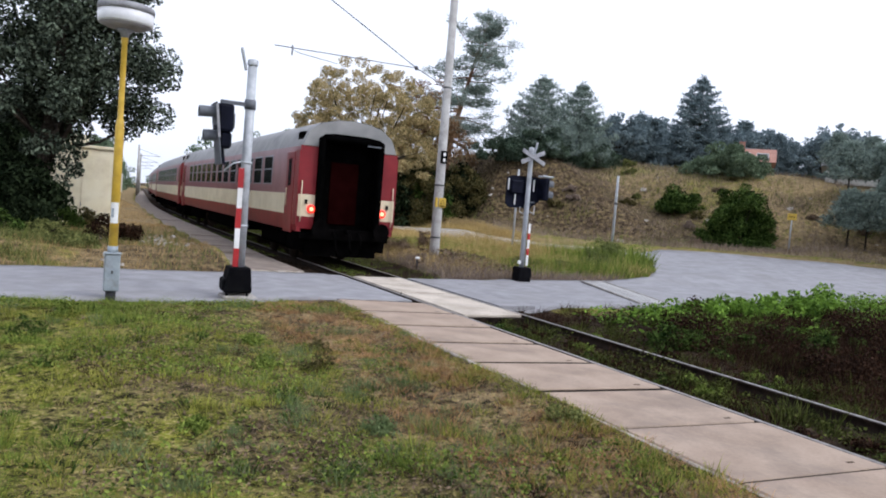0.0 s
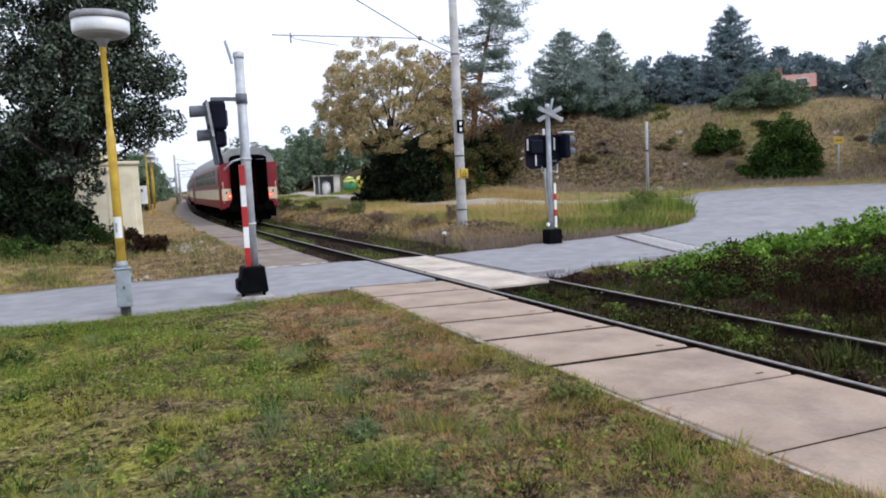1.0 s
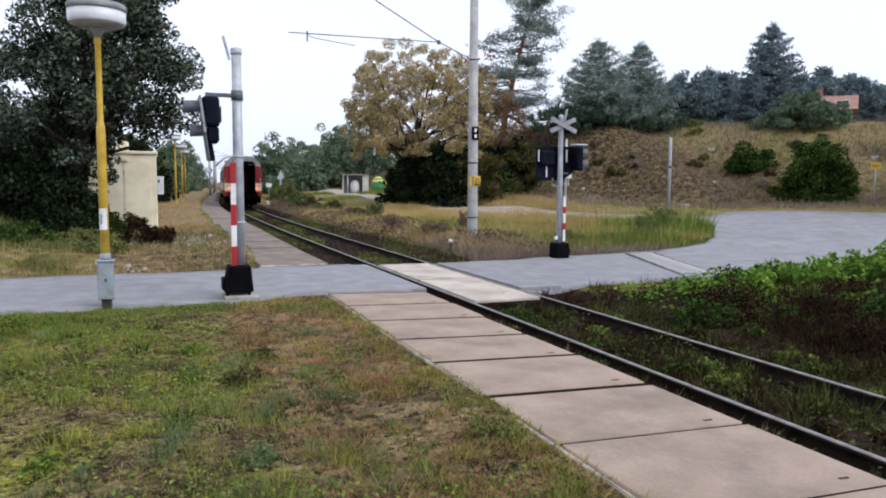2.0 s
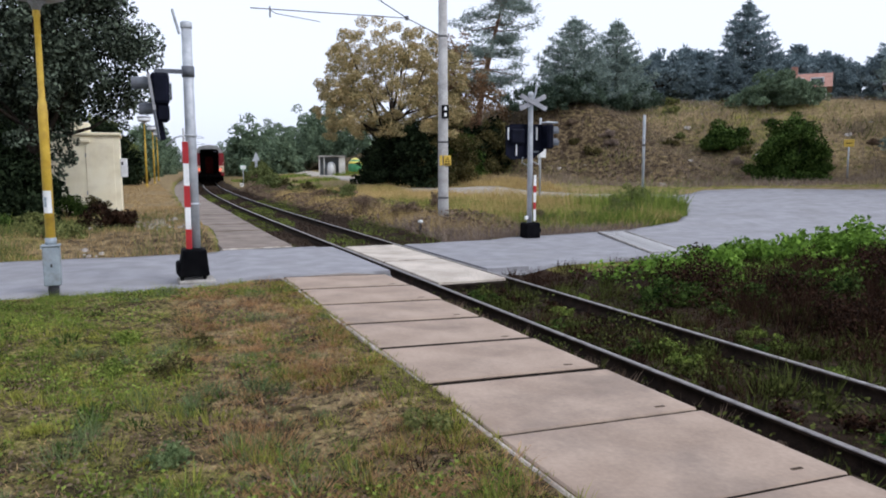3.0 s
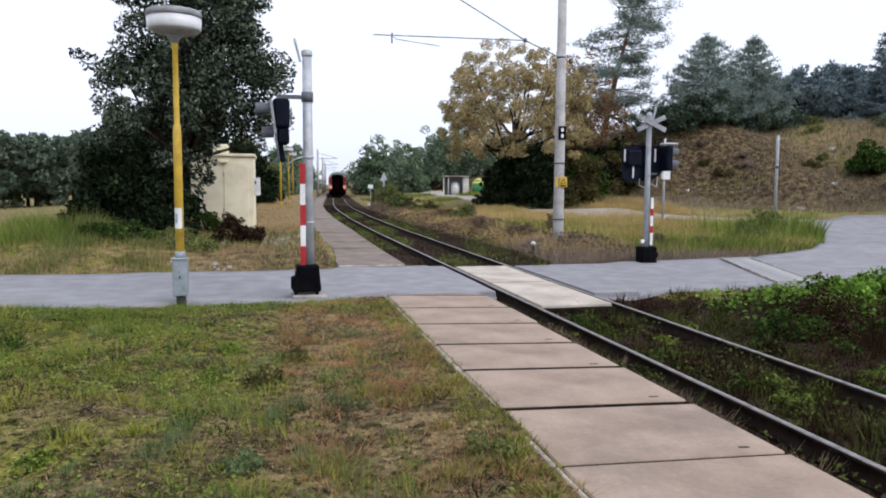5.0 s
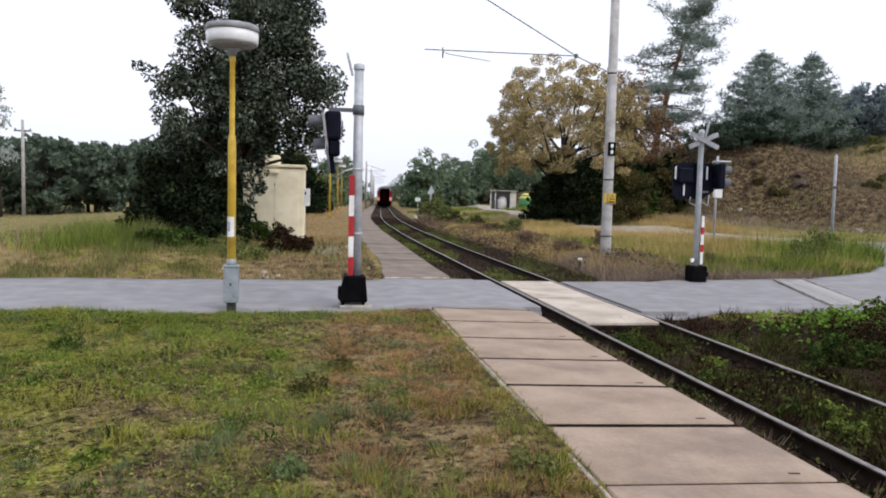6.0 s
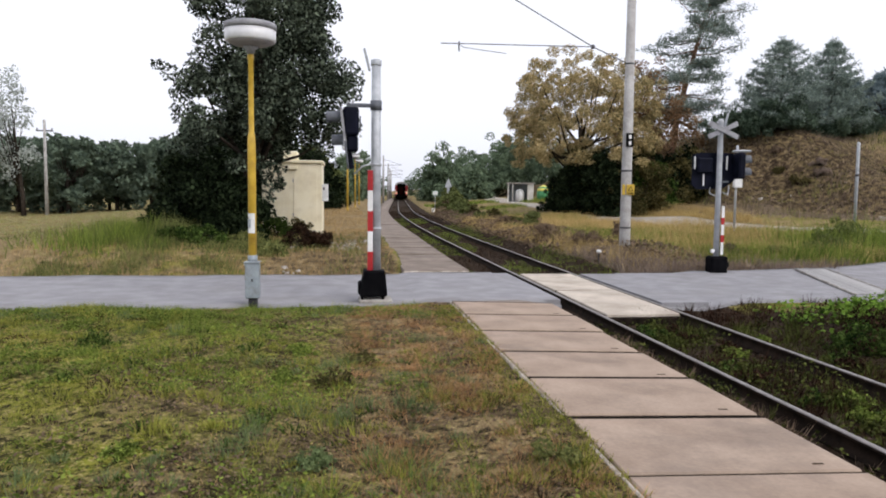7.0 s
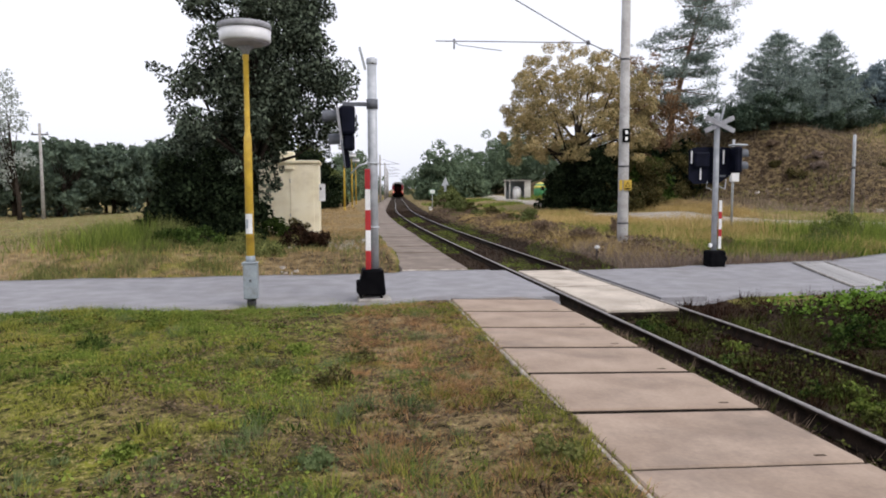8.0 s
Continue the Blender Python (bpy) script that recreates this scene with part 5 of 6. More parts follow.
wt = thing("white_tank", (SX + 0.1, SY + 0.75, float(land(SX, SY)) + 0.05), "rounded white container inside the shelter", "container")
part("shell", lathe_bm([(0.3, 0), (0.5, 0.1), (0.55, 0.9), (0.45, 1.3), (0.2, 1.5), (0.05, 1.55)], 16), M_WHITE, wt)


def bell(x, y, mat, label):
    t = thing("recycling_bell", ground_at(x, y, -0.02), label, "recycling bin", "recycling bins")
    part("shell", lathe_bm([(0.55, 0), (0.72, 0.1), (0.78, 0.6), (0.72, 1.1), (0.5, 1.45), (0.2, 1.6)], 20), mat, t)
    part("lid", lathe_bm([(0.76, 1.0), (0.72, 1.12), (0.45, 1.5), (0.12, 1.66), (0.05, 1.68)], 20), M_BELLYELLOW, t, "pale yellow upper half")
    part("lifting_eye", tube_bm([(0, 0, 1.62), (0, 0, 1.9)], 0.03, 6), M_WIRE, t)
    part("slot", box_bm(-0.15, 0.15, -0.80, -0.60, 0.95, 1.1, 0.02), M_BLACK, t)
    return t


bell(18.8, 64.6, M_BELLGREEN, "green and yellow bell-shaped recycling bin")
bell(20.4, 65.0, M_BELLYELLOW, "yellow bell-shaped recycling bin")
wb = thing("waste_container", ground_at(21.9, 64.6, -0.02), "dark blue waste container with a pale lid", "waste container")
part("tub", box_bm(-0.8, 0.8, -0.6, 0.6, 0.15, 1.35, 0.08), M_BELLBLUE, wb)
part("lid", box_bm(-0.85, 0.85, -0.65, 0.65, 1.35, 1.5, 0.06), M_GREY, wb)

# houses behind the ridge
def house(x, y, turn, w, d, wall_h, roof_h, roof_mat, label):
    t = thing("house", ground_at(x, y, -0.4), label, "house", turn=turn)
    part("wall", box_bm(-w / 2, w / 2, -d / 2, d / 2, 0, wall_h), M_WALLW, t)
    bm = bmesh.new()
    o = 0.4
    v = [bm.verts.new(p) for p in ((-w / 2 - o, -d / 2 - o, wall_h), (w / 2 + o, -d / 2 - o, wall_h), (w / 2 + o, d / 2 + o, wall_h), (-w / 2 - o, d / 2 + o, wall_h), (-w / 2 - o, 0, wall_h + roof_h), (w / 2 + o, 0, wall_h + roof_h))]
    for q in ((0, 1, 5, 4), (2, 3, 4, 5), (0, 4, 3), (1, 2, 5), (0, 3, 2, 1)):
        bm.faces.new([v[i] for i in q])
    rf = part("roof", bm, roof_mat, t)
    part("chimney", box_bm(-1.3, -0.8, -0.3, 0.3, wall_h + roof_h * 0.5, wall_h + roof_h + 0.6), M_ROOFTILE, rf)
    for x0 in (-w / 4, w / 4):
        wd = part("window", box_bm(x0 - 0.5, x0 + 0.5, -d / 2 - 0.03, -d / 2, 1.0, 2.2), M_WHITE, t)
        part("pane", box_bm(x0 - 0.42, x0 + 0.42, -d / 2 - 0.045, -d / 2 - 0.03, 1.08, 2.12), M_GLASS, wd)
    return t


house(48.2, 28.6, -50, 2.9, 5, 1.4, 1.4, M_ROOFTILE, "house with an orange tiled roof beyond the ridge")
house(51.6, 20, -55, 6, 6, 1.4, 1.0, M_TRAINROOF, "house with a pale grey roof behind small pines")


# ---- train ----
LEN, HALF = 24.5, 1.43


def ring_profile():
    """Half of the coach's cross-section from sill to ridge: (sideways, up, material)."""
    return [(1.36, 0.92), (1.41, 1.05), (1.43, 1.36), (1.43, 1.94), (1.43, 2.05), (1.42, 3.06), (1.38, 3.24), (1.22, 3.64), (0.90, 3.92), (0.45, 4.03), (0.0, 4.06)]


def coach():
    t = thing("railway_coach", (0, 0, 0), "red and cream passenger coach with a grey roof", "railway coach", "coaches of the train")
    half = ring_profile()
    full = [(-x, z) for x, z in half] + [(x, z) for x, z in half[-2::-1]]
    ys_ = [-LEN / 2, -LEN / 2 + 0.05] + list(np.linspace(-LEN / 2 + 1.2, LEN / 2 - 1.2, 12)) + [LEN / 2 - 0.05, LEN / 2]

    def skin(i0, i1, name, mat, label=""):
        bm = bmesh.new()
        for side in (-1, 1):
            rows = []
            for y in ys_:
                sh = 0.985 if abs(abs(y) - LEN / 2) < 0.01 else 1.0
                rows.append([bm.verts.new((side * half[i][0] * sh, y, half[i][1])) for i in range(i0, i1 + 1)])
            for a, b in zip(rows, rows[1:]):
                for k in range(len(a) - 1):
                    f = bm.faces.new((a[k], a[k + 1], b[k + 1], b[k]))
                    f.smooth = True
        bmesh.ops.remove_doubles(bm, verts=list(bm.verts), dist=0.0005)
        bmesh.ops.recalc_face_normals(bm, faces=list(bm.faces))
        return part(name, bm, mat, t, label)

    skin(0, 2, "sill_band", M_TRAINRED)
    skin(2, 3, "cream_band", M_CREAM, "cream waist band")
    wall = skin(3, 6, "window_wall", M_TRAINMAUVE, "dull red wall between the windows")
    skin(6, 10, "roof", M_TRAINROOF, "dirty grey roof")
    part("floor", box_bm(-1.34, 1.34, -LEN / 2 + 0.03, LEN / 2 - 0.03, 0.86, 0.96), M_UNDER, t)
    for end in (-1, 1):
        y = end * LEN / 2

        def outline(pts, y, inset=0.985):
            return [(p[0] * inset, y, p[1]) for p in pts]
        # end wall: side pillars and header round the gangway
        for side in (-1, 1):
            for z0, z1, mat, nm in ((0.92, 1.34, M_TRAINRED, "end_panel"), (1.34, 1.94, M_CREAM, "end_cream_panel"), (1.94, 3.26, M_TRAINRED, "end_panel")):
                x0, x1 = sorted((side * 0.90, side * 1.405))
                part(nm, box_bm(x0, x1, min(y, y - end * 0.06), max(y, y - end * 0.06), z0, z1), mat, t)
            ho = part("tail_lamp", lathe_bm([(0.115, 0), (0.115, 0.06), (0.09, 0.065)], 16), M_TAIL if end < 0 else M_BLACK, t, "glowing red tail lamp" if end < 0 else "")
            ho.matrix_basis = pose(side * 1.03, y, 1.55, 90 if end < 0 else -90, 0, 0)
            if end < 0:
                co = part("lamp_core", lathe_bm([(0.06, 0.066), (0.05, 0.075)], 12), M_TAILCORE, ho)
            hk = part("lamp_bracket", box_bm(side * 1.18 - 0.03, side * 1.18 + 0.03, min(y, y + end * 0.05), max(y, y + end * 0.05), 1.68, 1.80), M_BLACK, t)
            bf = part("buffer", lathe_bm([(0.09, 0), (0.09, 0.42), (0.22, 0.43), (0.24, 0.5)], 14), M_UNDER, t, "black buffer")
            bf.matrix_basis = pose(side * 0.88, y, 1.05, 90 if end < 0 else -90, 0, 0)
        # arch of the roof above the gangway
        bm = bmesh.new()
        pts = [(-1.37, 3.24), (-1.2, 3.66), (-0.88, 3.91), (-0.44, 4.02), (0, 4.05), (0.44, 4.02), (0.88, 3.91), (1.2, 3.66), (1.37, 3.24)]
        low = [(-0.90, 3.24), (-0.90, 3.45), (-0.78, 3.62), (-0.45, 3.66), (0, 3.66), (0.45, 3.66), (0.78, 3.62), (0.90, 3.45), (0.90, 3.24)]
        for yy in (y, y - end * 0.05):
            A = [bm.verts.new((p[0], yy, p[1])) for p in pts]
            B = [bm.verts.new((p[0], yy, p[1])) for p in low]
            for i in range(8):
                bm.faces.new((A[i], A[i + 1], B[i + 1], B[i]))
        part("end_arch", bm, M_TRAINROOF, t)
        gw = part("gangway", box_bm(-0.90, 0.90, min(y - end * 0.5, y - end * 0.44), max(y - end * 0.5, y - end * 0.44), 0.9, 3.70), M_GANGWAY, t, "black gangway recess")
        part("gangway_door", box_bm(-0.42, 0.42, min(y - end * 0.44, y - end * 0.40), max(y - end * 0.44, y - end * 0.40), 1.15, 2.9, 0.02), M_GANGRED, gw, "red end door darkened for the shade of its recess")
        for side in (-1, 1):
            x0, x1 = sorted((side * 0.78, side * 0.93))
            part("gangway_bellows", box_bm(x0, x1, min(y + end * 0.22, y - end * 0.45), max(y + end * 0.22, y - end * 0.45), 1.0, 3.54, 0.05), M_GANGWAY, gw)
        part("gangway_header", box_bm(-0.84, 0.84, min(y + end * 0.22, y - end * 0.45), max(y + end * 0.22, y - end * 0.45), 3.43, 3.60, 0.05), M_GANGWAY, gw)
        part("gangway_rim", box_bm(0.40, 0.80, min(y + end * 0.23, y + end * 0.25), max(y + end * 0.23, y + end * 0.25), 3.38, 3.42), M_HOOD, gw)
        for side in (-1, 1):
            x0, x1 = sorted((side * 0.98, side * 1.30))
            part("roof_louvre", box_bm(x0, x1, y - end * 0.5 - 0.28, y - end * 0.5 + 0.28, 3.30, 3.66, 0.03), M_UNDER, t, "dark ventilation louvre in the roof edge")
            hs = part("hand_rail", tube_bm([(side * 1.33, y + end * 0.03, 1.2), (side * 1.33, y + end * 0.06, 1.3), (side * 1.33, y + end * 0.06, 2.2), (side * 1.33, y + end * 0.03, 2.3)], 0.016, 6), M_CREAM, t)
        part("brake_hose", tube_bm([(-0.35, y, 0.95), (-0.36, y + end * 0.25, 0.8), (-0.33, y + end * 0.3, 0.45), (-0.25, y + end * 0.22, 0.3)], 0.03, 6), M_UNDER, t)
        part("brake_hose", tube_bm([(0.38, y, 0.95), (0.4, y + end * 0.25, 0.8), (0.36, y + end * 0.3, 0.4), (0.28, y + end * 0.2, 0.3)], 0.03, 6), M_UNDER, t)
        # added black sheet standing in for the shade below the coach end
        part("under_end_shade_sheet", box_bm(-1.05, 1.05, min(y - end * 0.35, y - end * 0.3), max(y - end * 0.35, y - end * 0.3), 0.25, 0.75), M_UNDER, t)
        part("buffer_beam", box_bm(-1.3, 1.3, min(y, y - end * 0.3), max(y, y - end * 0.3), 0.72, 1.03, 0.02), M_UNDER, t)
        part("step", box_bm(-1.36, -1.0, y - end * 0.75 - 0.35, y - end * 0.75 + 0.35, 0.4, 0.98, 0.02), M_UNDER, t)
        part("step", box_bm(1.0, 1.36, y - end * 0.75 - 0.35, y - end * 0.75 + 0.35, 0.4, 0.98, 0.02), M_UNDER, t)
        part("coupling", tube_bm([(0, y, 1.0), (0.02, y + end * 0.35, 0.9), (0, y + end * 0.42, 0.55), (0.1, y + end * 0.35, 0.42)], 0.05, 8), M_UNDER, t)
        bg = part("bogie", box_bm(-1.15, 1.15, end * 8.6 - 1.6, end * 8.6 + 1.6, 0.35, 0.82, 0.08), M_UNDER, t)
        for dy in (-1.2, 1.2):
            for side in (-1, 1):
                wh = part("wheel", lathe_bm([(0.46, -0.06), (0.49, -0.05), (0.46, 0.0), (0.46, 0.07), (0.2, 0.09)], 22), M_RAIL, bg)
                wh.matrix_basis = pose(side * 0.75, end * 8.6 + dy, 0.46, 0, 90 * side, 0)
    part("battery_box", box_bm(-1.25, 1.25, -3.4, 3.4, 0.45, 0.98, 0.05), M_UNDER, t)
    # windows with a bar below the opening light, and end doors
    for side in (-1, 1):
        for i in range(13):
            y = -8.7 + i * 1.45
            w = part("window", box_bm(min(side * 1.405, side * 1.437), max(side * 1.405, side * 1.437), y - 0.56, y + 0.56, 2.16, 3.06, 0.02), M_LAMPCAP, t)
            part("pane", box_bm(min(side * 1.43, side * 1.442), max(side * 1.43, side * 1.442), y - 0.50, y + 0.50, 2.21, 2.62), M_GLASS, w)
            part("pane", box_bm(min(side * 1.43, side * 1.442), max(side * 1.43, side * 1.442), y - 0.50, y + 0.50, 2.66, 3.01), M_GLASS, w)
        for end in (-1, 1):
            y = end * (LEN / 2 - 0.85)
            d = part("door", box_bm(min(side * 1.39, side * 1.445), max(side * 1.39, side * 1.445), y - 0.42, y + 0.42, 0.86, 3.10, 0.02), M_TRAINRED, t, "red entrance door")
            part("door_window", box_bm(min(side * 1.44, side * 1.452), max(side * 1.44, side * 1.452), y - 0.14, y + 0.14, 2.15, 2.9), M_GLASS, d)
            part("handle", box_bm(min(side * 1.44, side * 1.47), max(side * 1.44, side * 1.47), y + 0.22, y + 0.26, 1.6, 2.1), M_CREAM, d)
            e = end * (LEN / 2 - 0.2)
            part("end_stripe", box_bm(min(side * 1.40, side * 1.437), max(side * 1.40, side * 1.437), e - 0.2, e + 0.2, 1.1, 3.12), M_TRAINRED, t)
    for y in np.arange(-9, 9.1, 3):
        part("roof_vent", box_bm(-0.25, 0.25, y - 0.3, y + 0.3, 4.02, 4.16, 0.03), M_TRAINROOF, t)
    return t


TRAIN_START, TRAIN_SPEED, TRAIN_GAIN, TRAIN_SCALE = 2.5, 20.8, 0.14, 1.06


def coach_rows(index):
    rows = []
    for k in range(17):
        t = k * 0.5
        y = TRAIN_START + TRAIN_SPEED * t + TRAIN_GAIN * t * t + TRAIN_SCALE * (LEN / 2 + index * (LEN + 0.9))
        x = 0.75 + float(bend(y))
        a = float(bend(y + 8.6) - bend(y - 8.6)) / 17.2
        rows.append((t, pose(x, y, 0.0, 0, 0, -math.degrees(math.atan(a)))))
    return rows


TRAIN = [coach()]
TRAIN[0].scale = (TRAIN_SCALE, TRAIN_SCALE, TRAIN_SCALE)
for i in (1, 2, 3):
    TRAIN.append(copy_thing(TRAIN[0], pose(0.75, 60 + 26 * i, 0)))


def motions():
    for i, c in enumerate(TRAIN):
        walk(c, coach_rows(i))


# ---- grass and weeds ----
def blades(name, label, n, region, height, width, mat, seed, keep, lean=0.5, shape=None):
    """A field of bent blades; keep(x, y, r) says where they may stand."""
    rng = np.random.default_rng(seed)
    x0, x1, y0, y1 = region
    x, y = x0 + (x1 - x0) * rng.random(n), y0 + (y1 - y0) * rng.random(n)
    ok = keep(x, y, rng.random(n))
    x, y = x[ok], y[ok]
    n = len(x)
    z = land(x, y) - 0.01
    h = height * (0.45 + 0.9 * rng.random(n)) * (1 if shape is None else shape(x, y))
    w = width * (0.6 + 0.8 * rng.random(n))
    a = rng.random(n) * 6.283
    b = rng.random(n) * 6.283
    ln = lean * rng.random(n) * h
    base = np.stack([x, y, z], -1)
    side = np.stack([np.cos(a), np.sin(a), 0 * a], -1) * w[:, None] / 2
    tilt = np.stack([np.cos(b) * ln, np.sin(b) * ln, h], -1)
    v = np.stack([base - side, base + side, base + tilt], 1).reshape(-1, 3)
    f = np.arange(n * 3).reshape(-1, 3)
    return tagged(link(name, array_mesh(name, v, f), mat), label, "grass", kind="stuff")


def off_road(x, y):
    west = (y > -4.2) & (y < 0.5) & (x < 0)
    east = (x > 1.6) & (((y > -4.9) & (y < 0.1) & (x < 9)) | ((x >= 9) & (y > -5.3 - 0.45 * np.clip(x - 13, 0, 99)) & (y < np.interp(x, [9, 11.5, 13.2, 15.3, 16.8, 19.8, 24, 28.5, 33], [0.45, 1.3, 2.8, 5.5, 9.5, 12.8, 14.2, 9.5, 3.5]))))
    gravel = (y > 10.5) & (y < 90) & (x > np.interp(y, [10.5, 17, 26, 40, 62, 90], [17, 14, 11.6, 11.4, 13.2, 17]) - 0.1) & (x < np.interp(y, [13.6, 20, 28, 42, 62, 90], [22.5, 18, 14.6, 13.8, 15.6, 20]) + 0.1)
    return ~(west | east | gravel)


def lawn(x, y):
    return (x < -2.72) & (y < -4.3)


def tufts(name, label, n, per, region, height, width, mat, seed, keep, spread=0.05, lean=0.9):
    """Fine grass in small clumps, with gaps of darkened turf between them."""
    rng = np.random.default_rng(seed)
    x0, x1, y0, y1 = region
    cx, cy = x0 + (x1 - x0) * rng.random(n), y0 + (y1 - y0) * rng.random(n)
    ok = keep(cx, cy, rng.random(n))
    cx, cy = cx[ok], cy[ok]
    big = np.repeat(0.45 + 0.95 * rng.random(len(cx)) ** 1.5, per)
    dx, dy = rng.normal(size=(2, len(cx) * per)) * spread * big
    x, y = np.repeat(cx, per) + dx, np.repeat(cy, per) + dy
    m = len(x)
    far = np.clip(1.25 - 0.5 * (dx * dx + dy * dy) / (spread * big) ** 2, 0.35, 1.25)
    h = height * big * far * (0.5 + 0.8 * rng.random(m))
    w = width * (0.6 + 0.8 * rng.random(m))
    a = rng.random(m) * 6.283
    base = np.stack([x, y, land(x, y) - 0.008], -1)
    side = np.stack([np.cos(a), np.sin(a), 0 * a], -1) * w[:, None] / 2
    out = np.stack([dx, dy], -1) / (spread * big[:, None] + 1e-6)
    tip = np.concatenate([out * (lean * 0.5 * h)[:, None] + rng.normal(size=(m, 2)) * (0.3 * h)[:, None], h[:, None]], -1)
    v = np.stack([base - side, base + side, base + tip], 1).reshape(-1, 3)
    return tagged(link(name, array_mesh(name, v, np.arange(m * 3).reshape(-1, 3)), mat), label, "grass", kind="stuff")


NEAR = (-12, -2.68, -17.2, -4.25)
tufts("lawn_grass", "short patchy green grass of the lawn", 20000, 11, NEAR, 0.038, 0.0065, L_GRASS, 101, lambda x, y, r: lawn(x, y) & (r < 0.06 + 0.9 * step(0.30, 0.60, patch(x, y, 2.6, 1) + 0.26 * step(-5, -8, x) - 0.16 * step(-5, -3, x))), 0.055)
tufts("dry_lawn_grass", "dry straw-coloured grass among the lawn", 14000, 12, NEAR, 0.030, 0.006, L_LAWNSTRAW, 102, lambda x, y, r: lawn(x, y) & (r < 0.06 + 0.9 * step(0.42, 0.75, patch(x, y, 2.3, 20) + 0.22 * step(-6, -3.2, x) - 0.1 * step(-7, -10, x))), 0.06, 2.4)
tufts("lush_tufts", "lusher green tufts in the lawn", 1500, 90, NEAR, 0.098, 0.0065, L_TALL, 103, lambda x, y, r: lawn(x, y) & (patch(x, y, 1.9, 2) + 0.12 * step(-6, -9, x) - 0.1 * step(-5, -3.5, x) > 0.50), 0.08, 1.2)
tufts("blue_tufts", "blue-green tufts in the lawn", 760, 120, NEAR, 0.10, 0.0065, L_BLUEGRASS, 117, lambda x, y, r: lawn(x, y) & (patch(x, y, 1.5, 23) - 0.1 * step(-4.5, -3.2, x) > 0.50), 0.085, 1.2)
tufts("gold_tufts", "yellowish tufts in the lawn", 900, 110, NEAR, 0.095, 0.007, L_GRASS, 127, lambda x, y, r: lawn(x, y) & (patch(x, y, 1.7, 28) + 0.1 * step(-6, -4, x) > 0.50), 0.10, 1.2)
tufts("dark_litter", "dark dead tufts in the lawn", 1100, 80, NEAR, 0.05, 0.008, L_DEAD, 119, lambda x, y, r: lawn(x, y) & (patch(x, y, 1.5, 15) + 0.25 * step(-7.5, -4, x) > 0.62), 0.10, 1.8)
tufts("lawn_weeds", "small broad-leaved dark weeds in the lawn", 520, 70, NEAR, 0.06, 0.016, L_BUSH, 123, lambda x, y, r: lawn(x, y) & (x < -3.4) & (patch(x, y, 1.3, 14) > 0.50), 0.08, 1.6)
tufts("straw_tufts", "reddish dry tufts beside the slabs", 620, 100, (-4.2, -2.72, -17.2, -6), 0.075, 0.0055, L_RUST, 116, lambda x, y, r: r < 0.7, 0.10, 2.6)
tufts("edge_grass", "grass creeping over the edge of the slabs", 1500, 24, (-2.95, -2.52, -17.5, -6.4), 0.05, 0.008, L_GRASS, 118, lambda x, y, r: r < 0.6, 0.05, 1.5)
tufts("rail_weeds", "green weeds between the rails and along the slab edge", 1500, 30, (-1.0, 4.2, -20, -6.5), 0.11, 0.014, L_TRACK, 120, lambda x, y, r: (np.abs(x) > 0.14) & (np.abs(x - 1.5) > 0.14) & (patch(x, y, 1.6, 24) > 0.44), 0.09, 1.6)
blades("far_lawn_grass", "grass of the wide lawn to the west", 36000, (-40, -13, -18, -4.3), 0.07, 0.026, L_GRASS, 104, lambda x, y, r: r < 0.9, 0.8)
blades("verge_grass", "rough green grass beyond the lane", 80000, (-15, -2.9, 0.6, 13), 0.2, 0.018, L_MEADOW, 105, lambda x, y, r: (r < step(0.25, 0.65, patch(x, y, 1.1, 3))) & ((x < -6) | (r < 0.12)) & ((x > -11.8) | (r < 0.1)), 0.8)
blades("dry_verge_grass", "dry grass along the far platform", 80000, (-13, -2.85, 0.6, 50), 0.15, 0.016, L_STRAW, 106, lambda x, y, r: (x - bend(y) < -2.85) & (r < 0.10 + 0.5 * patch(x, y, 1.0, 4)), 0.9)
# brighter blade colour stands in for light on this part of the verge
blades("lit_verge_grass", "tall grass at the edge of the scrub, its lit top put into brighter green", 12000, (-14, -7.5, 2.2, 7), 0.6, 0.018, L_TALL, 147, lambda x, y, r: (patch(x, y, 1.5, 61) > 0.40) & (r < np.exp(-((x + 10.4) / 1.6) ** 2 - ((y - 4.6) / 1.6) ** 2)), 0.8, lambda x, y: 0.5 + 0.8 * patch(x, y, 2.6, 62))
blades("tall_verge_grass", "tall meadow grass under the scrub", 30000, (-14, -7, 3.5, 9), 0.55, 0.02, L_MEADOW, 107, lambda x, y, r: (patch(x, y, 1.3, 5) > 0.36) & (((x + 10.4) / 2.0) ** 2 + ((y - 6.0) / 2.6) ** 2 < 0.35 + r), 0.6, lambda x, y: np.clip(1.5 - ((x + 10.1) / 2.0) ** 2 - ((y - 6.4) / 2.8) ** 2, 0.25, 1.3) * (0.35 + 1.0 * patch(x, y, 3.0, 30)))
blades("field_grass", "pale mown grass of the field", 70000, (-60, -13, 4, 60), 0.06, 0.04, L_FIELD, 108, lambda x, y, r: r < 0.8, 0.9)
blades("island_grass", "tall green grass in the island between the roads", 80000, (4.5, 16, 0.3, 14), 0.42, 0.02, L_TALL, 109, lambda x, y, r: off_road(x, y) & (y > 0.7) & (r < (0.14 - 0.1 * step(4, 6, y)) + (1 - 0.45 * step(4, 6, y)) * step(0.78, 0.30, patch(x, y, 0.9, 7) - 0.25 * step(6, 8, x) * (1 - step(3, 5, y)))), 0.8, lambda x, y: 0.35 + 1.0 * patch(x, y, 1.9, 37))
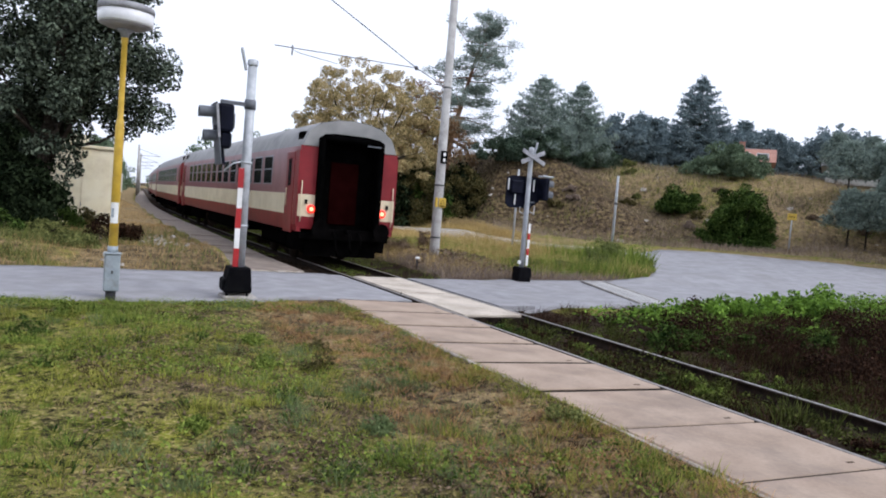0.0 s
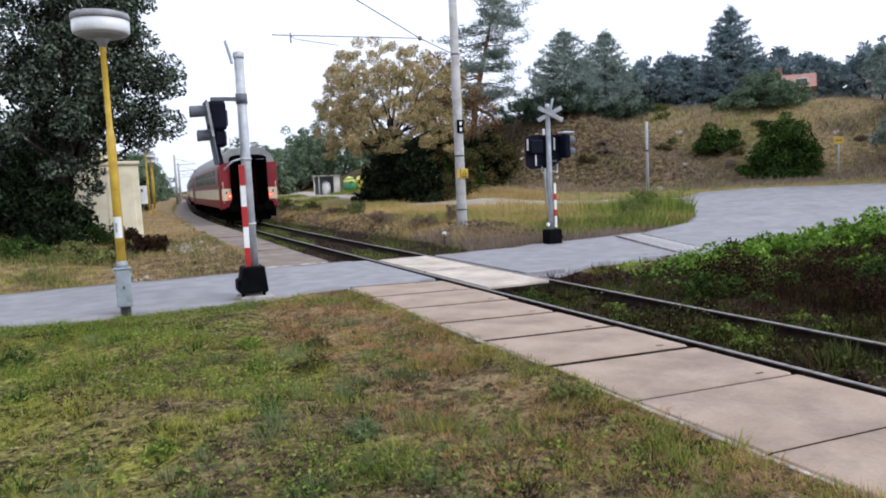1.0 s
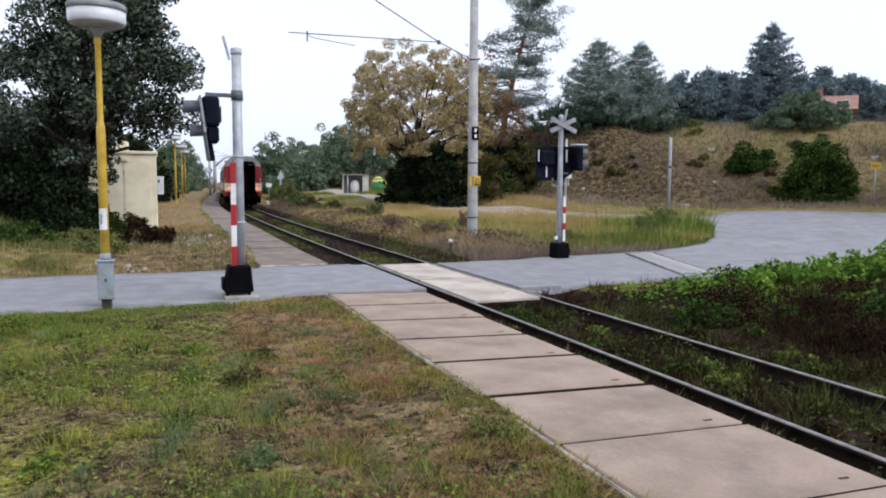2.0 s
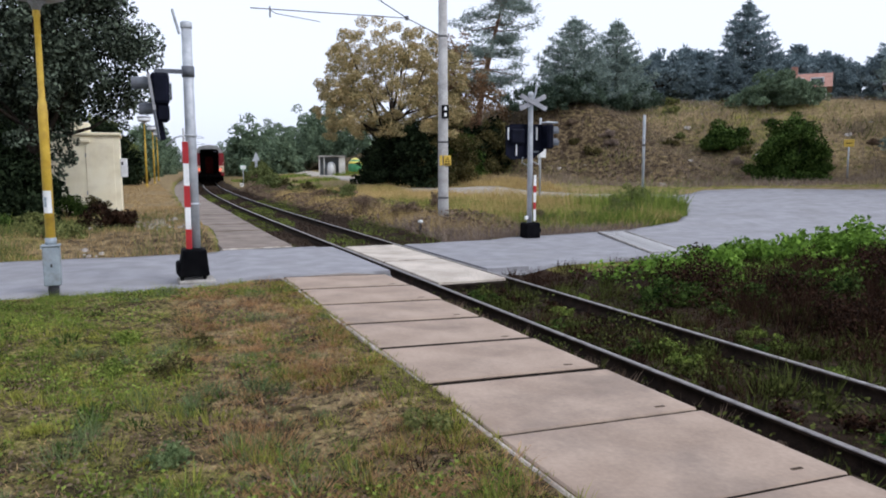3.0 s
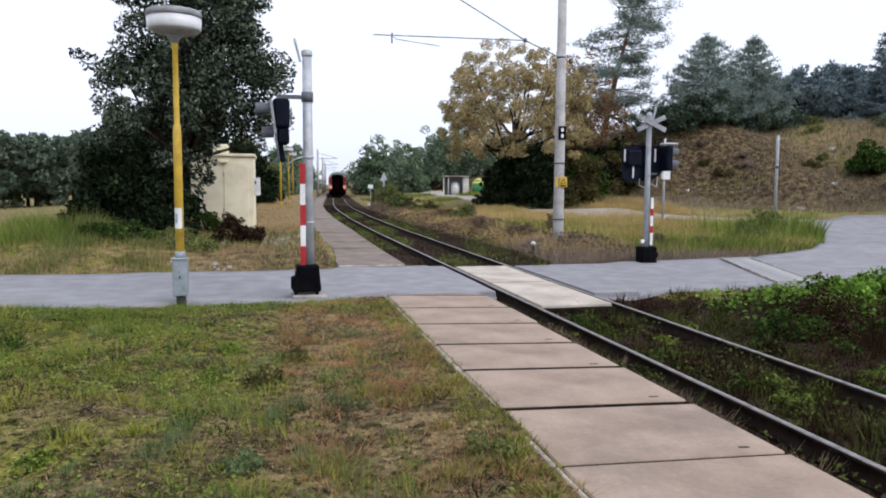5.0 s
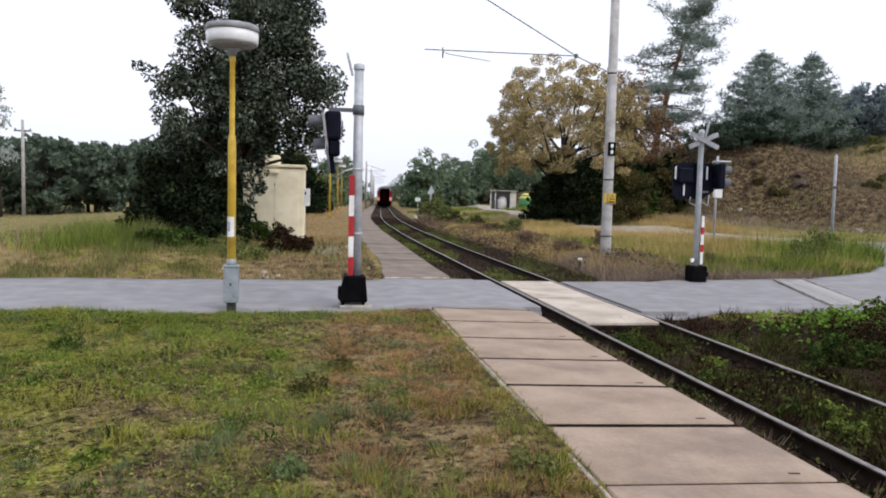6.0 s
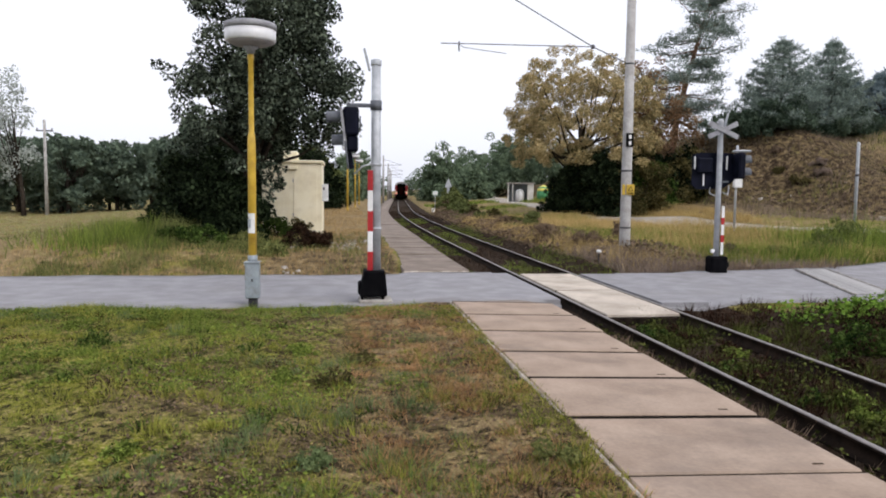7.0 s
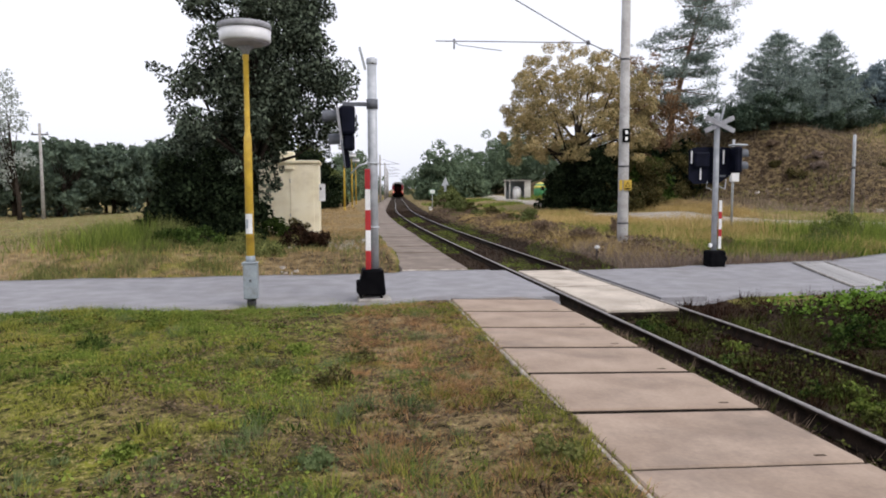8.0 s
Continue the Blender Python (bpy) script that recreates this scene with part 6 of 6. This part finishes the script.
blades("dry_meadow_grass", "tall dry grass beside the line", 120000, (2.9, 19, 0.4, 30), 0.42, 0.02, L_GOLD, 110, lambda x, y, r: off_road(x, y) & (x - bend(y) > 3.0) & (r < 0.38 + step(0.30, 0.72, patch(x, y, 0.9, 7) - 0.25 * step(6, 8, x) * (1 - step(3, 5, y)))), 0.9, lambda x, y: 0.35 + 1.0 * patch(x, y, 1.6, 38))
blades("golden_grass", "tall golden dry grass before the bank", 15000, (8, 18, 8, 17), 0.75, 0.02, L_GOLD, 148, lambda x, y, r: off_road(x, y) & (r < np.exp(-((x - 11.6) / 2.6) ** 2 - ((y - 12.2) / 2.6) ** 2)), 0.8, lambda x, y: 0.45 + 0.8 * patch(x, y, 1.9, 63))
blades("green_meadow_grass", "green grass beside the line", 70000, (2.9, 19, 6, 80), 0.32, 0.025, L_TALL, 111, lambda x, y, r: off_road(x, y) & (x - bend(y) > 3.4) & (patch(x, y, 0.35, 8) > 0.62), 0.7)
blades("bank_grass", "dry bleached grass on the bank", 150000, (17, 62, -20, 60), 0.34, 0.034, L_BANK, 112, lambda x, y, r: (bank_depth(x, y) > 0.6) & (r < 0.22 + 0.8 * step(0.36, 0.62, patch(x, y, 0.45, 9))), 1.0, lambda x, y: 0.4 + 0.9 * patch(x, y, 1.1, 41))
blades("bank_dead_grass", "grey-brown dead grass on the bank", 120000, (17, 62, -20, 60), 0.30, 0.034, L_HEATH, 144, lambda x, y, r: (bank_depth(x, y) > 0.4) & (r < 0.1 + 0.9 * step(0.45, 0.66, patch(x, y, 0.6, 42))), 1.0)
blades("bank_green_grass", "green grass high on the bank", 60000, (20, 70, -20, 60), 0.42, 0.04, L_MEADOW, 113, lambda x, y, r: (bank_depth(x, y) > 1.0) & (patch(x, y, 0.5, 10) + 0.14 * step(12, 20, bank_depth(x, y)) > 0.60), 0.8)
blades("track_weeds", "low weeds between and beside the rails", 40000, (-0.9, 3.2, 0.4, 40), 0.10, 0.016, L_TALL, 114, lambda x, y, r: (np.abs(x - bend(y)) > 0.12) & (np.abs(x - bend(y) - 1.5) > 0.12) & (patch(x, y, 1.7, 11) > 0.52) & (r < 0.8), 1.0)
blades("dry_track_weeds", "brown dead stalks beside the rails", 50000, (-0.95, 3.6, -22, 60), 0.12, 0.013, L_DEAD, 115, lambda x, y, r: (np.abs(x - bend(y)) > 0.10) & (np.abs(x - bend(y) - 1.5) > 0.10) & ~((y > -6.5) & (y < 0.4)) & (r < 0.6), 1.0)


def leaf_patch(name, label, n, region, keep, mat, size, seed, height):
    """Low leafy growth whose height rolls over the ground."""
    rng = np.random.default_rng(seed)
    x0, x1, y0, y1 = region
    x, y = x0 + (x1 - x0) * rng.random(n), y0 + (y1 - y0) * rng.random(n)
    ok = keep(x, y, rng.random(n))
    x, y = x[ok], y[ok]
    n = len(x)
    top = height(x, y)
    z = land(x, y) + top * rng.random(n) ** 0.45
    p = np.stack([x, y, z], -1)
    a = rng.normal(size=(n, 3))
    a[:, 2] *= 0.5
    a /= np.linalg.norm(a, axis=1)[:, None]
    b = np.cross(a, rng.normal(size=(n, 3)))
    b /= np.linalg.norm(b, axis=1)[:, None]
    s = size * (0.6 + 0.8 * rng.random(n))[:, None]
    v = np.stack([p - a * s, p + b * s * 0.6, p + a * s, p - b * s * 0.6], 1).reshape(-1, 3)
    return tagged(link(name, array_mesh(name, v, np.arange(n * 4).reshape(-1, 4)), mat), label, "undergrowth", kind="stuff")


def hump(x, y):
    return np.clip(step(2.6, 4.2, x) * (0.10 + 0.62 * patch(x, y, 1.3, 12) ** 1.3), 0.05, 2) * (1 - 0.4 * step(12, 20, x))


leaf_patch("bramble_patch", "fresh green brambles beside the track", 90000, (3.0, 20, -16, -4.9), lambda x, y, r: (y < -5.5 - 0.45 * np.clip(x - 13, 0, 99)) & (y > -8.4 - 0.5 * np.clip(x - 4, 0, 9)) & (r < 0.15 + step(0.3, 0.6, patch(x, y, 1.5, 22))), L_BRAMBLE, 0.045, 121, hump)
leaf_patch("dead_weeds", "dark red-brown dead weeds between brambles and rail", 45000, (2.2, 12, -20, -5.6), lambda x, y, r: (y < -6.4) & (r < 0.35 + 0.6 * patch(x, y, 1.1, 13)), L_DEAD, 0.02, 122, lambda x, y: 0.12 + 0.75 * hump(x, y))
leaf_patch("island_scrub", "green scrub round the steel post", 16000, (10.5, 15.2, 1.6, 7.5), lambda x, y, r: off_road(x, y) & (patch(x, y, 2.2, 16) > 0.42), L_OLIVE, 0.05, 125, lambda x, y: 0.12 + 1.5 * patch(x, y, 3.4, 29) * np.exp(-((x - 13.2) ** 2 + (y - 5.4) ** 2) / 1.5))
blades("island_tall_grass", "rank tall grass round the steel post", 16000, (10.2, 15.4, 1.4, 8.0), 1.0, 0.022, L_TALL, 145, lambda x, y, r: off_road(x, y) & (r < np.exp(-((x - 12.9) ** 2 + (y - 5.0) ** 2) / 3.0)), 0.7, lambda x, y: 0.35 + 0.9 * patch(x, y, 2.4, 43))
blades("dead_roadside_grass", "flattened grey-brown dead grass round the mast", 60000, (2.9, 10, 0.25, 6.5), 0.24, 0.016, L_HEATH, 146, lambda x, y, r: off_road(x, y) & (r < np.exp(-((x - 4.6) / 2.2) ** 2 - ((y - 2.6) / 2.4) ** 2) + 0.55 * (y < 1.0)), 1.4)
leaf_patch("line_scrub", "brown weeds along the far side of the track", 40000, (2.6, 8, 0.6, 60), lambda x, y, r: (x - bend(y) > 2.5) & (x - bend(y) < 5.5) & (patch(x, y, 0.9, 17) > 0.5), L_BROWN, 0.05, 126, lambda x, y: 0.22 + 0.25 * patch(x, y, 1.3, 18))

blades("dead_stalks", "upright red-brown dead stalks beside the track", 70000, (2.4, 12, -18, -6.6), 0.5, 0.011, L_STALK, 141, lambda x, y, r: (patch(x, y, 1.0, 33) > 0.34) & (r < 0.9), 0.6, lambda x, y: 0.35 + 0.9 * step(2.6, 4.5, x) * patch(x, y, 1.4, 34))
leaf_patch("track_greens", "low dark green weeds beside the rails", 18000, (-0.9, 6.0, -18, -6.4), lambda x, y, r: (np.abs(x) > 0.12) & (np.abs(x - 1.5) > 0.12) & (patch(x, y, 1.9, 35) > 0.56), L_TRACK, 0.022, 142, lambda x, y: 0.06 + 0.16 * patch(x, y, 2.1, 36) * (1 + step(2.6, 4, x)))


leaf_patch("lawn_herbs", "low broad-leaved herbs in the lawn", 90000, NEAR, lambda x, y, r: lawn(x, y) & (r < step(0.56, 0.74, patch(x, y, 3.1, 51) - 0.08 * step(-4.6, -3.2, x))), L_CLOVER, 0.014, 151, lambda x, y: 0.02 + 0.07 * patch(x, y, 4.3, 53))
leaf_patch("lawn_green_herbs", "fresh green herbs in the lawn", 34000, NEAR, lambda x, y, r: lawn(x, y) & (r < step(0.66, 0.80, patch(x, y, 2.3, 52))), L_TALL, 0.016, 152, lambda x, y: 0.02 + 0.10 * patch(x, y, 3.7, 54))
leaf_patch("lawn_litter", "dead brown leaves and straw on the lawn", 30000, (-6.5, -2.7, -17.2, -4.6), lambda x, y, r: lawn(x, y) & (r < 0.15 + step(0.5, 0.75, patch(x, y, 2.6, 55))), L_BROWN, 0.014, 153, lambda x, y: 0.012 + 0.02 * patch(x, y, 4, 56))
for x, y, w, h, m, sd in ((-6.93, -9.48, 0.16, 0.22, L_BUSH, 1), (-6.57, -8.27, 0.14, 0.2, L_CLOVER, 2), (-4.69, -9.97, 0.15, 0.12, L_TALL, 3), (-4.38, -11.24, 0.2, 0.15, L_HEDGE, 4), (-2.95, -13.3, 0.13, 0.12, L_MEADOW, 5), (-4.48, -13.1, 0.15, 0.08, L_BLUEGRASS, 7), (-5.77, -12.76, 0.12, 0.06, L_CLOVER, 8), (-4.85, -10.98, 0.12, 0.1, L_CLOVER, 9), (-7.6, -8.1, 0.14, 0.15, L_CLOVER, 11), (-4.1, -10.3, 0.15, 0.13, L_HEDGE, 12)):
    bush("lawn_weed", ground_at(x, y, 0.0), "small leafy weed standing in the lawn", (w, w, h), 16, 700, 0.014, m, 500 + sd, (0.04, 0.08), stems=False)
tufts("platform_weeds", "weeds creeping over the old platform", 1400, 26, (-3.0, 2.0, 0.6, 30), 0.09, 0.014, L_MEADOW, 154, lambda x, y, r: (((x - bend(y) < -2.55) & (x - bend(y) > -3.0)) | ((x - bend(y) > -1.15) & (x - bend(y) < -0.7))) & (patch(x, y, 1.6, 57) > 0.42), 0.08, 1.4)
tufts("slab_edge_weeds", "brown weeds along the edge of the slabs by the rail", 900, 34, (-1.02, -0.2, -20, -6.5), 0.12, 0.013, L_BROWN, 155, lambda x, y, r: patch(x, y, 2.0, 58) > 0.5, 0.09, 1.4)
tufts("rail_dry_weeds", "brown dry weeds between the rails", 1900, 34, (0.15, 6.0, -20, -5.0), 0.17, 0.013, L_STALK, 156, lambda x, y, r: (np.abs(x - 1.5) > 0.14) & (patch(x, y, 1.7, 59) > 0.42), 0.11, 1.2)
tufts("rail_green_weeds", "taller green weeds between the rails", 700, 46, (0.15, 4.5, -20, -6.5), 0.19, 0.018, L_TRACK, 157, lambda x, y, r: (np.abs(x - 1.5) > 0.14) & (patch(x, y, 2.1, 60) > 0.58), 0.11, 1.3)


for x, y, w, h, m, sd in ((11.9, 4.4, 0.9, 0.95, L_OLIVE, 71), (12.8, 5.4, 0.8, 1.1, L_MEADOW, 72), (11.0, 3.2, 0.6, 0.5, L_OLIVE, 73), (8.3, 2.0, 0.5, 0.4, L_MEADOW, 74), (7.0, 2.4, 0.45, 0.35, L_BROWN, 75), (9.8, 2.4, 0.6, 0.42, L_OLIVE, 76), (3.9, 6.0, 0.5, 0.6, L_BROWN, 77), (5.3, 6.8, 0.4, 0.8, L_BROWN, 78), (3.6, 9.5, 0.5, 0.6, L_BROWN, 79)):
    bush("bush", ground_at(x, y), "ragged roadside shrub in tall grass", (w, w * 0.8, h), 40, 4200, 0.034, m, 600 + sd, (0.1, 0.24))

rl = random.Random(77)
for i in range(30):
    y = 14 + 62 * rl.random()
    x = float(bend(y)) + rl.uniform(3.2, 5.6) + 0.02 * y
    w = rl.uniform(0.45, 0.95)
    m = rl.choice((L_OLIVE, L_BROWN, L_MEADOW, L_HEDGE, L_OLIVE))
    bush("bush", ground_at(x, y), "ragged weedy scrub along the railway line", (w, w, w * rl.uniform(0.7, 1.25)), 34, 1700, 0.06, m, 800 + i, (0.12, 0.26), plain=True, stems=False)

rb = random.Random(31)
MOUNDS = ((5.2, -7.0, 0.9, 0.42), (6.4, -7.2, 0.9, 0.5), (7.4, -7.4, 0.8, 0.62), (8.3, -7.6, 0.9, 0.72), (9.8, -8.6, 0.9, 0.5), (11.2, -8.4, 1.1, 0.6), (12.8, -8.6, 1.2, 0.62), (14.5, -9.2, 1.2, 0.6), (9.6, -10.0, 1.0, 0.62), (11.4, -10.8, 1.2, 0.6), (16.5, -10.2, 1.3, 0.6), (6.8, -6.3, 0.7, 0.35), (18.5, -11.5, 1.4, 0.6), (13.4, -11.5, 1.2, 0.55))
for i, (x, y, w, h) in enumerate(MOUNDS):
    bush("bramble_bush", ground_at(x, y, 0.02), "fresh green bramble mound beside the road", (w * 1.05, w * 0.85, h * 1.25), 40, 3200, 0.053, L_BRAMBLE, 300 + i, (0.14, 0.28))
for i in range(12):
    x, y = 3.0 + rb.random() * 5.5, -8.0 - rb.random() * 5.5
    bush("weed_clump", ground_at(x, y, 0.02), "low dull green weeds among the dead stalks", (0.55, 0.5, 0.25 + 0.2 * rb.random()), 18, 1500, 0.032, L_BUSH, 360 + i, (0.10, 0.2), stems=False)
for i in range(60):
    x, y = rb.choice((rb.uniform(0.25, 1.25), rb.uniform(1.75, 3.4))), -6.6 - 10.5 * rb.random() ** 1.2
    m = rb.choice((L_BUSH, L_BUSH, L_CLOVER, L_STALK, L_TRACK))
    bush("weed_clump", ground_at(x, y, 0.0), "small leafy weeds in the dirty track bed" if m is not L_STALK else "small dead weeds in the dirty track bed", (rb.uniform(0.1, 0.26), rb.uniform(0.1, 0.24), rb.uniform(0.08, 0.2)), 14, 420, 0.022, m, 700 + i, (0.04, 0.09), stems=False)
for i in range(16):
    x, y = 3.3 + rb.random() * 5.2, -7.6 - rb.random() * 6.5
    bush("dead_weed_clump", ground_at(x, y, 0.02), "dark reddish-brown clump of dead weeds", (0.8, 0.7, 0.45 + 0.25 * rb.random()), 26, 2200, 0.024, L_STALK, 330 + i, (0.14, 0.26), stems=False)


def stones(name, label, n, region, keep, size, seed, mat):
    """Loose stones: small irregular wedges half sunk in the ground."""
    rng = np.random.default_rng(seed)
    x0, x1, y0, y1 = region
    x, y = x0 + (x1 - x0) * rng.random(n), y0 + (y1 - y0) * rng.random(n)
    ok = keep(x, y, rng.random(n))
    x, y = x[ok], y[ok]
    n = len(x)
    s = size * (0.4 + 1.2 * rng.random(n) ** 2)
    corner = np.array([(-1, -1, -0.4), (1, -1, -0.4), (1, 1, -0.4), (-1, 1, -0.4), (-0.6, -0.7, 0.6), (0.7, -0.6, 0.7), (0.6, 0.6, 0.5), (-0.7, 0.6, 0.6)], float)
    v = corner[None] * (0.7 + 0.6 * rng.random((n, 8, 3))) * s[:, None, None]
    a = rng.random(n) * 6.283
    c, q = np.cos(a)[:, None], np.sin(a)[:, None]
    v = np.stack([v[..., 0] * c - v[..., 1] * q, v[..., 0] * q + v[..., 1] * c, v[..., 2]], -1)
    v += np.stack([x, y, land(x, y)], -1)[:, None]
    f = np.array([(4, 5, 6, 7), (0, 1, 5, 4), (1, 2, 6, 5), (2, 3, 7, 6), (3, 0, 4, 7)])
    faces = (f[None] + 8 * np.arange(n)[:, None, None]).reshape(-1, 4)
    return tagged(link(name, array_mesh(name, v.reshape(-1, 3), faces), mat), label, "stones", kind="stuff")


stones("bank_rubble", "pale rubble stones strewn over the bank", 60, (20, 46, 2, 40), lambda x, y, r: (bank_depth(x, y) > 2) & (bank_depth(x, y) < 17) & (patch(x, y, 0.5, 19) > 0.45), 0.16, 131, M_STONE)
stones("ballast", "dirty brown track ballast", 26000, (-0.9, 12, -22, 90), lambda x, y, r: (np.abs(x - bend(y) - 0.75) < 1.6) & ~((y > -6.5) & (y < 0.1)), 0.035, 132, M_BALLAST)
stones("gravel_litter", "pale stones by the foot of the signal", 260, (-6, -2.9, 0.8, 8), lambda x, y, r: patch(x, y, 1.2, 21) > 0.5, 0.05, 133, M_STONE)

motions()
